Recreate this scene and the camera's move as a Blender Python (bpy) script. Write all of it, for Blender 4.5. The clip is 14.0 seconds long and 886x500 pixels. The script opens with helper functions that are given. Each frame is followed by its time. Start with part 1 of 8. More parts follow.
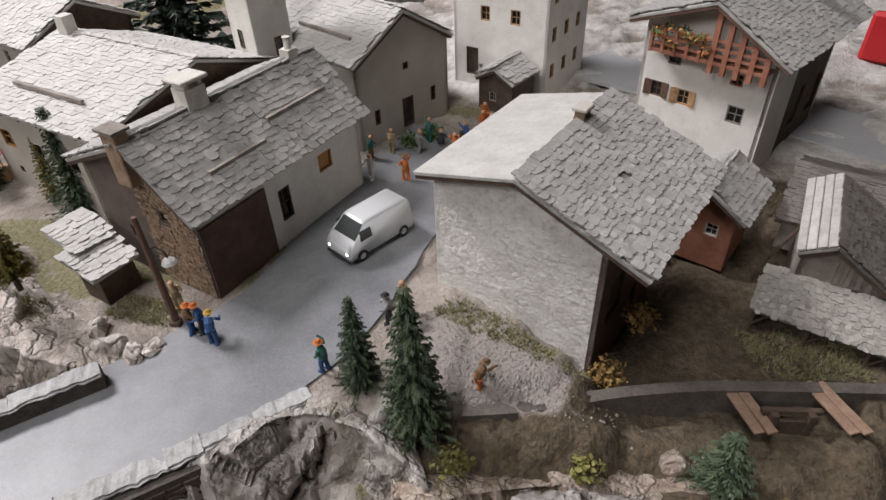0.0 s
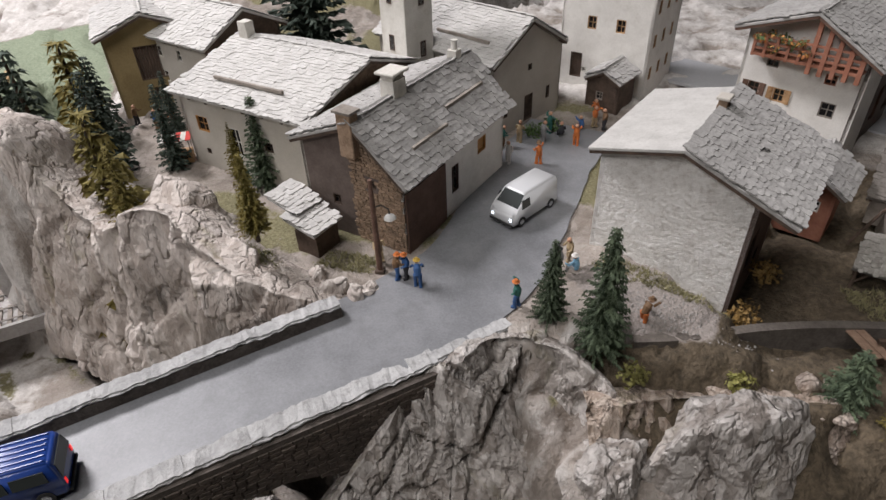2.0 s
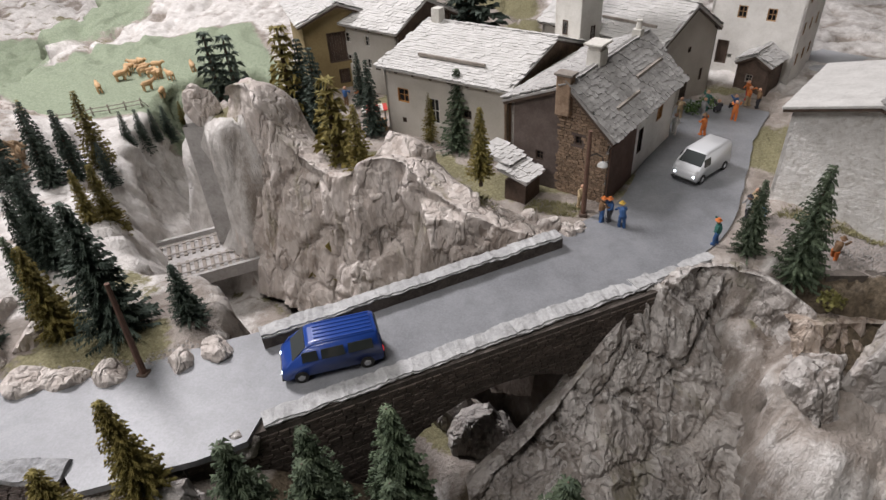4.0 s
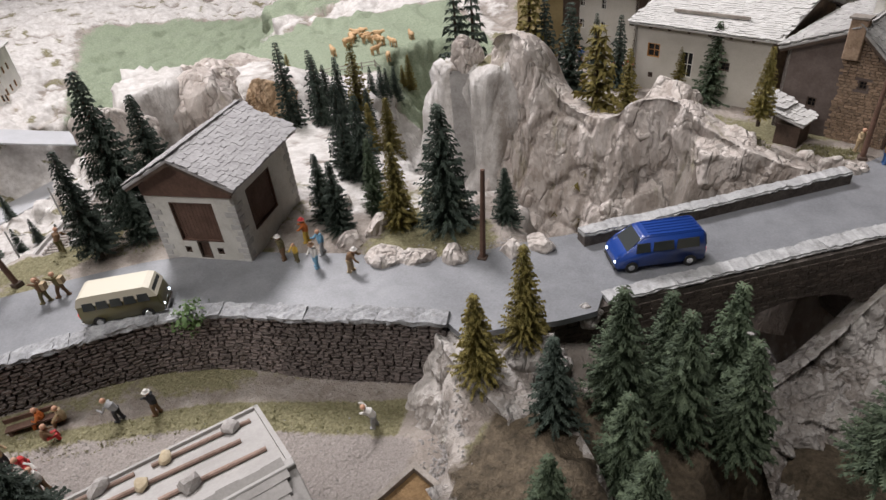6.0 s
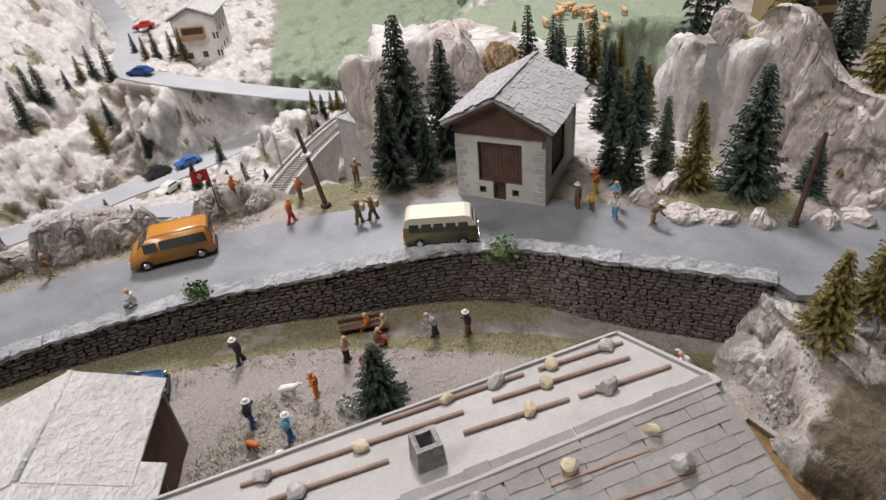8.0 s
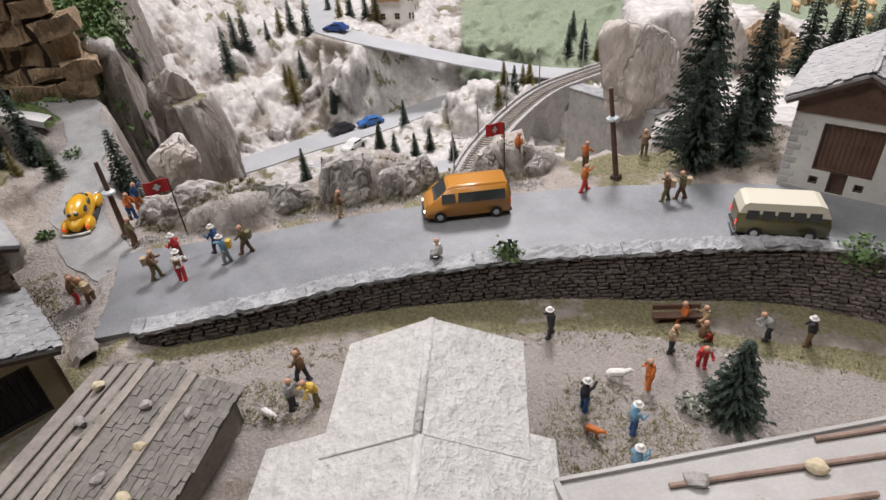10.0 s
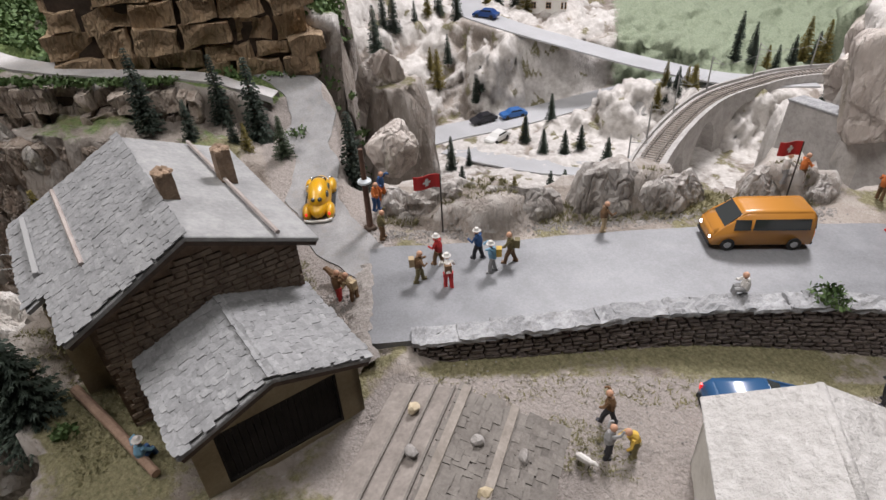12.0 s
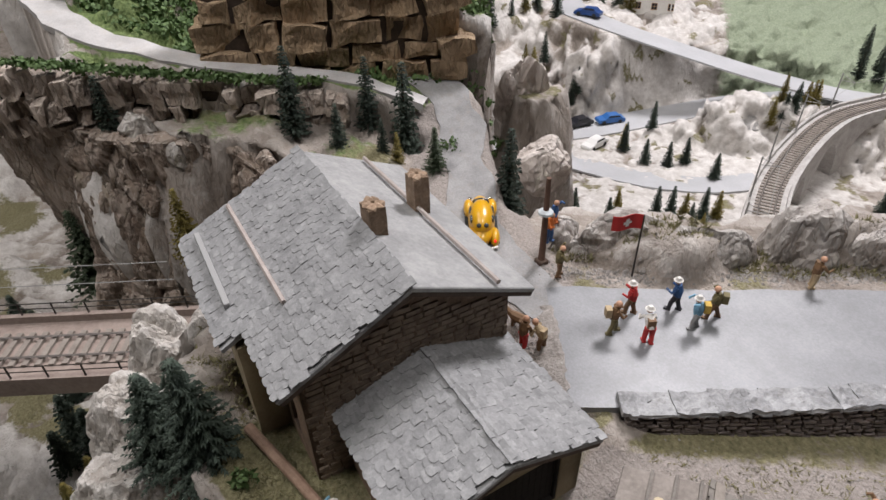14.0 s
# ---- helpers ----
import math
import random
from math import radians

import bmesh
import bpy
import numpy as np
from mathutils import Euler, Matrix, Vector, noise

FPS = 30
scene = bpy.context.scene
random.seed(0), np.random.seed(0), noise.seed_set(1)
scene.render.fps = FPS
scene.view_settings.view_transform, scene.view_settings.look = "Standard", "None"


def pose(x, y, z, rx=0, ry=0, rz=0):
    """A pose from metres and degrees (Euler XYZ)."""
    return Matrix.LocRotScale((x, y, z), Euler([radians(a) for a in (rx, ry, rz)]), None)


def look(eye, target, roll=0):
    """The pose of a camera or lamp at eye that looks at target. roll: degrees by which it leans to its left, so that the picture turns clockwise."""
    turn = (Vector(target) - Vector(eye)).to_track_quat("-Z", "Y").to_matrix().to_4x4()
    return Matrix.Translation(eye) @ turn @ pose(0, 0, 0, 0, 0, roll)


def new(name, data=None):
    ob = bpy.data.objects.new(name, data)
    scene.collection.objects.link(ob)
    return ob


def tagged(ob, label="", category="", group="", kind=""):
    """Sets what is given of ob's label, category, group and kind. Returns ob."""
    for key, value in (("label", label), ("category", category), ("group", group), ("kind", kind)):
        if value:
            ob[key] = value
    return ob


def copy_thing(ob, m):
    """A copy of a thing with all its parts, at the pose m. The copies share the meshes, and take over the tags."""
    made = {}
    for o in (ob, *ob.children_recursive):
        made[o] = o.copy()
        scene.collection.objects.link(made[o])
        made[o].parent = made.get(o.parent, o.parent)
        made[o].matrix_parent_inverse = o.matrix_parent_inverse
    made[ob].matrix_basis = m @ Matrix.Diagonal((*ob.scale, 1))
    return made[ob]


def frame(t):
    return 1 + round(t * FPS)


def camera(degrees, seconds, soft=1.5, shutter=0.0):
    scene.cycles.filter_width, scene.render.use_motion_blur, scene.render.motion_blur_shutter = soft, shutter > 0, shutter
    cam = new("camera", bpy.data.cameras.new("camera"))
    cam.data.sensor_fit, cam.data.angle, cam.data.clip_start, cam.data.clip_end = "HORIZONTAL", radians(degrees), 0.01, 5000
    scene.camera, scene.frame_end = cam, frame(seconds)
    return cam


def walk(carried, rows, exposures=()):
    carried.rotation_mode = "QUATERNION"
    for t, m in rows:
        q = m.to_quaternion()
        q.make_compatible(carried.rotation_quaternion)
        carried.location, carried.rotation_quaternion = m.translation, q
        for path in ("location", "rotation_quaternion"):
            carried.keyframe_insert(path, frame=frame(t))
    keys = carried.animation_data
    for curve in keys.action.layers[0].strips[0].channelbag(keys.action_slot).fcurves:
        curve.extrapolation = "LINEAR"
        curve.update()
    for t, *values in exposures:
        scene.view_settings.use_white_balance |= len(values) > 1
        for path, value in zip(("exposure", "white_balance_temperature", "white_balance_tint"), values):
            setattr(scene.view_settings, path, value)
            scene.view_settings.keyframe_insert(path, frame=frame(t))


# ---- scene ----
cam = camera(72.1, 14.0)
PATH = [
    (0.00, (0.0477, 0.0724, 0.2107), (-0.0916, 1.6490, -1.0118), -2.33),
    (0.50, (0.0318, 0.0528, 0.2171), (-0.1034, 1.6336, -1.0017), -2.02),
    (1.00, (0.0069, 0.0350, 0.2227), (-0.1352, 1.6181, -0.9911), -1.93),
    (1.50, (-0.0170, 0.0153, 0.2274), (-0.1768, 1.6060, -0.9755), -2.16),
    (2.00, (-0.0380, -0.0056, 0.2310), (-0.2156, 1.5907, -0.9617), -2.30),
    (2.20, (-0.0470, -0.0146, 0.2317), (-0.2325, 1.5830, -0.9569), -2.31),
    (4.30, (-0.1440, -0.1097, 0.2322), (-0.5297, 1.4831, -0.9128), -4.22),
    (4.50, (-0.1511, -0.1188, 0.2309), (-0.5646, 1.4702, -0.9113), -4.47),
    (5.00, (-0.1782, -0.1431, 0.2279), (-0.6737, 1.4271, -0.9095), -5.24),
    (5.50, (-0.2103, -0.1714, 0.2232), (-0.7886, 1.3774, -0.9022), -5.79),
    (6.00, (-0.2434, -0.1977, 0.2184), (-0.9067, 1.3191, -0.9043), -6.16),
    (6.50, (-0.2735, -0.2180, 0.2142), (-1.0138, 1.2628, -0.9078), -6.21),
    (7.00, (-0.3005, -0.2370, 0.2148), (-1.1099, 1.2045, -0.9104), -6.15),
    (7.50, (-0.3276, -0.2592, 0.2137), (-1.2090, 1.1413, -0.9097), -6.08),
    (8.00, (-0.3496, -0.2762, 0.2131), (-1.2990, 1.0792, -0.9092), -6.01),
    (8.50, (-0.3777, -0.2976, 0.2079), (-1.3991, 1.0068, -0.9129), -5.63),
    (8.70, (-0.3918, -0.3058, 0.2037), (-1.4402, 0.9777, -0.9144), -5.17),
    (10.80, (-0.5061, -0.3575, 0.1941), (-1.7663, 0.6908, -0.9521), -4.68),
    (11.00, (-0.5161, -0.3666, 0.1938), (-1.7913, 0.6638, -0.9520), -4.50),
    (11.50, (-0.5441, -0.3846, 0.1944), (-1.8484, 0.6034, -0.9563), -3.75),
    (12.00, (-0.5731, -0.3947, 0.1936), (-1.8996, 0.5570, -0.9616), -3.09),
    (12.50, (-0.6021, -0.4046, 0.1948), (-1.9467, 0.5126, -0.9670), -2.53),
    (13.00, (-0.6211, -0.4136, 0.1968), (-1.9809, 0.4733, -0.9711), -2.17),
    (13.50, (-0.6381, -0.4235, 0.1987), (-2.0110, 0.4328, -0.9771), -1.70),
    (14.00, (-0.6491, -0.4325, 0.1984), (-2.0322, 0.3964, -0.9836), -1.43),
]
walk(cam, [(t, look(e, a, r)) for t, e, a, r in PATH])
CM = 0.01

# ---- world and lamps: an exhibition hall with ceiling lamps over the valley ----
world = bpy.data.worlds.new("hall_air")
scene.world = world
world.use_nodes = True
world.node_tree.nodes["Background"].inputs[0].default_value = (1.0, 0.965, 0.97, 1)
world.node_tree.nodes["Background"].inputs[1].default_value = 0.012


def ceiling_lamp(name, eye, target, size, watts, colour):
    data = bpy.data.lights.new(name, "AREA")
    data.shape, data.size, data.energy, data.color = "DISK", size, watts, colour
    ob = new(name, data)
    ob.matrix_world = look(eye, target)
    return ob


ceiling_lamp("valley_lamp", (-1.35, 0.9, 1.65), (-0.6, 0.1, 0), 0.5, 49, (1.0, 0.958, 0.99))
ceiling_lamp("wall_lamp", (-1.3, -1.45, 1.7), (-1.1, -0.4, 0), 0.7, 18, (1.0, 0.955, 0.945))
ceiling_lamp("front_lamp", (-0.35, -0.25, 2.0), (0.0, 0.4, 0), 0.7, 16, (1.0, 0.955, 0.945))
ceiling_lamp("hill_lamp", (-2.0, -0.75, 1.8), (-1.25, -0.5, 0), 0.7, 10, (1.0, 0.955, 0.96))

# ---- materials ----
def rgb(c):
    return (c[0], c[1], c[2], 1)


def surface(name, a, b, grain=400, coarse=60, rough=0.8, bump=0.3, stain=None, stain_amount=0.35, metal=0.0, vary=0.12, depth=0.0008, spread=0.28, coat=0.0):
    """Two colours mixed by a coarse and a fine noise, a stain colour in patches, and a fine relief."""
    m = bpy.data.materials.new(name)
    m.use_nodes = True
    t = m.node_tree
    n, l = t.nodes, t.links
    bs = n["Principled BSDF"]
    co = n.new("ShaderNodeTexCoord")
    info = n.new("ShaderNodeObjectInfo")
    shift = n.new("ShaderNodeVectorMath"); shift.operation = "MULTIPLY_ADD"
    cmb = n.new("ShaderNodeCombineXYZ")
    for k in range(3):
        l.new(info.outputs["Random"], cmb.inputs[k])
    l.new(cmb.outputs[0], shift.inputs[0]); shift.inputs[1].default_value = (3.1, 5.7, 9.3)
    l.new(co.outputs["Object"], shift.inputs[2])

    def tex(scale, detail, roughness=0.6):
        x = n.new("ShaderNodeTexNoise")
        x.inputs["Scale"].default_value, x.inputs["Detail"].default_value, x.inputs["Roughness"].default_value = scale, detail, roughness
        l.new(shift.outputs[0], x.inputs["Vector"])
        return x
    fine, big = tex(grain, 6), tex(coarse, 4)
    mix = n.new("ShaderNodeMath"); mix.operation = "MULTIPLY_ADD"
    l.new(big.outputs[0], mix.inputs[0]); mix.inputs[1].default_value = 0.6
    half = n.new("ShaderNodeMath"); half.operation = "MULTIPLY"; half.inputs[1].default_value = 0.4
    l.new(fine.outputs[0], half.inputs[0]); l.new(half.outputs[0], mix.inputs[2])
    ramp = n.new("ShaderNodeMapRange"); ramp.inputs[1].default_value, ramp.inputs[2].default_value = 0.5 - spread / 2, 0.5 + spread / 2
    l.new(mix.outputs[0], ramp.inputs[0])
    c = n.new("ShaderNodeMix"); c.data_type = "RGBA"
    c.inputs[6].default_value, c.inputs[7].default_value = rgb(a), rgb(b)
    l.new(ramp.outputs[0], c.inputs[0])
    last = c.outputs[2]
    if stain:
        patch = tex(coarse * 2.3, 5, 0.7)
        cut = n.new("ShaderNodeMapRange"); cut.inputs[1].default_value, cut.inputs[2].default_value = 0.52, 0.66
        cut.inputs[4].default_value = stain_amount
        l.new(patch.outputs[0], cut.inputs[0])
        s = n.new("ShaderNodeMix"); s.data_type = "RGBA"; s.inputs[7].default_value = rgb(stain)
        l.new(cut.outputs[0], s.inputs[0]); l.new(last, s.inputs[6])
        last = s.outputs[2]
    if vary:
        h = n.new("ShaderNodeHueSaturation")
        v = n.new("ShaderNodeMapRange"); v.inputs[3].default_value, v.inputs[4].default_value = 1 - vary, 1 + vary
        l.new(info.outputs["Random"], v.inputs[0]); l.new(v.outputs[0], h.inputs["Value"]); l.new(last, h.inputs["Color"])
        last = h.outputs[0]
    l.new(last, bs.inputs["Base Color"])
    bs.inputs["Roughness"].default_value, bs.inputs["Metallic"].default_value = rough, metal
    bs.inputs["Coat Weight"].default_value = coat
    if bump:
        bp = n.new("ShaderNodeBump"); bp.inputs["Strength"].default_value, bp.inputs["Distance"].default_value = bump, depth
        l.new(mix.outputs[0], bp.inputs["Height"]); l.new(bp.outputs[0], bs.inputs["Normal"])
    return m


def plain(name, c, rough=0.5, metal=0.0, emit=0.0, glass=0.0):
    m = bpy.data.materials.new(name)
    m.use_nodes = True
    bs = m.node_tree.nodes["Principled BSDF"]
    bs.inputs["Base Color"].default_value, bs.inputs["Roughness"].default_value, bs.inputs["Metallic"].default_value = rgb(c), rough, metal
    bs.inputs["Transmission Weight"].default_value = glass
    if emit:
        bs.inputs["Emission Color"].default_value, bs.inputs["Emission Strength"].default_value = rgb(c), emit
    return m


SLATE = surface("slate", (0.28, 0.272, 0.26), (0.46, 0.45, 0.435), 900, 120, 0.85, 0.35, (0.5, 0.49, 0.47), 0.4, vary=0.12)
SLATE_BLUE = surface("blue_slate", (0.17, 0.172, 0.175), (0.285, 0.288, 0.29), 900, 90, 0.75, 0.35, (0.42, 0.42, 0.42), 0.4, vary=0.1)
# the grey slate as it looks when lit, with that light in the colour
SLATE_LIT = surface("lit_slate", (0.42, 0.41, 0.39), (0.58, 0.57, 0.55), 700, 90, 0.85, 0.35, (0.66, 0.65, 0.62), 0.4, vary=0.08)
SHINGLE = surface("shingle", (0.115, 0.102, 0.09), (0.205, 0.188, 0.168), 800, 100, 0.85, 0.4, vary=0.14)
PLASTER = surface("plaster", (0.55, 0.53, 0.48), (0.72, 0.70, 0.65), 900, 45, 0.9, 0.35, (0.40, 0.37, 0.32), 0.35, vary=0.03)
PLASTER_WHITE = surface("white_plaster", (0.66, 0.64, 0.6), (0.82, 0.8, 0.76), 900, 45, 0.9, 0.4, (0.5, 0.47, 0.42), 0.25, vary=0.03)
STUCCO = surface("grey_stucco", (0.42, 0.39, 0.34), (0.54, 0.51, 0.46), 900, 40, 0.9, 0.3, vary=0.03)
BROWN_STONE = surface("brown_stone", (0.10, 0.065, 0.042), (0.22, 0.15, 0.10), 700, 160, 0.9, 0.5, (0.30, 0.24, 0.18), 0.4, vary=0.2)
DARK_PLASTER = surface("dark_plaster", (0.10, 0.075, 0.065), (0.16, 0.125, 0.11), 700, 90, 0.9, 0.4, vary=0.05)
TAN_RUBBLE = surface("tan_rubble", (0.17, 0.115, 0.075), (0.34, 0.24, 0.165), 700, 160, 0.9, 0.5, (0.42, 0.33, 0.25), 0.4, vary=0.25)
TAN_WALL = surface("tan_wall", (0.24, 0.19, 0.115), (0.35, 0.29, 0.19), 800, 60, 0.9, 0.3)
YELLOW_WALL = surface("ochre_wall", (0.27, 0.20, 0.09), (0.36, 0.28, 0.14), 800, 50, 0.9, 0.3)
DARK_WOOD = surface("dark_wood", (0.05, 0.033, 0.024), (0.11, 0.075, 0.055), 600, 120, 0.8, 0.4)
BARN_WOOD = surface("barn_wood", (0.085, 0.045, 0.03), (0.15, 0.085, 0.06), 600, 120, 0.8, 0.4)
GREY_WOOD = surface("grey_wood", (0.19, 0.165, 0.14), (0.33, 0.295, 0.26), 600, 110, 0.85, 0.4)
PLANK_ROOF = surface("plank_roof", (0.15, 0.13, 0.115), (0.26, 0.232, 0.208), 600, 110, 0.85, 0.4)
PALE_PLANK = surface("pale_plank", (0.36, 0.345, 0.32), (0.56, 0.54, 0.51), 600, 110, 0.85, 0.4)
FRESH_WOOD = surface("fresh_wood", (0.33, 0.19, 0.09), (0.5, 0.32, 0.17), 600, 150, 0.75, 0.3)
RED_WOOD = surface("red_wood", (0.26, 0.10, 0.06), (0.38, 0.17, 0.11), 600, 100, 0.75, 0.3)
BATTEN = surface("batten_wood", (0.20, 0.135, 0.105), (0.33, 0.235, 0.19), 600, 120, 0.8, 0.3)
BOARD_ROOF = surface("board_roof", (0.31, 0.295, 0.28), (0.41, 0.395, 0.378), 900, 30, 0.8, 0.25, (0.27, 0.255, 0.238), 0.3, vary=0.02)
WALL_STONE = surface("wall_stone", (0.10, 0.08, 0.072), (0.29, 0.242, 0.222), 900, 170, 0.85, 0.6, (0.28, 0.25, 0.235), 0.35, vary=0.35)
# near-black behind the wall stones; also the painted shade in the stable front
DARK_GAP = surface("dark_gap", (0.012, 0.01, 0.009), (0.03, 0.025, 0.022), 800, 100, 0.95, 0.5)
COPING = surface("coping", (0.18, 0.183, 0.19), (0.40, 0.405, 0.412), 700, 110, 0.65, 0.7, (0.15, 0.145, 0.14), 0.6, depth=0.002)
BRIDGE_COPING = surface("painted_coping", (0.28, 0.28, 0.28), (0.46, 0.46, 0.455), 600, 90, 0.7, 0.8, (0.18, 0.175, 0.165), 0.55, vary=0.05, depth=0.0016)
H2_PLASTER = surface("old_whitewash", (0.66, 0.64, 0.605), (0.88, 0.87, 0.845), 420, 130, 0.9, 1.0, (0.42, 0.38, 0.335), 0.5, vary=0.0, depth=0.0026, spread=0.3)
# white house's left slope: low relief, its paleness is painted-in light
LIT_SLOPE = surface("lit_stone_slope", (0.42, 0.41, 0.39), (0.56, 0.55, 0.525), 700, 60, 0.85, 0.6, (0.32, 0.31, 0.29), 0.4, vary=0.0, depth=0.0014)
BUMPY_SLAB = surface("pale_lumpy_roof", (0.40, 0.385, 0.365), (0.56, 0.545, 0.525), 320, 110, 0.85, 1.0, (0.62, 0.61, 0.59), 0.35, vary=0.0, depth=0.004, spread=0.35)
GREY_STONE = surface("grey_stone", (0.22, 0.20, 0.185), (0.42, 0.40, 0.38), 800, 150, 0.85, 0.4, vary=0.2)
SOOT = surface("sooty_concrete", (0.15, 0.145, 0.14), (0.40, 0.39, 0.375), 500, 120, 0.85, 0.5, (0.52, 0.51, 0.49), 0.5)
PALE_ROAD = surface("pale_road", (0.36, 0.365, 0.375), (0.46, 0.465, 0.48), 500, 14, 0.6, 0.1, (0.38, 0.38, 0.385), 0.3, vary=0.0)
ASPHALT = surface("model_road", (0.14, 0.144, 0.152), (0.25, 0.256, 0.268), 900, 26, 0.44, 0.14, (0.145, 0.147, 0.152), 0.4, vary=0.0, spread=0.3)


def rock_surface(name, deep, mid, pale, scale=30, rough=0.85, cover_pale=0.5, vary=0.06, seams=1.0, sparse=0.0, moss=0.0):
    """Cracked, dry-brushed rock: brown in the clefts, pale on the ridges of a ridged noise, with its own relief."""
    m = bpy.data.materials.new(name)
    m.use_nodes = True
    n, l = m.node_tree.nodes, m.node_tree.links
    bs = n["Principled BSDF"]
    co = n.new("ShaderNodeTexCoord")
    st = n.new("ShaderNodeMapping"); st.inputs["Scale"].default_value = (1, 1, 0.38)
    l.new(co.outputs["Object"], st.inputs[0])

    def tex(sc, detail, kind="FBM"):
        x = n.new("ShaderNodeTexNoise"); x.noise_type = kind
        x.inputs["Scale"].default_value, x.inputs["Detail"].default_value, x.inputs["Roughness"].default_value = sc, detail, 0.62
        x.inputs["Distortion"].default_value = 0.5
        l.new(st.outputs[0], x.inputs["Vector"])
        return x.outputs[0]

    def rng(a, lo, hi, o0=0.0, o1=1.0):
        r = n.new("ShaderNodeMapRange"); r.inputs[1].default_value, r.inputs[2].default_value, r.inputs[3].default_value, r.inputs[4].default_value = lo, hi, o0, o1
        l.new(a, r.inputs[0])
        return r.outputs[0]

    def mixc(f, a, b):
        x = n.new("ShaderNodeMix"); x.data_type = "RGBA"; l.new(f, x.inputs[0])
        for k, c in ((6, a), (7, b)):
            if isinstance(c, tuple):
                x.inputs[k].default_value = rgb(c)
            else:
                l.new(c, x.inputs[k])
        return x.outputs[2]
    big, crack, fine = tex(scale, 5), tex(scale * 2.2, 8, "RIDGED_MULTIFRACTAL"), tex(scale * 14, 5)
    bend = n.new("ShaderNodeTexNoise"); bend.inputs["Scale"].default_value, bend.inputs["Detail"].default_value = scale * 3, 4
    l.new(st.outputs[0], bend.inputs["Vector"])
    warp = n.new("ShaderNodeVectorMath"); warp.operation = "MULTIPLY_ADD"; warp.inputs[1].default_value = (0.8 / scale,) * 3
    l.new(bend.outputs[1], warp.inputs[0]); l.new(st.outputs[0], warp.inputs[2])

    def cells(sc, feature):
        v = n.new("ShaderNodeTexVoronoi"); v.feature = feature; v.inputs["Scale"].default_value = sc
        l.new(warp.outputs[0], v.inputs["Vector"])
        return v
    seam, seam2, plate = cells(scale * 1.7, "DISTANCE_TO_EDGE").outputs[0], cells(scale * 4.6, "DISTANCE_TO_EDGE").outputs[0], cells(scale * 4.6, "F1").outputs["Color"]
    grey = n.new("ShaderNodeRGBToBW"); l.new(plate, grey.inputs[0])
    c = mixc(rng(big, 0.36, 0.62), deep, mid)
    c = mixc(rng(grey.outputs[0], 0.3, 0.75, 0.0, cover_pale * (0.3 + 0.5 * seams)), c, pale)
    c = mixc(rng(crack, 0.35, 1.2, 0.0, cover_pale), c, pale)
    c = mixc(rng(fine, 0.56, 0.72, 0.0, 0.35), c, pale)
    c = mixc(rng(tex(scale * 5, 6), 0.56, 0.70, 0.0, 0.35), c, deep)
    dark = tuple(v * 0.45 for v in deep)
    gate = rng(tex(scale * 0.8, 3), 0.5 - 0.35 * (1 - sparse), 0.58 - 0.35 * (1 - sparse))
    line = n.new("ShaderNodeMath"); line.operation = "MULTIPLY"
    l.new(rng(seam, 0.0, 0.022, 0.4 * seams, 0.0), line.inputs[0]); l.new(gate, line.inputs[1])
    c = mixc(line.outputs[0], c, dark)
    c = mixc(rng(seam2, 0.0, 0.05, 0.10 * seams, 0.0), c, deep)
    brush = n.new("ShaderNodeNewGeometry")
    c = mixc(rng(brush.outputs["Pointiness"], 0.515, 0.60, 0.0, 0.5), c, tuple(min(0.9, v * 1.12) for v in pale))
    if moss:
        c = mixc(rng(tex(scale * 1.3, 6), 0.58, 0.68, 0.0, moss), c, (0.22, 0.20, 0.09))
    info = n.new("ShaderNodeObjectInfo")
    h = n.new("ShaderNodeHueSaturation"); l.new(rng(info.outputs["Random"], 0, 1, 1 - vary, 1 + vary), h.inputs["Value"]); l.new(c, h.inputs["Color"])
    l.new(h.outputs[0], bs.inputs["Base Color"])
    bs.inputs["Roughness"].default_value = rough
    add = n.new("ShaderNodeMath"); add.operation = "MULTIPLY_ADD"; add.inputs[1].default_value = 0.35
    l.new(crack, add.inputs[0])
    lip = n.new("ShaderNodeMath"); lip.operation = "MULTIPLY_ADD"; lip.inputs[1].default_value = 0.7 * seams
    l.new(rng(seam, 0.0, 0.09), lip.inputs[0]); l.new(fine, lip.inputs[2])
    lip2 = n.new("ShaderNodeMath"); lip2.operation = "MULTIPLY_ADD"; lip2.inputs[1].default_value = 0.35 * seams
    l.new(grey.outputs[0], lip2.inputs[0]); l.new(lip.outputs[0], lip2.inputs[2]); l.new(lip2.outputs[0], add.inputs[2])
    bp = n.new("ShaderNodeBump"); bp.inputs["Strength"].default_value, bp.inputs["Distance"].default_value = 0.9, 0.0028
    l.new(add.outputs[0], bp.inputs["Height"]); l.new(bp.outputs[0], bs.inputs["Normal"])
    return m


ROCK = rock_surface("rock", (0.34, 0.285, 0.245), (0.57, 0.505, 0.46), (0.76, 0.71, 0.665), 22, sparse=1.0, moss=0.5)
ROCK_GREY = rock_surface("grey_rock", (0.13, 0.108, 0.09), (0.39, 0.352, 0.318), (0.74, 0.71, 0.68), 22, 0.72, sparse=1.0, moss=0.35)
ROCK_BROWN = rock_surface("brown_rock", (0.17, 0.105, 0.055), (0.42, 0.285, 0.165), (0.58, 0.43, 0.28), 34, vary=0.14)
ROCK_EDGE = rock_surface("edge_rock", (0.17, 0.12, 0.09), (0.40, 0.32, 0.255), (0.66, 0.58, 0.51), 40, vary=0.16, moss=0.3)
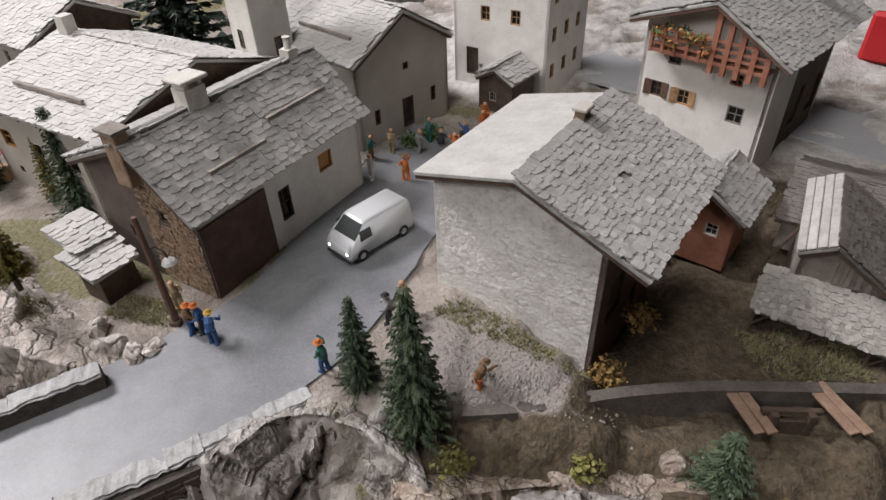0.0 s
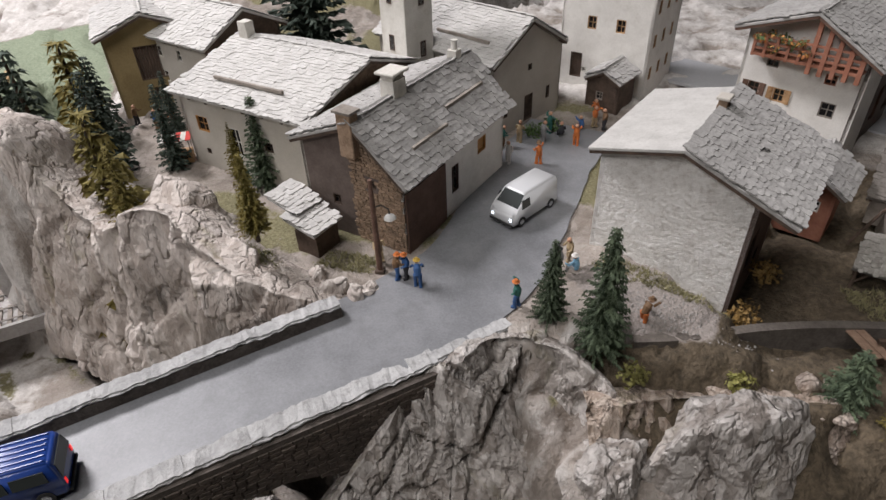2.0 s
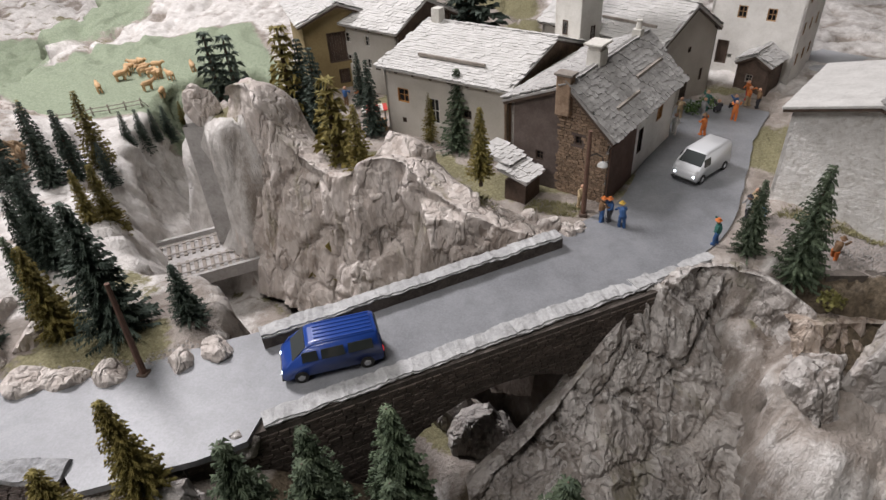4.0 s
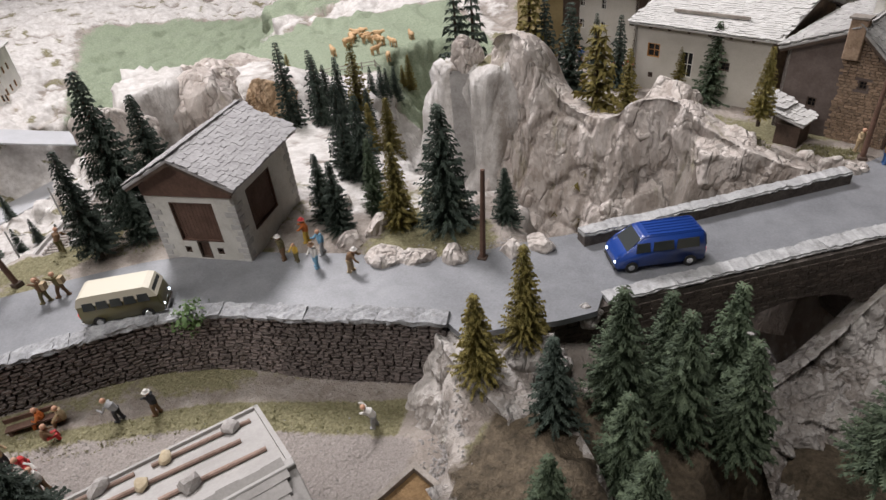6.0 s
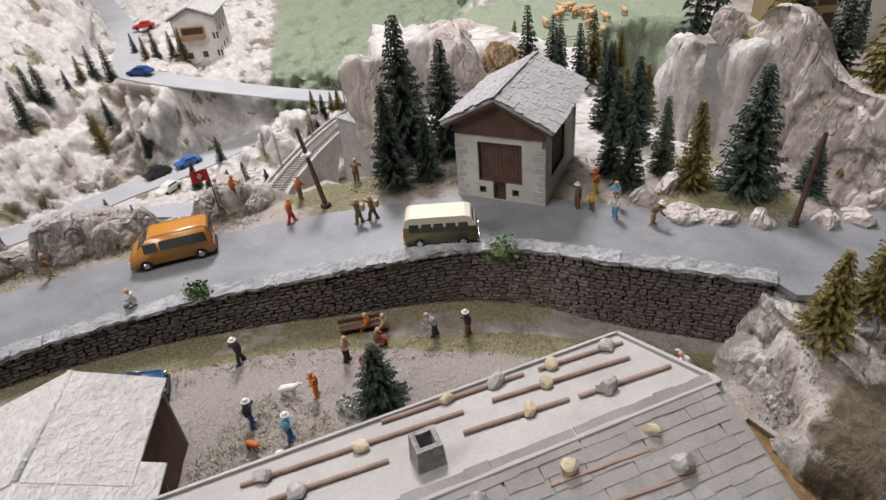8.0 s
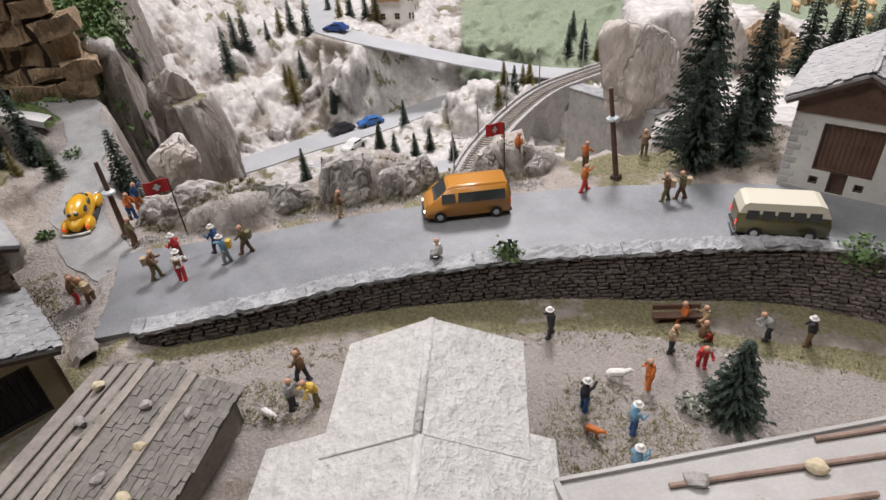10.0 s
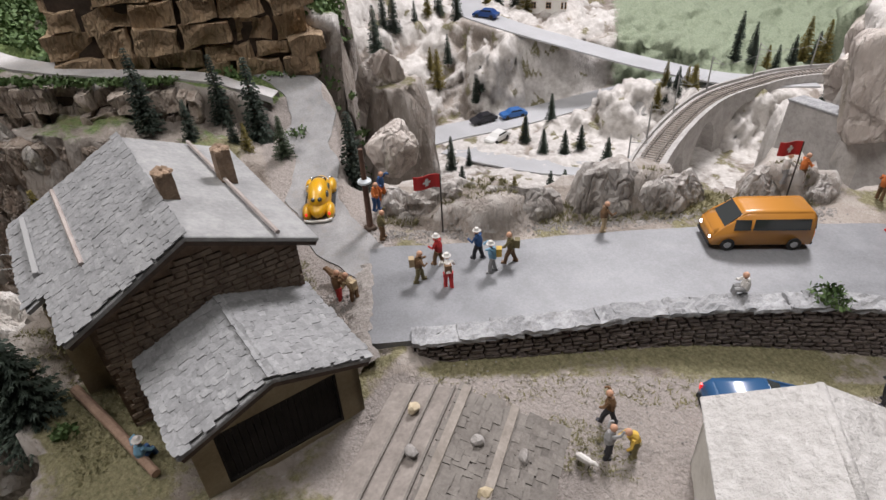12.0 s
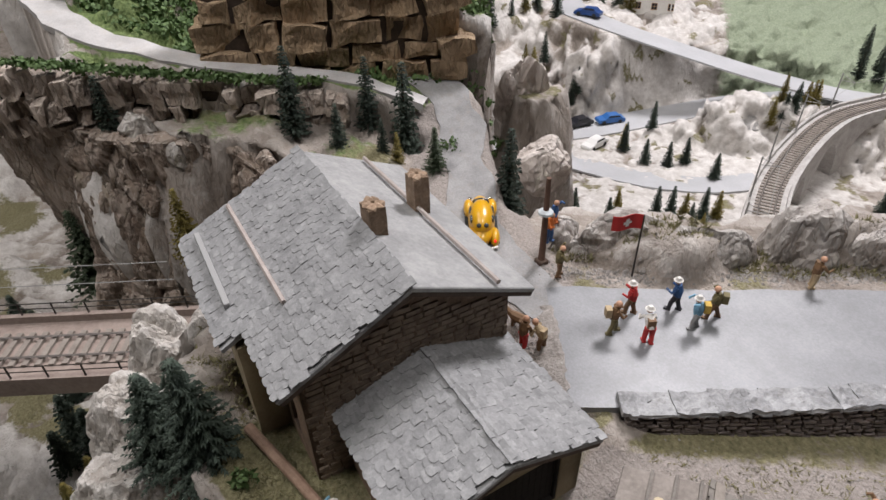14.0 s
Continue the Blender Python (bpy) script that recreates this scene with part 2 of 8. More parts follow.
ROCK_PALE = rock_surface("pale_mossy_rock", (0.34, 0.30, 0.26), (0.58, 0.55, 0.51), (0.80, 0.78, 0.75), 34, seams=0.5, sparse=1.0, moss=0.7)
NEEDLE_DARK = surface("dark_needles", (0.022, 0.035, 0.027), (0.075, 0.10, 0.075), 900, 200, 0.8, 0, vary=0.2)
NEEDLE_GREEN = surface("green_needles", (0.03, 0.048, 0.027), (0.115, 0.15, 0.085), 900, 200, 0.8, 0, vary=0.2)
NEEDLE_GOLD = surface("gold_needles", (0.12, 0.10, 0.02), (0.26, 0.21, 0.06), 900, 200, 0.8, 0, vary=0.18)
BARK = surface("bark", (0.05, 0.035, 0.025), (0.11, 0.08, 0.06), 700, 200, 0.9, 0.5)
GRASS = surface("grass", (0.15, 0.14, 0.065), (0.29, 0.265, 0.145), 700, 120, 0.9, 0.3, vary=0.1)
PLANK_BROWN = surface("brown_plank", (0.20, 0.125, 0.085), (0.34, 0.23, 0.165), 700, 120, 0.75, 0.4, vary=0.12)
LEAF = surface("leaf", (0.045, 0.09, 0.025), (0.12, 0.19, 0.06), 900, 160, 0.7, 0.0, vary=0.25)
PANE = plain("dark_pane", (0.02, 0.02, 0.022), 0.15)
IRON = plain("dark_iron", (0.05, 0.045, 0.04), 0.5, 0.6)
RUBBER = plain("tyre_rubber", (0.02, 0.02, 0.02), 0.8)
CHROME = plain("chrome", (0.7, 0.7, 0.7), 0.2, 1.0)
LAMP_WHITE = plain("lamp_white", (0.8, 0.88, 1.0), 0.3, emit=6)
LAMP_RED = plain("lamp_red", (1.0, 0.03, 0.03), 0.3, emit=0.7)

# ---- building blocks (all lengths below in centimetres) ----
def part(name, bm, material, parent=None, label="", m=None, smooth=False):
    """Links a bmesh, given in centimetres, as one mesh object."""
    bmesh.ops.recalc_face_normals(bm, faces=bm.faces)
    bmesh.ops.scale(bm, vec=(CM, CM, CM), verts=bm.verts)
    me = bpy.data.meshes.new(name)
    bm.to_mesh(me)
    bm.free()
    for k in (material if isinstance(material, (list, tuple)) else [material]):
        me.materials.append(k)
    if smooth:
        me.polygons.foreach_set("use_smooth", [True] * len(me.polygons))
    ob = new(name, me)
    if parent:
        ob.parent = parent
    if m is not None:
        ob.matrix_basis = m
    if label:
        ob["label"] = label
    return ob


def at(x, y, z, turn=0.0, tip=0.0, roll=0.0, scale=1.0):
    return pose(x * CM, y * CM, z * CM, tip, roll, turn) @ Matrix.Diagonal((scale, scale, scale, 1))


def thing(name, m, label, category, group="", kind=""):
    ob = new(name)
    ob.empty_display_size = 0.005
    ob.matrix_basis = m
    return tagged(ob, label, category, group, kind)


def box(bm, x0, y0, z0, x1, y1, z1, mat=0, m=None):
    vs = [bm.verts.new((x, y, z)) for z in (z0, z1) for x, y in ((x0, y0), (x1, y0), (x1, y1), (x0, y1))]
    fs = [bm.faces.new([vs[k] for k in q]) for q in ((0, 3, 2, 1), (4, 5, 6, 7), (0, 1, 5, 4), (1, 2, 6, 5), (2, 3, 7, 6), (3, 0, 4, 7))]
    for f in fs:
        f.material_index = mat
    if m is not None:
        bmesh.ops.transform(bm, matrix=m, verts=vs)
    return vs


def bevelled(bm, w=0.05, seg=1):
    bmesh.ops.bevel(bm, geom=list(bm.edges), offset=w, segments=seg, affect="EDGES")
    return bm


def tube(bm, path, radii, sides=8, cap=True, mat=0):
    """A tapered tube along a path."""
    rings = []
    for k, p in enumerate(path):
        a, b = Vector(path[max(k - 1, 0)]), Vector(path[min(k + 1, len(path) - 1)])
        d = (b - a).normalized()
        u = d.cross(Vector((0.3, 0.7, 0.2)) if abs(d.z) > 0.9 else Vector((0, 0, 1))).normalized()
        v = d.cross(u)
        rings.append([bm.verts.new(Vector(p) + radii[k] * (math.cos(w) * u + math.sin(w) * v)) for w in [2 * math.pi * s / sides for s in range(sides)]])
    for r, q in zip(rings, rings[1:]):
        for s in range(sides):
            bm.faces.new((r[s], r[(s + 1) % sides], q[(s + 1) % sides], q[s])).material_index = mat
    if cap:
        bm.faces.new(rings[0][::-1]).material_index = mat
        bm.faces.new(rings[-1]).material_index = mat
    return bm


def prism(bm, outline, z0, z1, mat=0):
    lo, hi = [bm.verts.new((x, y, z0)) for x, y in outline], [bm.verts.new((x, y, z1)) for x, y in outline]
    bm.faces.new(lo[::-1]).material_index = mat
    bm.faces.new(hi).material_index = mat
    for k in range(len(lo)):
        j = (k + 1) % len(lo)
        bm.faces.new((lo[k], lo[j], hi[j], hi[k])).material_index = mat
    return bm


def resample(points, step):
    """Even steps along a smooth curve through the points."""
    pts = [np.array(p, float) for p in points]
    ext = [2 * pts[0] - pts[1]] + pts + [2 * pts[-1] - pts[-2]]
    fine = []
    for k in range(1, len(ext) - 2):
        a, b, c, d = ext[k - 1:k + 3]
        for s in np.linspace(0, 1, 24, endpoint=False):
            fine.append(0.5 * (2 * b + (c - a) * s + (2 * a - 5 * b + 4 * c - d) * s * s + (3 * b - a - 3 * c + d) * s ** 3))
    fine = np.array(fine + [pts[-1]])
    run = np.concatenate([[0], np.cumsum(np.linalg.norm(np.diff(fine, axis=0), axis=1))])
    at_ = np.linspace(0, run[-1], max(2, int(run[-1] / step) + 1))
    return np.stack([np.interp(at_, run, fine[:, k]) for k in range(fine.shape[1])], 1)


def side_of(line):
    """Unit normals, to the left of a line seen from above."""
    d = np.gradient(line[:, :2], axis=0)
    d /= np.linalg.norm(d, axis=1)[:, None]
    return np.stack([-d[:, 1], d[:, 0]], 1)

# ---- the modelled landscape: one sheet ----
def steps(lo, hi, near_lo, near_hi, fine, wide):
    a = np.arange(near_lo, near_hi, fine)
    left = near_lo - np.cumsum(np.linspace(fine, wide, int((near_lo - lo) / (0.5 * (fine + wide)))))[::-1]
    right = near_hi + np.cumsum(np.linspace(fine, wide, int((hi - near_hi) / (0.5 * (fine + wide)))))
    return np.concatenate([left, a, right])


GX, GY = np.meshgrid(steps(-260, 110, -148, 24, 0.42, 2.6), steps(-110, 230, -50, 64, 0.42, 2.2), indexing="ij")
GZ = np.full(GX.shape, -27.0)


def inside_depth(poly, X, Y):
    """Signed distance to a polygon: positive inside."""
    d, ins = np.full(X.shape, 1e9), np.zeros(X.shape, bool)
    n = len(poly)
    for k in range(n):
        (ax, ay), (bx, by) = poly[k], poly[(k + 1) % n]
        ex, ey = bx - ax, by - ay
        s = np.clip(((X - ax) * ex + (Y - ay) * ey) / (ex * ex + ey * ey), 0, 1)
        d = np.minimum(d, np.hypot(X - ax - s * ex, Y - ay - s * ey))
        with np.errstate(divide="ignore", invalid="ignore"):
            ins ^= ((ay > Y) != (by > Y)) & (X < ex * (Y - ay) / (by - ay if by != ay else 1e-9) + ax)
    return np.where(ins, d, -d)


def ease(v):
    v = np.clip(v, 0, 1)
    return v * v * (3 - 2 * v)


def terrace(poly, z, soft, cut=0.0):
    """Brings the ground inside an outline to a level or a plane, with a slope of that width outside of it."""
    global GZ
    w = ease((inside_depth(poly, GX, GY) + soft - cut) / soft)
    GZ = GZ * (1 - w) + (z(GX, GY) if callable(z) else z) * w


def mound(x, y, rx, ry, turn, top, power=2.0):
    """Raises the ground to a rock mass with a flattish top."""
    global GZ
    a = radians(turn)
    u, v = (TX - x) * math.cos(a) + (TY - y) * math.sin(a), -(TX - x) * math.sin(a) + (TY - y) * math.cos(a)
    w = ease(1.6 * (1 - np.sqrt((u / rx) ** 2 + (v / ry) ** 2)))
    GZ = np.where(top > GZ, GZ * (1 - w) + top * w, GZ)


def ribbon_depth(line, half):
    d = np.full(GX.shape, 1e9)
    zz = np.zeros(GX.shape)
    for a, b in zip(line, line[1:]):
        e = b[:2] - a[:2]
        s = np.clip(((GX - a[0]) * e[0] + (GY - a[1]) * e[1]) / (e @ e), 0, 1)
        q = np.hypot(GX - a[0] - s * e[0], GY - a[1] - s * e[1])
        near = q < d
        d, zz = np.where(near, q, d), np.where(near, a[2] + s * (b[2] - a[2]), zz)
    return half - d, zz


def bed(line, half, soft, drop=0.15):
    """Levels the ground under a road or a track."""
    global GZ
    dep, zz = ribbon_depth(line, half)
    w = ease((dep + soft) / soft)
    GZ = GZ * (1 - w) + (zz - drop) * w


# a slow wander of the outlines, so that nothing runs dead straight
SX, SY = np.empty(GX.shape), np.empty(GX.shape)
for i in range(GX.shape[0]):
    for j in range(GX.shape[1]):
        p = Vector((GX[i, j] * 0.13, GY[i, j] * 0.13, 0))
        SX[i, j], SY[i, j] = noise.noise(p), noise.noise(p + Vector((31, 17, 5)))
TX, TY = GX + 2.2 * SX, GY + 2.2 * SY

# far land
GZ += 0.30 * np.clip(-165 - GX, 0, 80) + 0.25 * np.clip(GY - 130, 0, 90)
terrace([(-230, 75), (-178, 57), (-150, 42), (-127, 54), (-108, 62), (-90, 110), (-150, 160), (-240, 150)], lambda x, y: np.clip(-12.4 - 0.14 * (x + 150), -19, -8), 9)
terrace([(-76, 46), (-58, 50), (-50, 60), (-15, 72), (-10, 200), (-110, 200), (-100, 90), (-90, 62)], lambda x, y: -3.5 + 0.10 * np.clip(y - 84, 0, 60), 9)
def upper_land(x, y):
    """The hill above the gorge: rises along its edge and behind the path."""
    behind_path = (x + 105.6) * -0.80 + (y + 30.6) * 0.60
    return 4.1 - 0.05 * np.clip(x + 103.5, -20, 0) + 0.125 * np.clip(-29.8 - y, 0, 22) + 0.42 * np.clip(behind_path - 1.6, 0, 26)


LAND = [(-172, -2), (-150, -10), (-115, -8), (-103, -15), (-100.6, -24.5), (-103.4, -30.2), (-106.6, -35.4), (-108.6, -38.6), (-110.2, -42.0), (-112.0, -44.0), (-122, -45.0), (-150, -46.4), (-230, -48), (-235, -20)]
terrace(LAND, upper_land, 1.6, 1.0)
terrace([(-91, -28), (-97, -25.5), (-101, -27), (-103.6, -31), (-106.5, -36), (-108.4, -39), (-110.6, -43.8), (-108.2, -43.4), (-104.5, -38.5), (-101.5, -34.8), (-97, -33), (-91, -32)], lambda x, y: np.clip(0.2 - 0.22 * (x + 92), 0, 2.9), 2.2)
# the village plateau
terrace([(-13, 26), (-17, 27.5), (-23, 32), (-33, 39), (-38, 48), (-42, 70), (0, 90), (60, 90), (70, 23), (3, 23), (-4, 24.5)], -0.75, 4.5)
terrace([(10, 33), (13, 25), (60, 25), (60, 40), (19, 40)], -3.4, 5)
# hut land and the long road
terrace([(-29, 12), (-28, 7), (-34.5, 3.8), (-47, 1), (-54, -3), (-62, -10), (-70, -21), (-76, -30), (-84, -32), (-92, -29), (-88, -20), (-79, -10), (-70, -1), (-62, 9), (-52, 15), (-38, 15)], -0.75, 4)
terrace([(-66, 11), (-50, 13), (-38, 13), (-34, 17), (-44, 30), (-50, 42), (-62, 48), (-72, 44)], lambda x, y: -0.4 - 0.13 * np.clip(y - 14, 0, 22), 6)
# slope with spruces in front of the wall
terrace([(-37, 3), (-30, 5.5), (-24, 8), (-20, 7), (-22, -2), (-27, -8), (-34, -3)], lambda x, y: -1.0 - 0.36 * np.clip(x + 34, 0, 40), 5)
# the gorge
bed(resample([(10, -16, -12), (-2, 2, -13), (-12, 11.5, -13), (-19, 19, -13.5), (-28, 24, -13.5), (-38, 28, -14), (-47, 36, -14), (-54, 50, -14), (-56, 60, -14)], 2), 2.4, 6.5, 0)
terrace([(-1, 21.5), (22, 24), (60, 24), (60, 8), (20, 10), (2, 15)], lambda x, y: -2.6 - 0.42 * np.clip(24 - y, 0, 14), 4)
# lower yard, up to the retaining wall
WALL_TOP = resample([(-34.9, 3.7), (-38.5, 3.1), (-43.9, 1.9), (-47.6, 1.3), (-51.0, 0.0), (-54.0, -2.0), (-58.8, -6.6), (-62.2, -9.8), (-65.3, -13.2), (-68.3, -17.2), (-71.2, -22.2), (-73.4, -26), (-75.1, -28.7)], 0.4)
YARD = lambda x, y: np.clip(-4.7 + 0.08 * ((-45 - x) * 0.745 + (-3 - y) * 0.667), -5.2, -1.5)
terrace([tuple(p) for p in WALL_TOP[::5]] + [(-75.3, -29), (-82, -34), (-85, -43), (-60, -52), (-20, -44), (-27, -12), (-33.5, -2)], YARD, 0.9)
terrace([(-75.6, -29.4), (-80, -26.5), (-84, -26.5), (-88, -31), (-87, -44), (-74, -44)], lambda x, y: np.clip(-0.72 - 0.16 * (-28.2 - y), -1.7, -0.72), 2)
# rocks
mound(-41, 39, 6.5, 6, 30, 3.0)
mound(-48, 44, 5, 6, 40, 0.5)
mound(-26, 32.3, 5, 4, 30, 1.6)
mound(-20.5, 28.2, 4.6, 3.4, 30, 0.6)
mound(-76, 27, 8, 10, 20, 3.5)
mound(-72, 40, 9, 8, 20, 0.5)
mound(-84, 31, 6, 6, 30, -9)
mound(-82.5, -19, 4.5, 2.2, 50, 1.2)
mound(-76.5, -10.5, 4.4, 2.2, 55, 1.3)
mound(-71.5, -3, 3.4, 1.8, 50, 0.9)
mound(-100.2, -12.6, 5, 4, 60, 1.0)
mound(-29, -1.5, 4.5, 5, 60, -2.0)
mound(-88.5, -41.5, 3.4, 5, 80, 0.3)
# the gorge behind the slate house
bed(resample([(-150, -66, -26), (-118, -56, -24), (-102, -48, -21), (-95, -58, -20), (-84, -75, -20)], 3), 3, 6, 0)

# road lines: x, y, z
ROAD = resample([(2.5, 50, -0.6), (-0.3, 43.5, -0.6), (-2.6, 36, -0.6), (-5.5, 28.5, -0.6), (-12.5, 21.3, -0.6), (-20.5, 15.6, -0.6), (-28.3, 10.6, -0.6), (-37, 6, -0.6), (-46, 4.3, -0.6), (-53.5, 2.2, -0.6), (-60.5, -3, -0.6), (-66.5, -9, -0.6), (-71.5, -16, -0.6), (-76.5, -23.5, -0.6), (-79.0, -27.0, -0.62), (-79.9, -28.3, -0.66)], 0.8)
TRACK_ROAD = resample([(-78.5, -25.5, -0.8), (-82, -26.6, -0.72), (-86, -27, -0.62), (-91, -25.5, -0.2), (-96, -23, 1.0), (-101, -21, 2.8), (-107, -22.5, 4.2)], 0.8)
UPPER_ROAD = resample([(-215, 75, -9), (-178, 57, -11), (-158, 42.5, -12.2), (-148, 40.5, -12.6), (-135, 46, -15), (-121, 53, -17.5), (-109, 60, -19), (-100, 70, -19.5)], 1.5)
LOWER_ROAD = resample([(-112, 60, -19.5), (-124, 52, -23), (-132, 42, -26), (-136, 32, -27), (-139, 22, -27), (-142, 8, -27), (-150, -10, -27)], 1.5)
HILL_PATH = resample([(-99.6, -23.6, 3.2), (-102.9, -27.0, 4.5), (-105.6, -30.6, 5.0), (-108.4, -34.5, 5.5), (-112.3, -39.0, 6.4), (-118.2, -42.8, 7.4), (-130, -44.4, 8.6)], 1.0)
RAIL = resample([(-88, 4, -18.4), (-93.8, 14.8, -18.4), (-99.5, 25.6, -18.4), (-104, 39, -18.4), (-106, 50, -18.4), (-105, 59, -18.4), (-102.4, 68.5, -18.4), (-92, 85, -18.4)], 1.2)
terrace([(-131, 34), (-124, 26), (-112, 30), (-109, 40), (-112, 47), (-120, 49), (-127, 41)], -26.9, 4)
# the slope that rises behind the valley road
behind = ease((inside_depth([(-131, 50), (-136, 40), (-140, 30), (-143, 20), (-146, 8), (-154, -12), (-240, -30), (-240, 70), (-178, 57), (-150, 46)], GX, GY) + 3) / 3)
GZ = np.where(behind > 0, np.maximum(GZ, -26.8 + 0.62 * np.clip(-ribbon_depth(LOWER_ROAD, 4.5)[0], 0, 45)) * behind + GZ * (1 - behind), GZ)
bed(UPPER_ROAD, 3.2, 9)
bed(LOWER_ROAD, 3.6, 4)
bed(HILL_PATH, 1.1, 0.9, 0.05)
bed(TRACK_ROAD, 2.0, 3.0, 0.05)

# roughness of the rock: strong on slopes, none on level ground
flat = np.ones(GX.shape)
for line, half in ((ROAD, 3.3), (UPPER_ROAD, 3.4), (LOWER_ROAD, 3.8), (HILL_PATH, 1.2), (TRACK_ROAD, 1.8)):
    flat = np.minimum(flat, ease((-ribbon_depth(line, half)[0]) / 1.5))
gx, gy = np.gradient(GZ)[0] / np.gradient(GX, axis=0), np.gradient(GZ)[1] / np.gradient(GY, axis=1)
SLOPE = np.hypot(gx, gy)
far = ease((np.hypot(GX + 55, GY - 5) - 45) / 40)


def plates(p):
    """Broken rock plates: every cell has a level and a slant of its own, with a cleft between them."""
    d, near = noise.voronoi(p)
    c = near[0]
    g = noise.cell_vector(c * 37.3)
    h = noise.cell(c * 53.7)
    q = p - c
    return 0.45 * h + 0.9 * ((g.x - 0.5) * q.x + (g.y - 0.5) * q.y + (g.z - 0.5) * q.z) - 0.45 * max(0.0, 1 - (d[1] - d[0]) / 0.12)


def crag(p, fine=1.0):
    """Relief of cracked plaster rock, about -1 to 1."""
    a = noise.noise(p * 0.12)
    b = 1 - 2.2 * abs(noise.noise(p * 0.27 + Vector((7, 3, 1))))
    w = p + noise.noise_vector(p * 0.55) * 0.7
    d = 1 - 2.2 * abs(noise.noise(p * 1.5 + Vector((5, 2, 8))))
    return 0.5 * a + 0.30 * b + (0.3 + 0.32 * fine) * plates(w * 0.30) + 0.24 * fine * plates(w * 0.8 + Vector((3, 8, 5))) + 0.12 * fine * d - 0.15


CRAG = np.empty(GX.shape)
for i in range(GX.shape[0]):
    for j in range(GX.shape[1]):
        CRAG[i, j] = crag(Vector((GX[i, j] + SX[i, j], GY[i, j] + SY[i, j], GZ[i, j] * 0.55)) * (1 - 0.35 * far[i, j]))
TURF = np.zeros(GX.shape)
for i in range(GX.shape[0]):
    for j in range(GX.shape[1]):
        if far[i, j] > 0.05 and GX[i, j] < -78:
            TURF[i, j] = noise.noise(Vector((GX[i, j], GY[i, j], GZ[i, j])) * 0.33) + 0.5 * noise.noise(Vector((GX[i, j], GY[i, j], GZ[i, j])) * 0.9)
            q = Vector((GX[i, j] + 2 * SX[i, j], GY[i, j] + 2 * SY[i, j], GZ[i, j]))
            CRAG[i, j] += far[i, j] * (0.9 * plates(q * 0.2) + 0.5 * (1 - 2.4 * abs(noise.noise(Vector((q.x * 0.30 + q.y * 0.12, q.y * 0.16, q.z * 0.2))))) - 0.15)
amount = (np.clip(SLOPE * 1.5, 0.0, 1.9) + 0.10 + far * 0.9) * flat
nz = 1 / np.sqrt(1 + gx ** 2 + gy ** 2)
DX, DY = -gx * nz * CRAG * amount, -gy * nz * CRAG * amount
GZ = GZ + CRAG * amount * np.maximum(nz, 0.35)


def cover(poly, soft):
    return ease((inside_depth(poly, GX, GY) + soft) / soft)


wild = 0.7 * SX + 0.5 * SY + 0.25 * CRAG
level = ease((0.55 - SLOPE) / 0.4)
grass = level * ease((wild + 0.15) / 0.4) * 0.8
grass *= 1 - 0.8 * cover([(-230, -20), (-95, 0), (-62, 18), (-46, 22), (-56, 50), (-60, 140), (-240, 160)], 6)
grass *= 1 - 0.9 * cover([(4, 57), (60, 32), (110, 60), (60, 230), (-30, 230), (-12, 66)], 4)
gravel = cover([(-36, -1.5), (-48, -5), (-58, -11), (-67, -20.5), (-74, -30.5), (-72, -35), (-60, -24), (-50, -14), (-36, -8)], 1.5)
gravel = np.maximum(gravel, cover([(-79, -28), (-83, -25.5), (-100, -20), (-103, -23), (-88, -29), (-81, -34)], 1.5))
gravel = np.maximum(gravel, cover([(1, 29), (3.5, 24.5), (12, 25.5), (40, 27), (40, 45), (18, 44), (15, 30), (10, 27), (4, 31)], 1.0) * 0.8)
grass = np.maximum(grass * (1 - gravel), cover([(-37, 1.4), (-48, -2.6), (-60, -11), (-74, -29), (-72.5, -29.6), (-60, -14), (-48, -5), (-37, -1)], 0.8) * 0.9)
meadow = cover([(-72, 49.5), (-58.5, 56), (-52, 66), (-66, 88), (-87, 76), (-90, 61)], 3)
meadow = np.maximum(meadow, cover([(-126, 57), (-113, 64), (-102, 74), (-92, 92), (-110, 135), (-160, 96)], 9) * ease((wild + 1.1) / 0.5))
meadow = np.maximum(meadow, cover(LAND, 1.5) * ease((wild + 0.55) / 0.3) * level)
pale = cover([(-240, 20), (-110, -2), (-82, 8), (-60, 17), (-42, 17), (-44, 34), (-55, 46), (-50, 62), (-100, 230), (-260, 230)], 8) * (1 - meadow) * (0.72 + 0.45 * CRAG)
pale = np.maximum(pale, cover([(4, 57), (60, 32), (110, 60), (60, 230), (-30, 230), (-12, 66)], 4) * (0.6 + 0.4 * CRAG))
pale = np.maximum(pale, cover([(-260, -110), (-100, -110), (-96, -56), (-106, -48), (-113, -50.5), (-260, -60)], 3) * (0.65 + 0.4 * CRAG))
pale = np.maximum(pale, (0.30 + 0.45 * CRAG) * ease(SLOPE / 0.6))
far_side = cover([(-240, -20), (-120, -2), (-84, 8), (-80, 50), (-100, 140), (-250, 160)], 6)
moss = far_side * ease((TURF + 0.3 * SX - 0.22) / 0.3) * 0.62 * (1 - meadow)
grass = np.maximum(grass, moss)
pale = pale * (1 - 0.6 * moss)
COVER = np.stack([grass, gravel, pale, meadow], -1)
garden = cover([(9.5, 25.5), (12.5, 25), (30, 25), (45, 28), (45, 44), (19, 43), (14, 34)], 2)
garden = np.maximum(garden, cover([(1.5, 23.4), (12, 24.6), (40, 24.6), (40, 12), (16, 16), (5, 19)], 1.5) * 0.75)
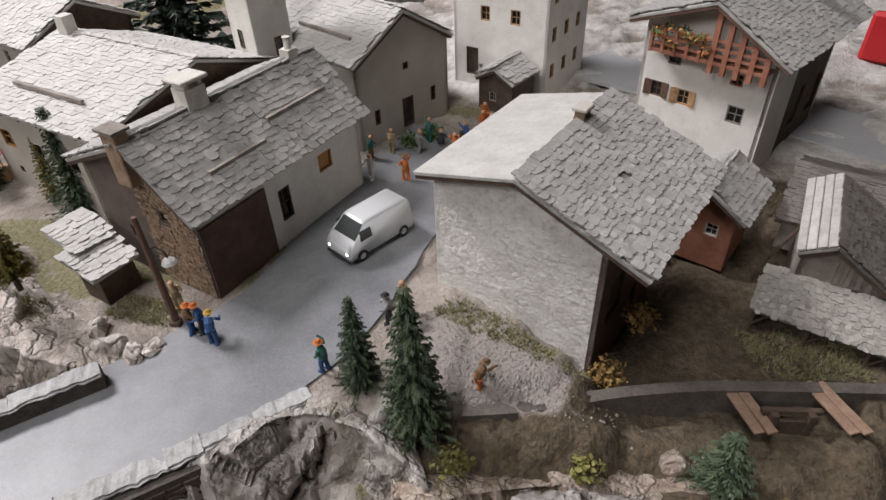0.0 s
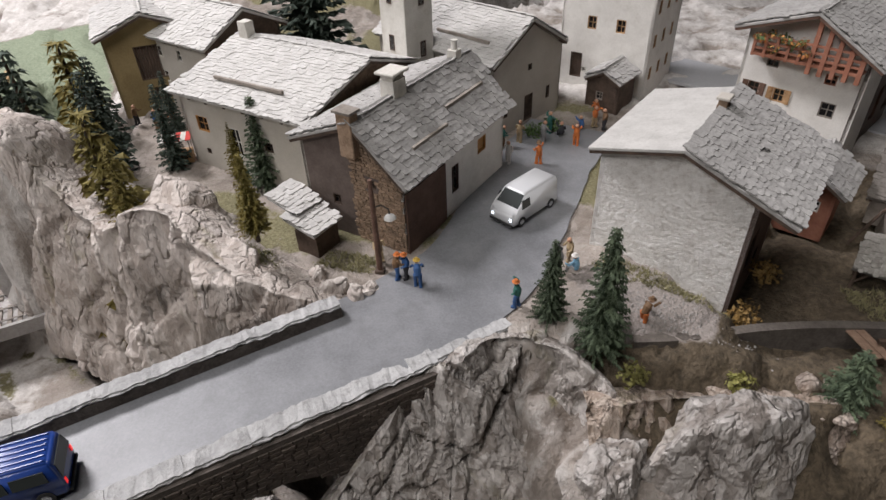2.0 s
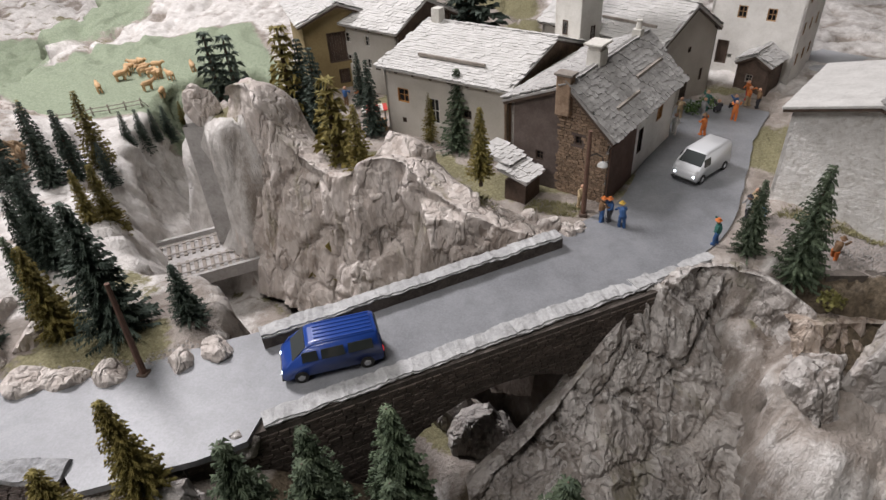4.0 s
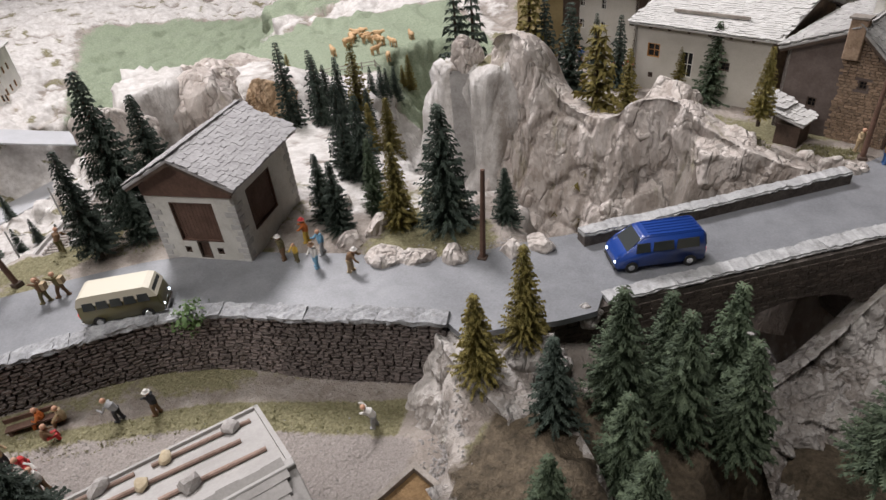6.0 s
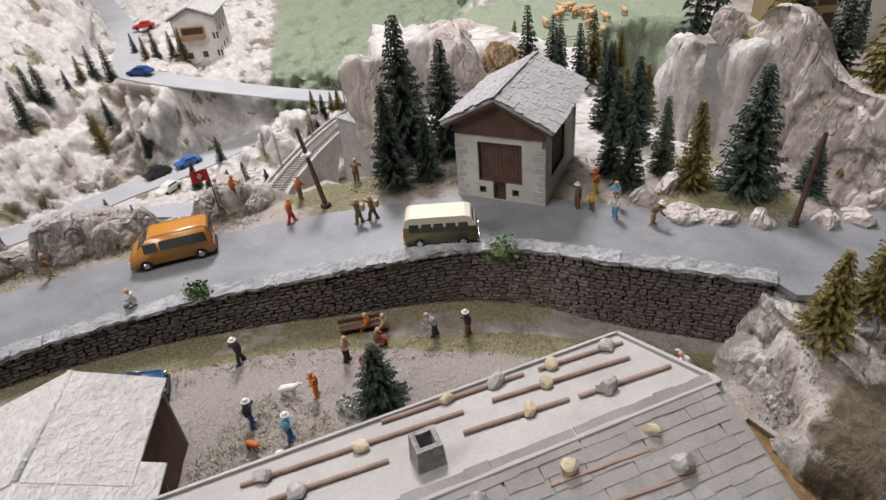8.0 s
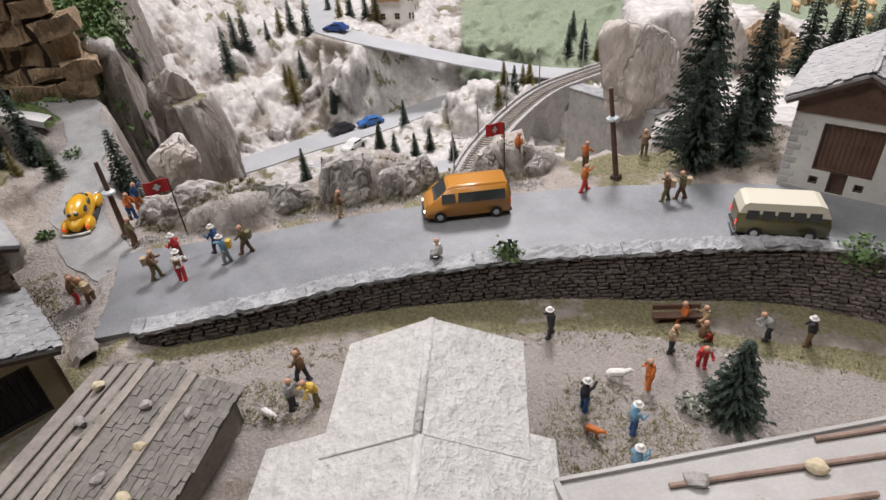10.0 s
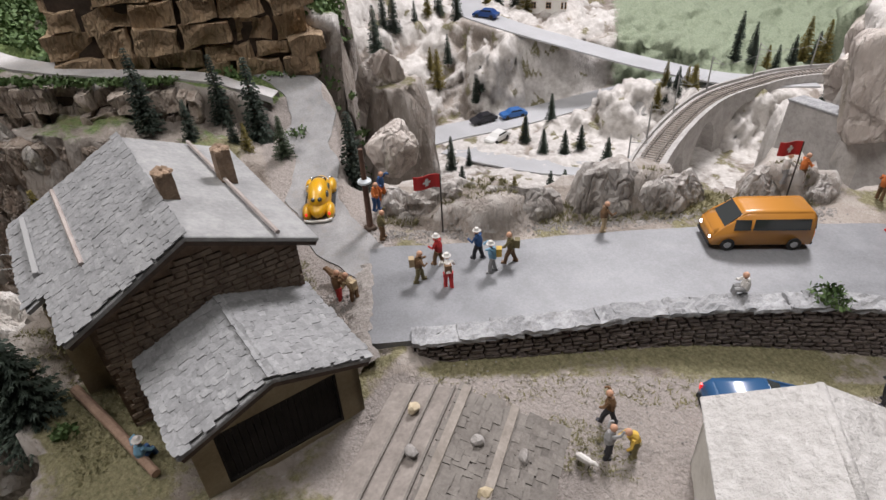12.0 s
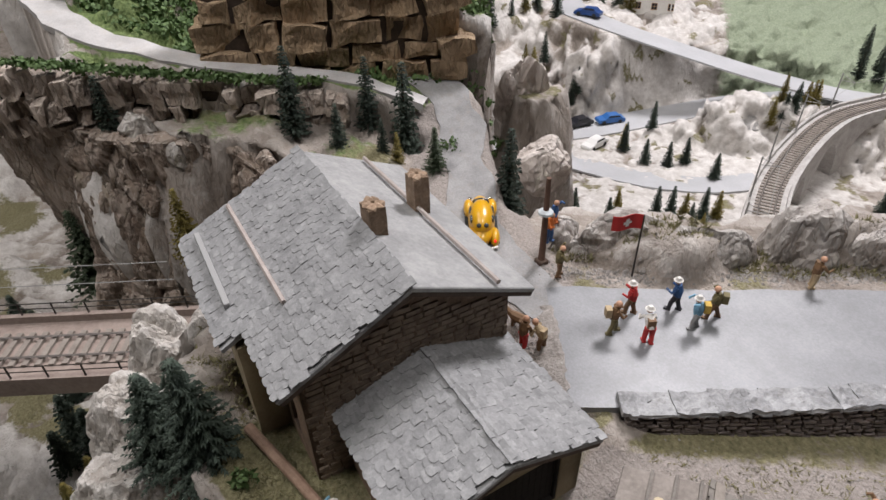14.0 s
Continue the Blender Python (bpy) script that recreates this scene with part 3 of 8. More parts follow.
# below the bridge the dark soil colour also stands in for shade
garden = np.maximum(garden, cover([(-26, 8), (-8, 20), (0, 12), (-10, -4), (-24, -14), (-30, -8), (-26, 0)], 2) * 0.75)
garden = np.maximum(garden, cover([(-30, 1), (-24, 4), (-20, 0), (-22, -10), (-30, -10), (-31, -4)], 1.5) * (0.75 + 0.5 * SX))
lush = cover(LAND, 0.8) * ease((wild + 0.75) / 0.5)
lush *= ease((1.0 - SLOPE) / 0.4)
lush = np.maximum(lush, 0.5 * cover([(-99, -28), (-103, -31.5), (-107.5, -38.5), (-105.5, -39), (-101, -34.5), (-97, -32.5)], 0.8) * ease((wild + 0.4) / 0.4))
dusk = 0 * lush
SOIL = np.stack([garden, lush, dusk, dusk], -1)


def height(x, y):
    """The ground's height at a place."""
    i = int(np.clip(np.searchsorted(GX[:, 0], x) - 1, 0, GX.shape[0] - 2))
    j = int(np.clip(np.searchsorted(GY[0], y) - 1, 0, GX.shape[1] - 2))
    u, v = (x - GX[i, 0]) / (GX[i + 1, 0] - GX[i, 0]), (y - GY[0, j]) / (GY[0, j + 1] - GY[0, j])
    return float((GZ[i, j] * (1 - u) + GZ[i + 1, j] * u) * (1 - v) + (GZ[i, j + 1] * (1 - u) + GZ[i + 1, j + 1] * u) * v)


def ground_material():
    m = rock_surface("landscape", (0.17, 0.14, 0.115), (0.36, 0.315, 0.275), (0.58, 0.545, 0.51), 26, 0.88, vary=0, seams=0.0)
    t = m.node_tree
    n, l = t.nodes, t.links
    bs = n["Principled BSDF"]
    last = bs.inputs["Base Color"].links[0].from_socket
    at_ = n.new("ShaderNodeAttribute"); at_.attribute_name = "cover"
    sep = n.new("ShaderNodeSeparateColor"); l.new(at_.outputs["Color"], sep.inputs[0])
    co = n.new("ShaderNodeTexCoord")

    def tex(scale, detail):
        x = n.new("ShaderNodeTexNoise"); x.inputs["Scale"].default_value, x.inputs["Detail"].default_value = scale, detail
        x.inputs["Roughness"].default_value = 0.7
        l.new(co.outputs["Object"], x.inputs["Vector"])
        return x.outputs[0]

    def layer(weight, a, b, scale, edge):
        nonlocal last
        k = n.new("ShaderNodeMix"); k.data_type = "RGBA"; k.inputs[6].default_value, k.inputs[7].default_value = rgb(a), rgb(b)
        r = n.new("ShaderNodeMapRange"); r.inputs[1].default_value, r.inputs[2].default_value = 0.35, 0.65
        l.new(tex(scale, 6), r.inputs[0]); l.new(r.outputs[0], k.inputs[0])
        add = n.new("ShaderNodeMath"); add.operation = "ADD"; l.new(weight, add.inputs[0]); l.new(tex(scale * edge, 6), add.inputs[1])
        w = n.new("ShaderNodeMapRange"); w.inputs[1].default_value, w.inputs[2].default_value = 0.9, 1.12
        l.new(add.outputs[0], w.inputs[0])
        o = n.new("ShaderNodeMix"); o.data_type = "RGBA"
        l.new(w.outputs[0], o.inputs[0]); l.new(last, o.inputs[6]); l.new(k.outputs[2], o.inputs[7])
        last = o.outputs[2]
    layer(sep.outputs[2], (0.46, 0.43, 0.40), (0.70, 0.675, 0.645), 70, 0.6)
    layer(sep.outputs[0], (0.125, 0.115, 0.055), (0.275, 0.25, 0.145), 500, 0.4)
    layer(sep.outputs[1], (0.25, 0.218, 0.195), (0.36, 0.325, 0.30), 900, 0.3)
    layer(at_.outputs["Alpha"], (0.19, 0.235, 0.155), (0.31, 0.35, 0.25), 300, 0.5)
    at2 = n.new("ShaderNodeAttribute"); at2.attribute_name = "soil"
    sep2 = n.new("ShaderNodeSeparateColor"); l.new(at2.outputs["Color"], sep2.inputs[0])
    layer(sep2.outputs[0], (0.055, 0.042, 0.026), (0.15, 0.115, 0.075), 220, 0.3)
    layer(sep2.outputs[1], (0.07, 0.11, 0.03), (0.19, 0.25, 0.09), 300, 0.4)
    l.new(last, bs.inputs["Base Color"])
    return m


def build_ground():
    nx, ny = GX.shape
    co = np.stack([GX + DX, GY + DY, GZ], -1).reshape(-1, 3) * CM
    idx = np.arange(nx * ny).reshape(nx, ny)
    quads = np.stack([idx[:-1, :-1], idx[1:, :-1], idx[1:, 1:], idx[:-1, 1:]], -1).reshape(-1, 4)
    me = bpy.data.meshes.new("ground")
    me.from_pydata(co.tolist(), [], quads.tolist())
    a = me.color_attributes.new("cover", "FLOAT_COLOR", "POINT")
    a.data.foreach_set("color", COVER.reshape(-1).astype(np.float32))
    a2 = me.color_attributes.new("soil", "FLOAT_COLOR", "POINT")
    a2.data.foreach_set("color", SOIL.reshape(-1).astype(np.float32))
    me.materials.append(ground_material())
    me.polygons.foreach_set("use_smooth", [True] * len(me.polygons))
    me.update()
    tagged(new("ground", me), "sculpted plaster rock landscape with pale dust, dry grass and gravel", "ground", kind="structure")


build_ground()


def strip(name, line, left, right, material, label, category, lift=0.0, thick=0.35, kind="structure", wobble=0.0):
    """A road bed along a line, from left to right of it, with a crown and closed edges."""
    nrm = side_of(line)
    bm = bmesh.new()
    rows = []
    for k, (p, q) in enumerate(zip(line, nrm)):
        l_, r_ = (left(k / (len(line) - 1)) if callable(left) else left), (right(k / (len(line) - 1)) if callable(right) else right)
        cross = []
        for u in (l_, l_ * 0.5, 0, -r_ * 0.5, -r_):
            w = wobble * noise.noise(Vector((p[0] * 0.5, p[1] * 0.5, u)))
            edge = 1 if abs(u) > 1e-6 and u in (l_, -r_) else 0
            cross.append((p[0] + q[0] * (u + edge * w), p[1] + q[1] * (u + edge * w), p[2] + lift))
        cross = [(cross[0][0], cross[0][1], cross[0][2] - thick)] + cross + [(cross[-1][0], cross[-1][1], cross[-1][2] - thick)]
        rows.append([bm.verts.new(c) for c in cross])
    for a, b in zip(rows, rows[1:]):
        for k in range(len(a) - 1):
            bm.faces.new((a[k], a[k + 1], b[k + 1], b[k]))
    return tagged(part(name, bm, material), label, category, kind=kind)


def gap_to(edge, inset):
    """How far a road may reach to one side before it meets an edge line."""
    e = resample(edge, 0.5)[:, :2]

    def reach(u):
        p = ROAD[int(round(u * (len(ROAD) - 1)))][:2]
        d = np.linalg.norm(e - p, axis=1)
        k = int(d.argmin())
        return float(min(3.9, d[k] - inset)) if d[k] < 6 and 0 < k < len(e) - 1 else 3.9
    return reach


WALL_GAP, BRIDGE_GAP, FAR_GAP = gap_to([tuple(p) for p in WALL_TOP], 0.45), gap_to([(-27.5, 7.4), (-6.6, 21.0)], 0.5), gap_to([(-29.1, 13.3), (-12.8, 24.9)], 0.2)
strip("road", ROAD, lambda u: min(WALL_GAP(u), BRIDGE_GAP(u)), FAR_GAP, ASPHALT, "smooth grey painted model road", "road", 0, 0.4, wobble=0.2)
GRAVEL = surface("gravel_dust", (0.34, 0.33, 0.325), (0.52, 0.51, 0.5), 900, 40, 0.9, 0.4, (0.4, 0.36, 0.32), 0.4, vary=0)
strip("hill_path", HILL_PATH, lambda u: 0.55 + 0.9 * u, lambda u: 0.6 + 1.0 * u, GRAVEL, "pale gravel path along the hillside", "path", 0.12, 0.5, wobble=0.5)
strip("gravel_track", TRACK_ROAD, 1.6, 1.6, surface("track_dust", (0.19, 0.188, 0.188), (0.33, 0.327, 0.325), 900, 60, 0.9, 0.5, (0.26, 0.235, 0.21), 0.5, vary=0), "dusty grey gravel track climbing from the road", "road", 0.03, 0.5, wobble=0.8)
strip("valley_lane", resample([(-134, 18, -27), (-126, 20.8, -27), (-118.5, 24.8, -27), (-112, 30.5, -26.8), (-108, 38, -26.6)], 1.5), 2.3, 2.3, PALE_ROAD, "pale grey side road on the valley floor", "road", 0.14, 0.3, wobble=0.3)
strip("village_lane", resample([(12, 66, -0.7), (22, 58.4, -0.7), (31.5, 50.5, -0.7), (48, 37, -0.7)], 1.2), 3.4, 3.4, PALE_ROAD, "grey village lane behind the houses", "road", 0.12, 0.3)
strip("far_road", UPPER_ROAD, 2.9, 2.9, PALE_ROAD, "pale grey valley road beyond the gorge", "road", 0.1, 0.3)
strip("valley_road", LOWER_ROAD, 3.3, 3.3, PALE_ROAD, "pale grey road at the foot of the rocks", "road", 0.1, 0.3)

# ---- retaining wall and bridge ----


def retaining_wall():
    nrm = -side_of(WALL_TOP)
    out = nrm if (nrm[0] @ np.array([0.2, -1])) > 0 else -nrm
    base = thing("retaining_wall", at(0, 0, 0), "curved dry-stone retaining wall of dark stones with pale coping", "wall", kind="structure")
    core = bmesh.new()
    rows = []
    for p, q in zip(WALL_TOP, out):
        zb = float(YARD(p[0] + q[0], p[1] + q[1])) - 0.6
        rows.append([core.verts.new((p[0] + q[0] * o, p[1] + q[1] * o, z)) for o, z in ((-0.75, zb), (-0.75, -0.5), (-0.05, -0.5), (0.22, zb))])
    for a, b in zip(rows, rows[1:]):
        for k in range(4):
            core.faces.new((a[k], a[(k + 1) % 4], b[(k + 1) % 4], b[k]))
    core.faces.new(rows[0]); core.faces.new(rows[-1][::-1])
    # near-black core, seen in the gaps between the stones
    part("wall_core", core, DARK_GAP, base)
    # coping
    run = np.concatenate([[0], np.cumsum(np.linalg.norm(np.diff(WALL_TOP, axis=0), axis=1))])
    total = run[-1]

    def spot(s):
        return (np.interp(s, run, WALL_TOP[:, 0]), np.interp(s, run, WALL_TOP[:, 1])), (np.interp(s, run, out[:, 0]), np.interp(s, run, out[:, 1]))
    rnd = random.Random(5)
    s = 0.0
    while s < total - 0.2:
        w = min(rnd.uniform(0.8, 1.9), total - s)
        (x, y), (nx, ny) = spot(s + w / 2)
        bm = bmesh.new()
        box(bm, -w / 2 - 0.06, -0.3, -0.6, w / 2 + 0.06, 0.9, rnd.uniform(-0.42, -0.30))
        bmesh.ops.subdivide_edges(bm, edges=list(bm.edges), cuts=4, use_grid_fill=True)
        for v in bm.verts:
            v.co += Vector((0, noise.noise(Vector((s * 3, v.co.x * 2, v.co.z * 5))), noise.noise(Vector((v.co.x * 2, v.co.y * 3, s * 4))) + 0.7 * noise.noise(Vector((v.co.x * 6, v.co.y * 6, s * 4))))) * 0.14
        part("coping_stone", bm, COPING, base, m=at(x, y, 0, math.degrees(math.atan2(-nx, ny)) + 180 + rnd.uniform(-3, 3)))
        s += w
    # courses of stones
    kinds = []
    for k in range(8):
        bm = bmesh.new()
        box(bm, -0.5, -0.16, -0.5, 0.5, 0.14, 0.5)
        bmesh.ops.bevel(bm, geom=list(bm.edges), offset=0.1, segments=1, affect="EDGES")
        for v in bm.verts:
            v.co += Vector((noise.noise(v.co * 3 + Vector((k, 0, 0))), 0.3 * noise.noise(v.co * 4 + Vector((0, k, 0))), noise.noise(v.co * 3 + Vector((0, 0, k))))) * 0.22
        ob = part("stone", bm, WALL_STONE)
        kinds.append(ob.data)
        bpy.data.objects.remove(ob)
    spots = []
    h = 0.25
    row = 0
    while row * h < 5.2:
        s = rnd.uniform(0, 0.4)
        while s < total - 0.15:
            w = rnd.uniform(0.32, 0.78)
            (x, y), (nx, ny) = spot(min(s + w / 2, total))
            z = -0.72 - row * h
            zb = float(YARD(x + nx, y + ny))
            if z > zb - 0.1:
                lean = 0.25 * (-z / 5)
                spots.append((x + nx * lean, y + ny * lean, z + rnd.uniform(-0.04, 0.04), math.degrees(math.atan2(nx, -ny)), w, h * rnd.uniform(0.8, 1.0), rnd.randrange(8)))
            s += w
        row += 1
    rest = bmesh.new()
    for k, (x, y, z, turn, w, hh, kind) in enumerate(spots):
        m = pose(x * CM, y * CM, z * CM, 0, 0, turn) @ Matrix.Diagonal((w * 0.90, 1.25, hh * 0.84, 1))
        if -52.5 < x < -45:
            ob = new("stone", kinds[kind])
            ob.parent, ob.matrix_basis = base, m
        else:
            n0 = len(rest.verts)
            tmp = kinds[kind]
            rest.from_mesh(tmp)
            rest.verts.ensure_lookup_table()
            bmesh.ops.transform(rest, matrix=Matrix.Diagonal((100, 100, 100, 1)) @ m, verts=rest.verts[n0:])
    tagged(part("stone_courses", rest, WALL_STONE, base), kind="stuff")
    return len(spots)


def bridge():
    base = thing("road_bridge", at(0, 0, 0), "stone road bridge with pale parapets over the gorge", "bridge", kind="structure")
    a, b = np.array([-30.0, 5.5]), np.array([-6.2, 21.1])
    d = (b - a) / np.linalg.norm(b - a)
    q = np.array([-d[1], d[0]])
    L = np.linalg.norm(b - a)
    ang = math.degrees(math.atan2(d[1], d[0]))
    frame_ = at(a[0], a[1], 0, ang)
    # near face with an arch
    bm = bmesh.new()
    n = 60
    depth = 7.4
    top, low = [], []
    for k in range(n + 1):
        x = L * k / n
        e = (x - 17.0) / 8.0
        zb = -11 if abs(e) >= 1 else -11 + 7.2 * math.sqrt(1 - e * e)
        top.append(x); low.append(zb)
    v = [[[bm.verts.new((x, y, z)) for z in (zb, -0.85)] for y in (0.0, depth)] for x, zb in zip(top, low)]
    for p, r in zip(v, v[1:]):
        bm.faces.new((p[0][0], r[0][0], r[0][1], p[0][1]))
        bm.faces.new((p[1][0], p[1][1], r[1][1], r[1][0]))
        bm.faces.new((p[0][0], p[1][0], r[1][0], r[0][0]))
        bm.faces.new((p[0][1], r[0][1], r[1][1], p[1][1]))
    bm.faces.new((v[0][0][0], v[0][0][1], v[0][1][1], v[0][1][0]))
    bm.faces.new((v[-1][0][0], v[-1][1][0], v[-1][1][1], v[-1][0][1]))
    part("bridge_body", bm, BRIDGE_STONE, base, m=frame_)
    rnd = random.Random(8)

    def parapet(x0, y0, x1, y1, h, w, name):
        s, e = np.array([x0, y0]), np.array([x1, y1])
        ln = np.linalg.norm(e - s)
        u = (e - s) / ln
        turn = math.degrees(math.atan2(u[1], u[0]))
        bm = bmesh.new()
        box(bm, 0, -w / 2 + 0.05, -1.2, ln, w / 2 - 0.05, h - 0.2)
        part(name + "_body", bm, BRIDGE_STONE, base, m=at(x0, y0, 0, turn))
        t = 0.0
        while t < ln - 0.3:
            c = min(rnd.uniform(3.0, 6.0), ln - t)
            bm = bmesh.new()
            box(bm, -0.01, -w / 2, h - 0.25, c + 0.01, w / 2, h + rnd.uniform(-0.02, 0.03))
            bmesh.ops.bevel(bm, geom=[ed for ed in bm.edges if abs(ed.verts[0].co.x - ed.verts[1].co.x) > 0.5], offset=0.1, segments=2, affect="EDGES")
            bmesh.ops.subdivide_edges(bm, edges=[ed for ed in bm.edges if abs(ed.verts[0].co.x - ed.verts[1].co.x) > 0.5], cuts=int(c * 4), use_grid_fill=True)
            for vv in bm.verts:
                e_ = vv.co + Vector((t * 1.7, h * 9, 0))
                vv.co += Vector((0, 0.6 * noise.noise(e_ * 0.8) + 0.7 * noise.noise(e_ * 3.1), 0.5 * noise.noise(e_ * 0.7 + Vector((9, 0, 0))) + 0.6 * noise.noise(e_ * 2.7))) * 0.17
            part("coping_stone", bm, BRIDGE_COPING, base, m=at(x0 + u[0] * t, y0 + u[1] * t, 0, turn))
            t += c
    parapet(-29.1, 13.3, -12.8, 24.9, 0.32, 1.1, "far_parapet")
    parapet(-26.9, 8.2, -7.0, 21.75, -0.52, 1.2, "near_parapet")
    parapet(-7.0, 21.75, -3.1, 24.6, -0.56, 0.9, "near_parapet")


BRIDGE_STONE = surface("bridge_stone", (0.05, 0.04, 0.034), (0.13, 0.11, 0.095), 600, 140, 0.9, 0.8, (0.18, 0.15, 0.13), 0.4, depth=0.002)
retaining_wall()
bridge()

# ---- rock masses and boulders ----
def rock_mesh(rx, ry, rz, seed, sub, rough=1.0):
    rnd = random.Random(seed)
    planes = []
    for k in range(13):
        v = Vector((rnd.gauss(0, 1), rnd.gauss(0, 1), rnd.gauss(0, 0.55))).normalized()
        planes.append((v, rnd.uniform(0.6, 0.92)))
    bm = bmesh.new()
    bmesh.ops.create_icosphere(bm, subdivisions=sub, radius=1)
    off = Vector((seed * 3.7, seed * 1.3, seed * 0.7))
    big = min(rx, ry, rz)
    for v in bm.verts:
        n = v.co.normalized()
        r = 1.08
        for q, d in planes:
            c = n.dot(q)
            if c > 0.05:
                r = min(r, d / c)
        p = Vector((n.x * rx, n.y * ry, n.z * rz)) * r
        w = Vector((p.x, p.y, p.z * 0.7)) + off
        s = 1.0 / max(big, 0.6)
        d = 0.30 * crag(w * (1.5 * s + 0.25)) * big + 0.22 * crag(Vector((w.x * 1.5, w.y * 1.5, w.z * 0.8)) + off) * min(big, 2.4) * 0.6 + 0.07 * crag(w * 3.4 + off) * min(big, 2.0)
        v.co = p + n * d * rough
    return bm


def rock(x, y, z, rx, ry, rz, turn=0.0, seed=1, mat=None, sub=4, name="rock", label="craggy grey-brown plaster rock with pale dry-brushed edges", tip=0.0, rough=1.0):
    ob = part(name, rock_mesh(rx, ry, rz, seed, sub, rough), mat or ROCK, None, m=at(x, y, z, turn, tip), smooth=rough < 0.8)
    return tagged(ob, label, "rock")


def cliff(label, top, away, foot, drop_to, back=3.0, step=0.2, mat=None, amount=1.0, name="cliff", inner=None, fine=1.0):
    """A rock face: from behind its top edge, over the edge and down to its foot, cracked mostly upright."""
    edge = resample(top, step)
    nu = len(edge)
    d = Vector((away[0], away[1], 0)).normalized()
    tall = max(p[2] for p in edge) - drop_to
    nv = int((back + math.hypot(tall, foot)) / step)
    grid = []
    for i, e in enumerate(edge):
        col = []
        h = e[2] - drop_to
        for j in range(nv + 1):
            s = j / nv * (back + math.hypot(h, foot))
            if s < back:
                f = s / back
                p = Vector((e[0] - d.x * (back - s), e[1] - d.y * (back - s), e[2] - (1 - f) ** 2 * (1.6 if inner is None else inner)))
                a = 0.45
            else:
                f = (s - back) / math.hypot(h, foot)
                p = Vector((e[0] + d.x * foot * f ** 1.3, e[1] + d.y * foot * f ** 1.3, e[2] - h * f))
                a = 1.0
            q = Vector((p.x * 1.1, p.y * 1.1, p.z * 0.42))
            r = 1.6 * crag(q * 0.66, fine) + 0.8 * plates((Vector((p.x, p.y, p.z * 0.6)) + noise.noise_vector(p * 0.3)) * 0.2 + Vector((4, 9, 2))) + 0.42 * fine * crag(Vector((p.x * 1.7, p.y * 1.7, p.z * 0.9)) + Vector((3, 1, 7)), fine) + 0.06 * fine * crag(p * 3.0)
            n = d * (0.85 if s >= back else 0.25) + Vector((0, 0, 0.35 if s >= back else 0.75))
            col.append(p + n * r * a * amount)
        grid.append(col)
    bm = bmesh.new()
    vs = [[bm.verts.new(p) for p in c] for c in grid]
    for a, b in zip(vs, vs[1:]):
        for k in range(nv):
            bm.faces.new((a[k], a[k + 1], b[k + 1], b[k]))
    return tagged(part(name, bm, mat or ROCK, None, smooth=fine < 0.8), label, "rock", kind="structure")


# the tall bank across the gorge
cliff("tall cracked grey-brown rock bank across the gorge", [(-41.8, 36.6, 5.2), (-40.8, 36.0, 6.2), (-39.2, 35.4, 6.4), (-37.6, 34.8, 5.0), (-36.0, 34.0, 2.4), (-33, 32.6, 0.6), (-29.8, 30.6, 0.8), (-27.6, 30.0, 2.6), (-24.6, 29.4, 3.0), (-22.2, 28.0, 1.6), (-19.6, 26.4, 0.8), (-16.5, 25.6, 0.0), (-13, 25.2, -0.6)], (-0.42, -0.9), 3.0, -13.5, 4.0, fine=0.7)
rock(-39.6, 38.2, 0.0, 3.0, 2.8, 5.4, 20, 1, ROCK, 5)
rock(-25.8, 31.8, 0.0, 3.6, 2.8, 3.6, 25, 4, ROCK, 5, rough=0.55)
rock(-20.4, 28.2, -1.0, 3.0, 2.2, 2.6, 30, 5, ROCK, 5, rough=0.55)
# the bank before the village
cliff("cracked pale grey rock bank below the street", [(-17.5, 12.4, -11.5), (-14.6, 14.4, -9.2), (-12.0, 16.4, -6.4), (-9.8, 18.4, -3.4), (-7.8, 20.4, -1.1), (-5.8, 21.6, -0.5), (-3.6, 23.0, -0.35), (-1.4, 23.0, -0.5), (0.4, 22.4, -0.9), (2.4, 21.4, -2.0)], (0.30, -0.95), 8.0, -15.0, 1.6, mat=ROCK_GREY, inner=0.4, fine=0.8)
cliff("low brown rock bank below the brook", [(1.0, 20.6, -2.4), (4.5, 21.2, -2.6), (8, 21.8, -2.7), (12, 21.6, -3.2), (17, 21.6, -3.6), (24, 21.4, -4)], (0.1, -1), 7.0, -10.0, 2.2, mat=ROCK_EDGE, inner=0.9)
rock(8.0, 19.4, -4.4, 5.0, 3.2, 3.7, 15, 11, ROCK_GREY, 5)
rock(2.6, 18.2, -6.6, 3.4, 2.6, 3.4, 50, 12, ROCK_GREY, 5)
rock(13.2, 23.2, -3.6, 1.2, 0.9, 1.0, 20, 13, ROCK_EDGE, 4)
for k, (x, y) in enumerate(((14.4, 23.6), (15.3, 24.0), (13.9, 24.2), (21.6, 22.6), (22.6, 23.4), (23.2, 22.0), (24.4, 22.8))):
    rock(x, y, -3.4, 0.6, 0.5, 0.5, 50 * k, 14 + k, ROCK_EDGE, 3, label="small rounded brown stone beside the brook")
rock(-27.6, 7.5, -1.3, 1.5, 1.0, 0.85, 35, 26, ROCK_GREY, 4)
# beside the retaining wall
cliff("grey rock outcrop beside the retaining wall", [(-35.6, 3.2, -0.9), (-34.2, 1.6, -1.0), (-32.0, 0.2, -1.2), (-29.6, -1.6, -2.0), (-27.4, -4.0, -3.2), (-26.0, -7, -4.2)], (-0.75, -0.66), 2.6, -6.5, 3.0, mat=ROCK_GREY, inner=0.3)
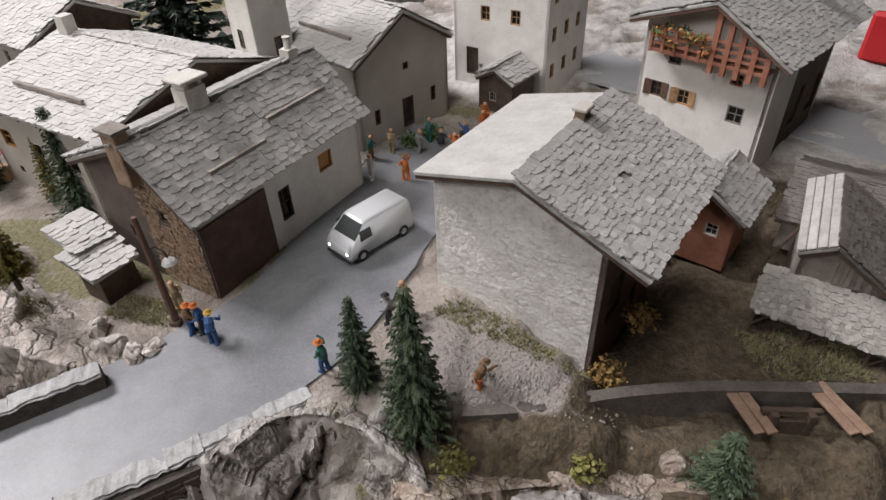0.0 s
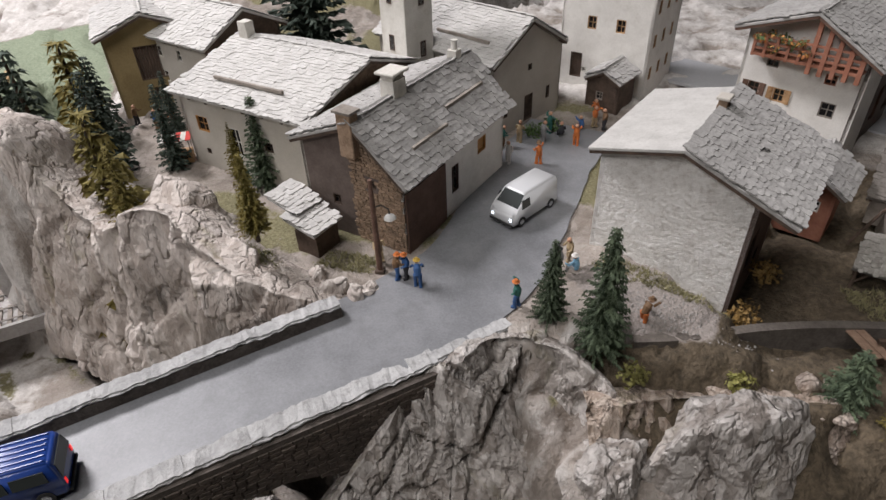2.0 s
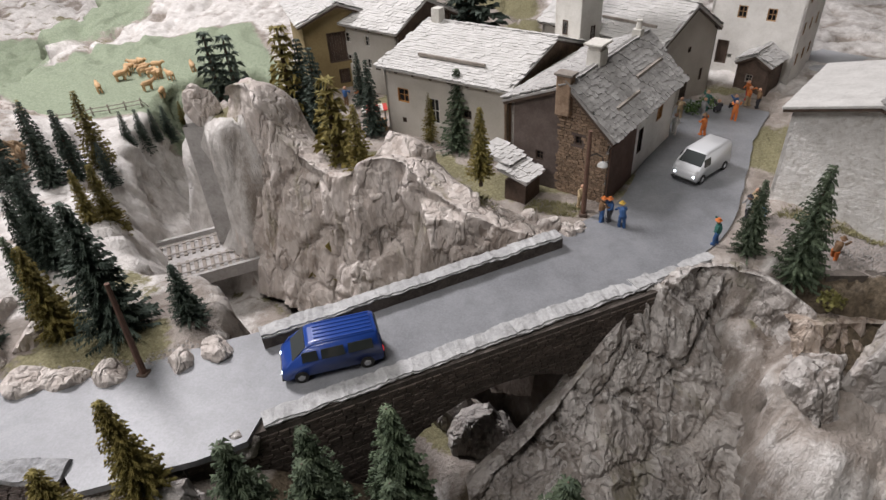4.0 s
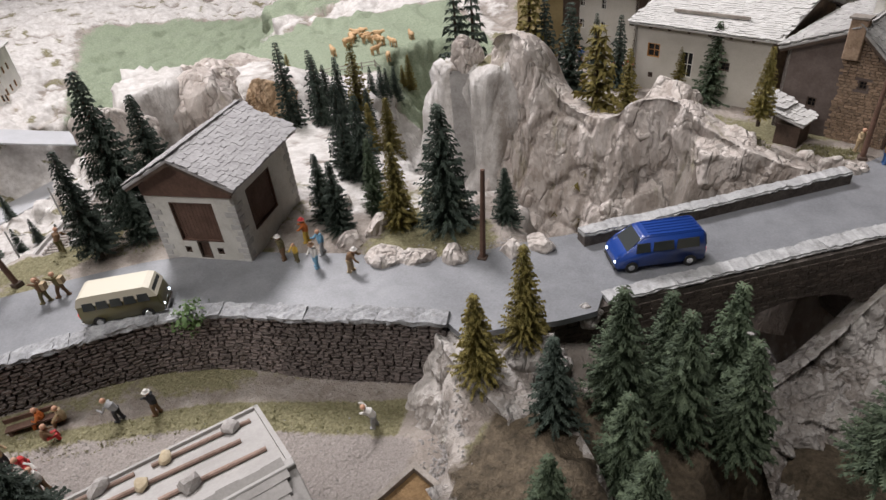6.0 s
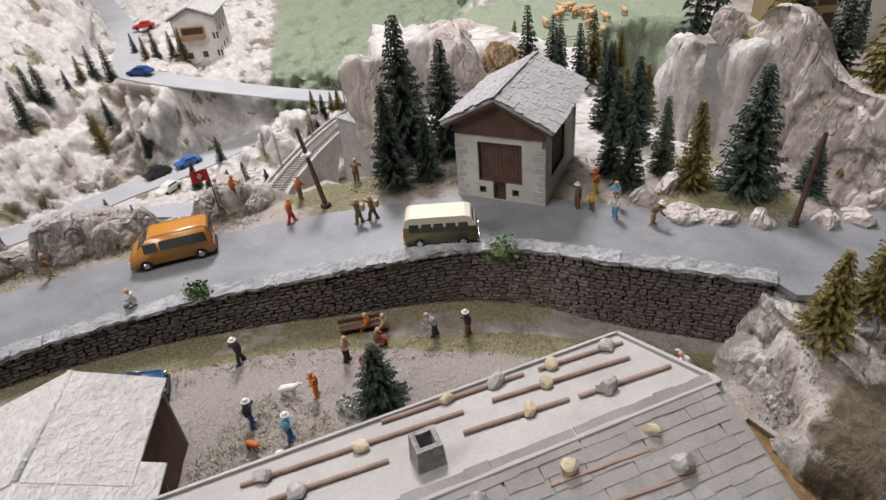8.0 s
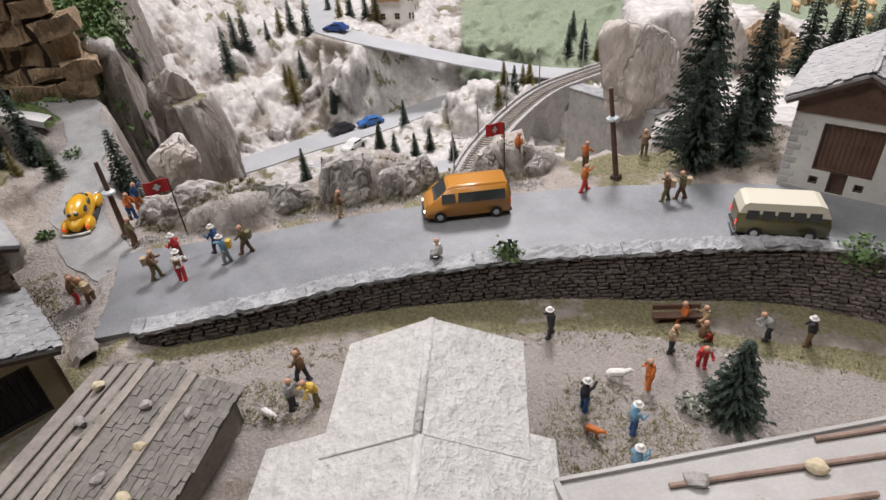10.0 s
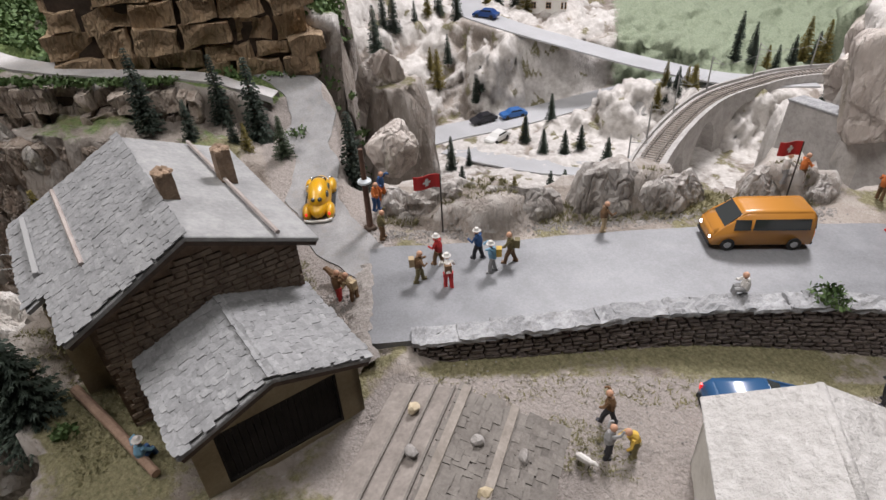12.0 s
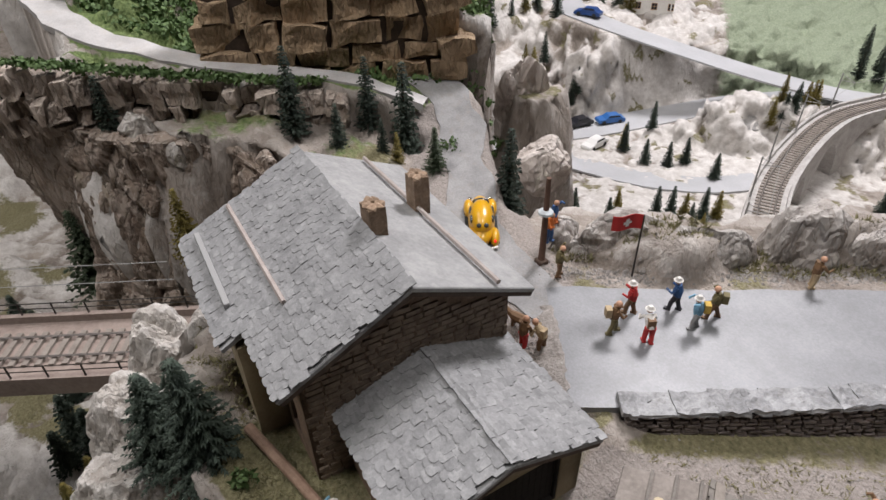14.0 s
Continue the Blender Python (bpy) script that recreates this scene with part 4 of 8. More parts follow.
rock(-29.4, 3.6, -2.6, 2.4, 1.8, 2.2, 40, 15, ROCK_GREY, 4)
# the gorge wall behind the slate house
cliff("brown gorge wall below the hill path", [(-110.8, -45.4, 2.7), (-109.6, -44.0, 2.5), (-108.4, -42.8, 2.3), (-105.6, -39.8, 2.4), (-102.6, -36.6, 1.9), (-99, -35.2, 0.6), (-95.5, -34.8, -0.2), (-92, -34.2, -0.6)], (0.66, -0.75), 5.0, -21, 1.8, mat=ROCK_EDGE, inner=0.3)
cliff("overhanging corner of the brown gorge wall", [(-120, -50.0, 6.4), (-115.6, -49.8, 6.2), (-112.8, -48.4, 4.6), (-111.6, -46.6, 3.2), (-110.6, -45.0, 2.6)], (0.62, 0.78), 6.0, -18, 5.0, mat=ROCK_EDGE, inner=-0.6)
# behind the barn hut
rock(-75.0, 20.5, -1.2, 4.0, 4.6, 5.6, 20, 18, ROCK, 5, rough=0.55)
rock(-72, 30.0, -1.5, 4.6, 4.6, 5.0, 60, 19, ROCK, 5, rough=0.55)
rock(-67.5, 36.5, -2.6, 4.0, 3.2, 4.0, 60, 20, ROCK_BROWN, 5)
rock(-77, 36.5, -2.6, 5.0, 4.2, 5.0, 10, 24, ROCK, 5)
rock(-80, 30.5, -3.5, 4.0, 4.0, 4.6, 10, 21, ROCK, 4)
rock(-79, 46, -3.5, 8, 5, 5, 10, 22, ROCK, 4)
# along the road's outer edge
for k, (x, y, r, h) in enumerate(((-41.2, 8.9, 1.5, 0.9), (-38.8, 9.3, 1.1, 0.8), (-36.6, 10.0, 1.3, 0.8), (-33.2, 11.4, 1.0, 0.7), (-31.4, 12.4, 1.2, 0.7), (-44.0, 9.8, 1.0, 0.9), (-42.8, 11.6, 1.3, 1.3),
                                  (-46.8, 13.5, 1.5, 1.3), (-12.2, 26.4, 0.8, 0.7), (-13.4, 26.9, 1.0, 0.9), (-11.4, 27.0, 0.7, 0.5), (-14.8, 28.0, 1.0, 0.8))):
    rock(x, y, -0.6, r, r * 0.75, h, 40 * k, 30 + k, ROCK, 3)
for k, (x, y, rx, ry, h) in enumerate(((-83.8, -20.6, 3.2, 1.6, 2.2), (-80.4, -16.8, 3.4, 1.7, 2.4), (-77.8, -12.4, 3.2, 1.6, 2.6), (-75.2, -8.8, 2.8, 1.5, 2.1), (-72.2, -4.4, 2.0, 1.2, 1.6), (-69.6, -1.6, 1.5, 0.9, 1.2), (-86.4, -22.6, 1.6, 1.0, 1.4))):
    rock(x, y, -0.7, rx, ry, h, 52 + 9 * k, 50 + k, ROCK_GREY, 4)
# spire beside the gravel track
rock(-102.4, -12.6, -1.2, 2.5, 2.0, 4.9, 60, 60, ROCK, 5)
rock(-99.8, -11.4, -6.2, 2.2, 1.9, 4.6, 30, 65, ROCK, 5)
rock(-94.4, -17.4, -1.2, 2.4, 1.6, 2.0, 30, 61, ROCK, 4)
# pale ridge between the lawn and the gorge
rock(-92.0, -44.4, -4.6, 2.3, 2.6, 3.7, 10, 62, ROCK_PALE, 5, label="pale rock ridge with yellow moss beside the lawn")
rock(-89.6, -46.2, -6.2, 2.4, 2.6, 3.6, 60, 66, ROCK_PALE, 5, label="pale rock ridge with yellow moss beside the lawn")
rock(-86.6, -47.4, -6.4, 2.4, 2.2, 3.4, 100, 67, ROCK_PALE, 5, label="pale rock ridge with yellow moss beside the lawn")
rock(-91.0, -41.4, -3.2, 1.6, 2.2, 2.6, 40, 68, ROCK_PALE, 4, label="pale rock ridge with yellow moss beside the lawn")
# ledge below the upright blocks
rock(-108.2, -40.9, 1.9, 2.0, 1.6, 1.7, 30, 70, ROCK_PALE, 5, label="layered pale rock knob on the gorge ledge")
rock(-106.0, -39.2, 1.2, 1.7, 1.2, 1.4, 50, 71, ROCK_PALE, 4)
rock(-109.9, -43.6, 1.6, 1.3, 1.0, 1.1, 10, 72, ROCK_EDGE, 4)
rock(-103.6, -35.8, 1.4, 1.5, 1.0, 1.2, 80, 76, ROCK_EDGE, 4)
rock(-101.0, -34.6, 0.9, 1.3, 0.9, 1.1, 10, 77, ROCK_EDGE, 4)
# boulders under the bridge arch
rock(-17.0, 18.2, -13.2, 2.6, 2.0, 2.4, 20, 73, ROCK_GREY, 4)
rock(-20.0, 20.6, -13.0, 2.2, 2.0, 2.8, 60, 74, ROCK_GREY, 4)
rock(-13.6, 16.4, -13.4, 2.0, 1.8, 1.6, 110, 75, ROCK, 4)

# ---- houses ----
def panel(bm, w, h, holes, thick, gable=None):
    """A wall face in the plane y = 0 (outside towards -y), from x = 0 to w, with openings through it. gable: (x, z) of its peak."""
    xs = sorted({0, w, *[v for a, b, c, d in holes for v in (a, a + c)]})
    zs = sorted({0, h, *[v for a, b, c, d in holes for v in (b, b + d)]})

    def hole(x, z):
        return any(a < x < a + c and b < z < b + d for a, b, c, d in holes)

    def quad(p):
        bm.faces.new([bm.verts.new(v) for v in p])
    for x0, x1 in zip(xs, xs[1:]):
        for z0, z1 in zip(zs, zs[1:]):
            if not hole((x0 + x1) / 2, (z0 + z1) / 2):
                quad([(x0, 0, z0), (x1, 0, z0), (x1, 0, z1), (x0, 0, z1)])
                quad([(x0, thick, z0), (x0, thick, z1), (x1, thick, z1), (x1, thick, z0)])
    for a, b, c, d in holes:
        e, f = a + c, b + d
        for p, q in (((a, b), (e, b)), ((e, b), (e, f)), ((e, f), (a, f)), ((a, f), (a, b))):
            quad([(p[0], 0, p[1]), (q[0], 0, q[1]), (q[0], thick, q[1]), (p[0], thick, p[1])])
    if gable:
        hl, hr = gable[2], gable[3]
        for y in (0, thick):
            bm.faces.new([bm.verts.new(v) for v in ((0, y, h), (w, y, h), (w, y, hr), (gable[0], y, gable[1]), (0, y, hl))])
    quad([(0, 0, 0), (0, 0, h), (0, thick, h), (0, thick, 0)])
    quad([(w, 0, 0), (w, thick, 0), (w, thick, h), (w, 0, h)])


def slate_meshes(material, w, h, seed, t=0.09, square=False):
    out = []
    rnd = random.Random(seed)
    for k in range(6):
        bm = bmesh.new()
        a, b, c = rnd.uniform(-0.08, 0.08), rnd.uniform(-0.12, 0.12), rnd.uniform(-0.1, 0.1)
        if square:
            prism(bm, [(-w * 0.49, h / 2), (-w * 0.48, -h / 2 * (1 + 0.3 * c)), (w * 0.48, -h / 2 * (1 - 0.3 * c)), (w * 0.49, h / 2)], 0, t)
        else:
            prism(bm, [(-w / 2, h / 2), (-w / 2 * (0.96 + a * 0.3), -h / 2 * (0.75 + b)), (-w * 0.2, -h / 2 * (1 + c)), (w * 0.22, -h / 2 * (1 - c)), (w / 2 * (0.96 - a * 0.3), -h / 2 * (0.78 - b)), (w / 2, h / 2)], 0, t)
        ob = part("slate", bm, material)
        out.append(ob.data)
        bpy.data.objects.remove(ob)
    return out


def cover_slope(roof, length, run, meshes, w, h, limit=0, seed=1, tilt=5, jitter=1.0, t=0.1, gaps=()):
    """Lays slates in overlapping courses on a slope: local x along the eave, y up the slope."""
    rnd = random.Random(seed)
    rows = int(run / (h * 0.62)) + 1
    count = 0
    rest = bmesh.new()
    for r in range(rows):
        y = h * 0.40 + r * (run - h * 0.45) / max(rows - 1, 1)
        x = rnd.uniform(0.0, w * 0.5) + w * 0.2
        while x < length - w * (0.15 if jitter > 0.5 else 0.48):
            if any(a < x < b and c < y < d for a, b, c, d in gaps):
                x += w * 0.7
                continue
            sw = rnd.uniform(0.8, 1.25)
            m = pose(x * CM, (y + rnd.uniform(-0.06, 0.06) * jitter) * CM, (t + rnd.uniform(0, 0.05) * jitter) * CM, -tilt + rnd.uniform(-2.5, 2.5) * jitter, rnd.uniform(-2, 2) * jitter, rnd.uniform(-5, 5) * jitter) @ Matrix.Diagonal((sw, rnd.uniform(0.92, 1.12), 1, 1))
            me = meshes[rnd.randrange(len(meshes))]
            if count < limit:
                ob = new("slate", me)
                ob.parent, ob.matrix_basis = roof, m
            else:
                n0 = len(rest.verts)
                rest.from_mesh(me)
                rest.verts.ensure_lookup_table()
                bmesh.ops.transform(rest, matrix=Matrix.Diagonal((100, 100, 100, 1)) @ m, verts=rest.verts[n0:]) if len(rest.verts) < 4000 else [setattr(v, "co", 100 * (m @ v.co)) for v in rest.verts[n0:]]
            count += 1
            x += w * sw * 0.92
    if len(rest.verts):
        tagged(part("slate_course", rest, list(meshes[0].materials)[0], roof), kind="stuff")
    else:
        rest.free()


def window(parent, m, w, h, frame_mat, pane=PANE, bars=True, shutters=None, depth=0.16):
    """A window or door set into an opening; local x across, z up, outside towards -y."""
    win = part("window", box_frame(w, h, 0.09, 0.12), frame_mat, parent, m=m)
    bm = bmesh.new(); box(bm, 0.05, depth, 0.05, w - 0.05, depth + 0.03, h - 0.05)
    part("pane", bm, pane, win)
    if bars:
        bm = bmesh.new()
        box(bm, w / 2 - 0.03, depth - 0.05, 0.05, w / 2 + 0.03, depth, h - 0.05)
        box(bm, 0.05, depth - 0.05, h * 0.5 - 0.03, w - 0.05, depth - 0.01, h * 0.5 + 0.03)
        part("glazing_bar", bm, frame_mat, win)
    if shutters:
        for side in (0, 1):
            bm = bmesh.new()
            box(bm, 0, -0.08, 0, w * 0.5, 0, h)
            box(bm, w * 0.06, -0.11, h * 0.15, w * 0.44, -0.08, h * 0.25)
            box(bm, w * 0.06, -0.11, h * 0.75, w * 0.44, -0.08, h * 0.85)
            mm = Matrix.Translation(((-0.03 if side == 0 else w + 0.03) * CM, 0, 0)) @ pose(0, 0, 0, 0, 0, 180 + 12 if side == 0 else -12)
            if side == 0:
                mm = Matrix.Translation((-0.03 * CM, -0.02 * CM, 0)) @ pose(0, 0, 0, 0, 0, 12) @ Matrix.Translation((-w * 0.5 * CM, 0, 0))
            part("shutter", bm, shutters, win, m=mm)
    return win


def box_frame(w, h, t, d):
    bm = bmesh.new()
    box(bm, 0, -0.03, 0, w, d, t); box(bm, 0, -0.03, h - t, w, d, h)
    box(bm, 0, -0.03, t, t, d, h - t); box(bm, w - t, -0.03, t, w, d, h - t)
    return bm


def door(parent, m, w, h, mat, frame_mat):
    d = part("door", box_frame(w, h, 0.1, 0.12), frame_mat, parent, m=m)
    bm = bmesh.new()
    n = max(3, int(w / 0.28))
    for k in range(n):
        box(bm, 0.1 + (w - 0.2) * k / n + 0.01, 0.12, 0.02, 0.1 + (w - 0.2) * (k + 1) / n - 0.01, 0.18, h - 0.1)
    part("door_leaf", bm, mat, d)
    return d


def house(name, label, x, y, turn, length, yl, yr, zr, zl, zrr, zb, walls, slates, slate_size=(0.56, 0.62), over=(0.7, 0.6), thick=0.25,
          limit=0, seed=1, rafters=DARK_WOOD, plain_left=None, plain_right=None, gaps_r=(), roof_mat=None, zbase=0.0, tilt=5, jitter=1.0, far_over=None, over_r=None):
    """A gabled house. Its origin lies under the ridge's near end; x runs along the ridge, y to its left.
    walls: for near, far, left and right a material and a list of openings (u, v, w, h, kind, material)."""
    base = thing(name, at(x, y, 0, turn), label, "house")
    oe, og = over
    fo = og if far_over is None else far_over
    x0, x1 = og, length - fo
    wl, wr = yl - oe, -(yr - (oe if over_r is None else over_r))
    sl, sr = (zr - zl) / yl, (zr - zrr) / yr
    drop = 0.28
    hl, hr, hp = zr - sl * wl - drop, zr + sr * wr - drop, zr - drop
    width = wl - wr

    def face(side, m, w, h, gable):
        mat, holes = walls[side]
        bm = bmesh.new()
        panel(bm, w, h, [o[:4] for o in holes], thick, gable)
        wall = part("wall", bm, mat, base, m=m)
        for o in holes:
            u, v, ww, hh, kind = o[:5]
            mm = pose(u * CM, 0.0006, v * CM)
            if kind == "door":
                door(wall, mm, ww, hh, o[5], o[6] if len(o) > 6 else DARK_WOOD)
            elif kind == "board":
                door(wall, mm, ww, hh, o[5], o[5])
            else:
                window(wall, mm, ww, hh, o[5], shutters=o[6] if len(o) > 6 else None, bars=kind == "win")
        return wall
    low = min(hl, hr) - zb
    face("near", at(x0, wl, zb, -90), width, low, (wl, hp - zb, hl - zb, hr - zb))
    face("far", at(x1, wr, zb, 90), width, low, (-wr, hp - zb, hr - zb, hl - zb))
    face("right", at(x0 + 0.0, wr, zb, 0), x1 - x0, hr - zb, None)
    face("left", at(x1, wl, zb, 180), x1 - x0, hl - zb, None)
    # roof
    for side, (yy, ze, sg) in enumerate(((yl, zl, 1), (yr, zrr, -1))):
        run = math.hypot(yy, zr - ze)
        ang = math.degrees(math.atan2(zr - ze, yy))
        # local: x along the eave, y up the slope
        if sg < 0:
            m = at(0, -yy, ze, 0, ang)
        else:
            m = at(length, yy, ze, 180, ang)
        special = plain_left if side == 0 else plain_right
        bm = bmesh.new()
        box(bm, 0, 0, -0.2, length, run, 0.02)
        bevelled(bm, 0.04)
        roof = part("roof", bm, special or roof_mat or (slates[0].materials[0]), base, m=m)
        if not special:
            cover_slope(roof, length, run, slates, *slate_size, limit=limit, seed=seed + side, gaps=gaps_r if side else (), tilt=tilt, jitter=jitter)
        # rafter ends under the eave
        n = max(3, int(length / 1.6))
        for k in range(n):
            bm = bmesh.new()
            cx = 0.3 + (length - 0.6) * k / (n - 1)
            box(bm, cx - 0.11, 0.1, -0.42, cx + 0.11, oe + 0.6, -0.2)
            part("rafter", bm, rafters, base, m=m)
    # barge boards at the gables
    for xx in (0.03, length - 0.13):
        for yy, ze, sg in ((yl, zl, 1), (yr, zrr, -1)):
            run, ang = math.hypot(yy, zr - ze), math.degrees(math.atan2(zr - ze, yy))
            bm = bmesh.new(); box(bm, 0, 0.05, -0.38, 0.1, run - 0.05, -0.2)
            part("barge_board", bm, rafters, base, m=at(xx, -yy, ze, 0, ang) if sg < 0 else at(xx + 0.1, yy, ze, 180, ang))
    return base


def chimney(parent, x, y, z0, z1, w, d, mat, cap=None, pot=False):
    bm = bmesh.new(); box(bm, -w / 2, -d / 2, z0, w / 2, d / 2, z1)
    bmesh.ops.subdivide_edges(bm, edges=list(bm.edges), cuts=2, use_grid_fill=True)
    for v in bm.verts:
        v.co += Vector((noise.noise(v.co * 2), noise.noise(v.co * 2 + Vector((5, 0, 0))), 0)) * 0.06
    c = part("chimney", bm, mat, parent, m=at(x, y, 0))
    if cap:
        for sx in (-1, 1):
            bm = bmesh.new(); box(bm, sx * w * 0.36 - 0.12, -d * 0.42, z1, sx * w * 0.36 + 0.12, d * 0.42, z1 + 0.35)
            part("chimney_leg", bm, mat, c)
        bm = bmesh.new(); box(bm, -w * 0.68, -d * 0.68, z1 + 0.35, w * 0.68, d * 0.68, z1 + 0.55); bevelled(bm, 0.05)
        part("chimney_cap", bm, cap, c)
    if pot:
        bm = bmesh.new(); tube(bm, [(0, 0, z1), (0, 0, z1 + 0.5), (0, 0, z1 + 0.7)], [w * 0.3, w * 0.25, w * 0.32], 8)
        part("chimney_pot", bm, mat, c)
    return c


def beam(parent, a, b, w, mat, name="snow_beam"):
    a, b = Vector(a), Vector(b)
    bm = bmesh.new()
    box(bm, 0, -w / 2, 0, (b - a).length, w / 2, w)
    d = (b - a).normalized()
    turn, tip = math.atan2(d.y, d.x), -math.asin(d.z)
    return part(name, bm, mat, parent, m=Matrix.Translation(a * CM) @ Euler((0, tip, turn)).to_matrix().to_4x4())


S_GREY = slate_meshes(SLATE, 0.56, 0.62, 1, 0.08)
S_BIG = slate_meshes(SLATE, 0.46, 0.52, 2, 0.075)
S_LIT = slate_meshes(SLATE_LIT, 0.52, 0.58, 3, 0.035)
S_HUT = slate_meshes(surface("lilac_slate", (0.30, 0.29, 0.29), (0.42, 0.41, 0.41), 700, 120, 0.85, 0.5, (0.48, 0.47, 0.465), 0.4, vary=0.05), 0.48, 0.5, 6, 0.04)
S_ROW = slate_meshes(surface("grey_shingle", (0.235, 0.222, 0.207), (0.33, 0.314, 0.297), 800, 60, 0.85, 0.3, vary=0.08), 0.8, 0.78, 8, 0.09, True)
S_BLUE = slate_meshes(SLATE_BLUE, 0.42, 0.44, 4, 0.035)
# smooth slope; the valley lamp's light on it is painted as paler slate
SMOOTH_LIT_SLATE = surface("smooth_lit_slate", (0.22, 0.222, 0.222), (0.34, 0.34, 0.338), 500, 70, 0.7, 0.6, (0.42, 0.415, 0.405), 0.4, vary=0.0, depth=0.0016)
S_WOOD = slate_meshes(SHINGLE, 0.46, 0.5, 5, 0.06, True)
S_TINY = slate_meshes(surface("pale_shingle", (0.24, 0.225, 0.2), (0.40, 0.38, 0.35), 800, 100, 0.85, 0.4, vary=0.2), 0.3, 0.36, 10, 0.05)
S_LEAN = slate_meshes(SHINGLE, 0.42, 0.5, 9, 0.05)
SNOW_POLE = surface("snow_pole", (0.30, 0.255, 0.235), (0.42, 0.37, 0.345), 600, 120, 0.8, 0.3)
WHITE_FRAME = plain("white_frame", (0.62, 0.6, 0.55), 0.6)
ORANGE_SHUTTER = surface("orange_shutter", (0.36, 0.17, 0.05), (0.48, 0.25, 0.09), 700, 120, 0.7, 0.2)
none = ()

# stone house with a white half, at the street
h1 = house("stone_house", "brown stone house with a whitewashed half and grey slate roof", -12.75, 31.9, 63, 14.2, 5.4, 3.9, 7.9, 5.8, 4.4, -1.2,
           {"near": (DARK_PLASTER, [(2.2, 2.6, 0.7, 0.8, "win", DARK_WOOD), (5.4, 4.6, 0.6, 0.7, "win", DARK_WOOD)]), "far": (PLASTER, []),
            "left": (STUCCO, []), "right": (PLASTER_WHITE, [(5.6, 2.0, 0.95, 2.1, "win", DARK_WOOD), (9.2, 3.4, 1.25, 1.2, "board", ORANGE_SHUTTER)])},
           S_GREY, limit=300, seed=11, over=(0.6, 0.5))
for u0, u1 in ((2.6, 6.6), (7.6, 12.6)):
    beam(h1, (u0, -2.7 if u0 < 5 else -2.0, 5.65 if u0 < 5 else 6.3), (u1, -2.7 if u0 < 5 else -2.0, 5.65 if u0 < 5 else 6.3), 0.22, GREY_WOOD)
chimney(h1, 4.9, 0.2, 6.5, 9.0, 1.3, 1.1, PLASTER, PLASTER)
chimney(h1, 12.3, 0.1, 6.5, 8.6, 0.8, 0.7, PLASTER, None, True)
bm = bmesh.new(); box(bm, -0.5, -0.55, 5.6, 0.3, 0.55, 8.5); bevelled(bm, 0.06)
part("gable_chimney", bm, TAN_RUBBLE, h1, m=at(0.4, 0.3, 0))
bm = bmesh.new(); box(bm, -0.62, -0.68, 8.5, 0.42, 0.68, 8.65); part("chimney_cap", bm, GREY_WOOD, h1, m=at(0.4, 0.3, 0))
bm = bmesh.new(); box(bm, 0, -0.12, 0, 4.6, 0.0, 4.9); part("board_wall", bm, BARN_WOOD, h1, "dark timber boarding", at(0.55, -3.32, -1.2))

# large white house
h2 = house("white_house", "whitewashed house with a broad uneven slate roof", 5.9, 29.2, 58.5, 10.4, 5.4, 6.4, 7.8, 6.5, 5.1, -3.2,
           {"near": (H2_PLASTER, []), "far": (PLASTER, []), "left": (H2_PLASTER, []), "right": (BARN_WOOD, [(1.2, 3.0, 2.0, 2.6, "board", DARK_WOOD), (4.5, 0.6, 1.2, 2.2, "door", DARK_WOOD)])},
           S_BIG, (0.46, 0.52), limit=300, seed=21, over=(0.55, 0.85), over_r=2.2, gaps_r=((4.2, 5.0, 3.2, 3.9),), plain_left=LIT_SLOPE)
chimney(h2, 6.6, 0.0, 6.6, 8.0, 0.7, 0.6, TAN_RUBBLE, STUCCO)

# plastered house behind
h3 = house("plastered_house", "long plastered house with a slate roof paled as if lit", -13.6, 43.9, 154, 14.0, 8.2, 6.5, 7.6, 5.5, 5.4, -1.2,
           {"near": (BROWN_STONE, []), "far": (STUCCO, []), "right": (STUCCO, []),
            "left": (STUCCO, [(1.4, 3.6, 1.3, 1.3, "win", ORANGE_SHUTTER), (4.9, 2.2, 1.2, 2.4, "win", WHITE_FRAME), (1.7, 1.6, 0.5, 0.5, "win", DARK_WOOD), (8.6, 3.4, 0.9, 0.8, "win", DARK_WOOD)])},
           S_LIT, (0.52, 0.58), limit=200, seed=31, over=(0.6, 0.5))
beam(h3, (3.6, 6.0, 6.35), (10.6, 6.0, 6.35), 0.24, GREY_WOOD)
chimney(h3, 12.6, 0.2, 6.6, 8.9, 0.9, 0.9, PLASTER)

# church with a bell tower
church = house("church", "plain rendered village church with a pale slate roof", -1.2, 51.0, 140, 15, 5.1, 5.1, 8.4, 5.6, 5.4, -1.2,
               {"near": (STUCCO, [(4.2, 0.6, 1.2, 2.4, "door", DARK_WOOD), (1.4, 1.8, 0.55, 1.2, "win", DARK_WOOD), (7.3, 1.8, 0.55, 1.2, "win", DARK_WOOD), (4.5, 5.2, 0.55, 0.55, "win", DARK_WOOD)]),
                "far": (STUCCO, []), "left": (STUCCO, [(3.0, 3.2, 0.8, 1.4, "win", DARK_WOOD)]), "right": (STUCCO, [])}, S_LIT, (0.52, 0.58), seed=41, over=(0.45, 0.35))
beam(church, (2, 3.4, 6.75), (8, 3.4, 6.75), 0.22, GREY_WOOD)
bm = bmesh.new(); box(bm, 7.0, 4.9, -1.2, 10.1, 8.0, 17); bevelled(bm, 0.05)
tower = part("bell_tower", bm, PLASTER, church)
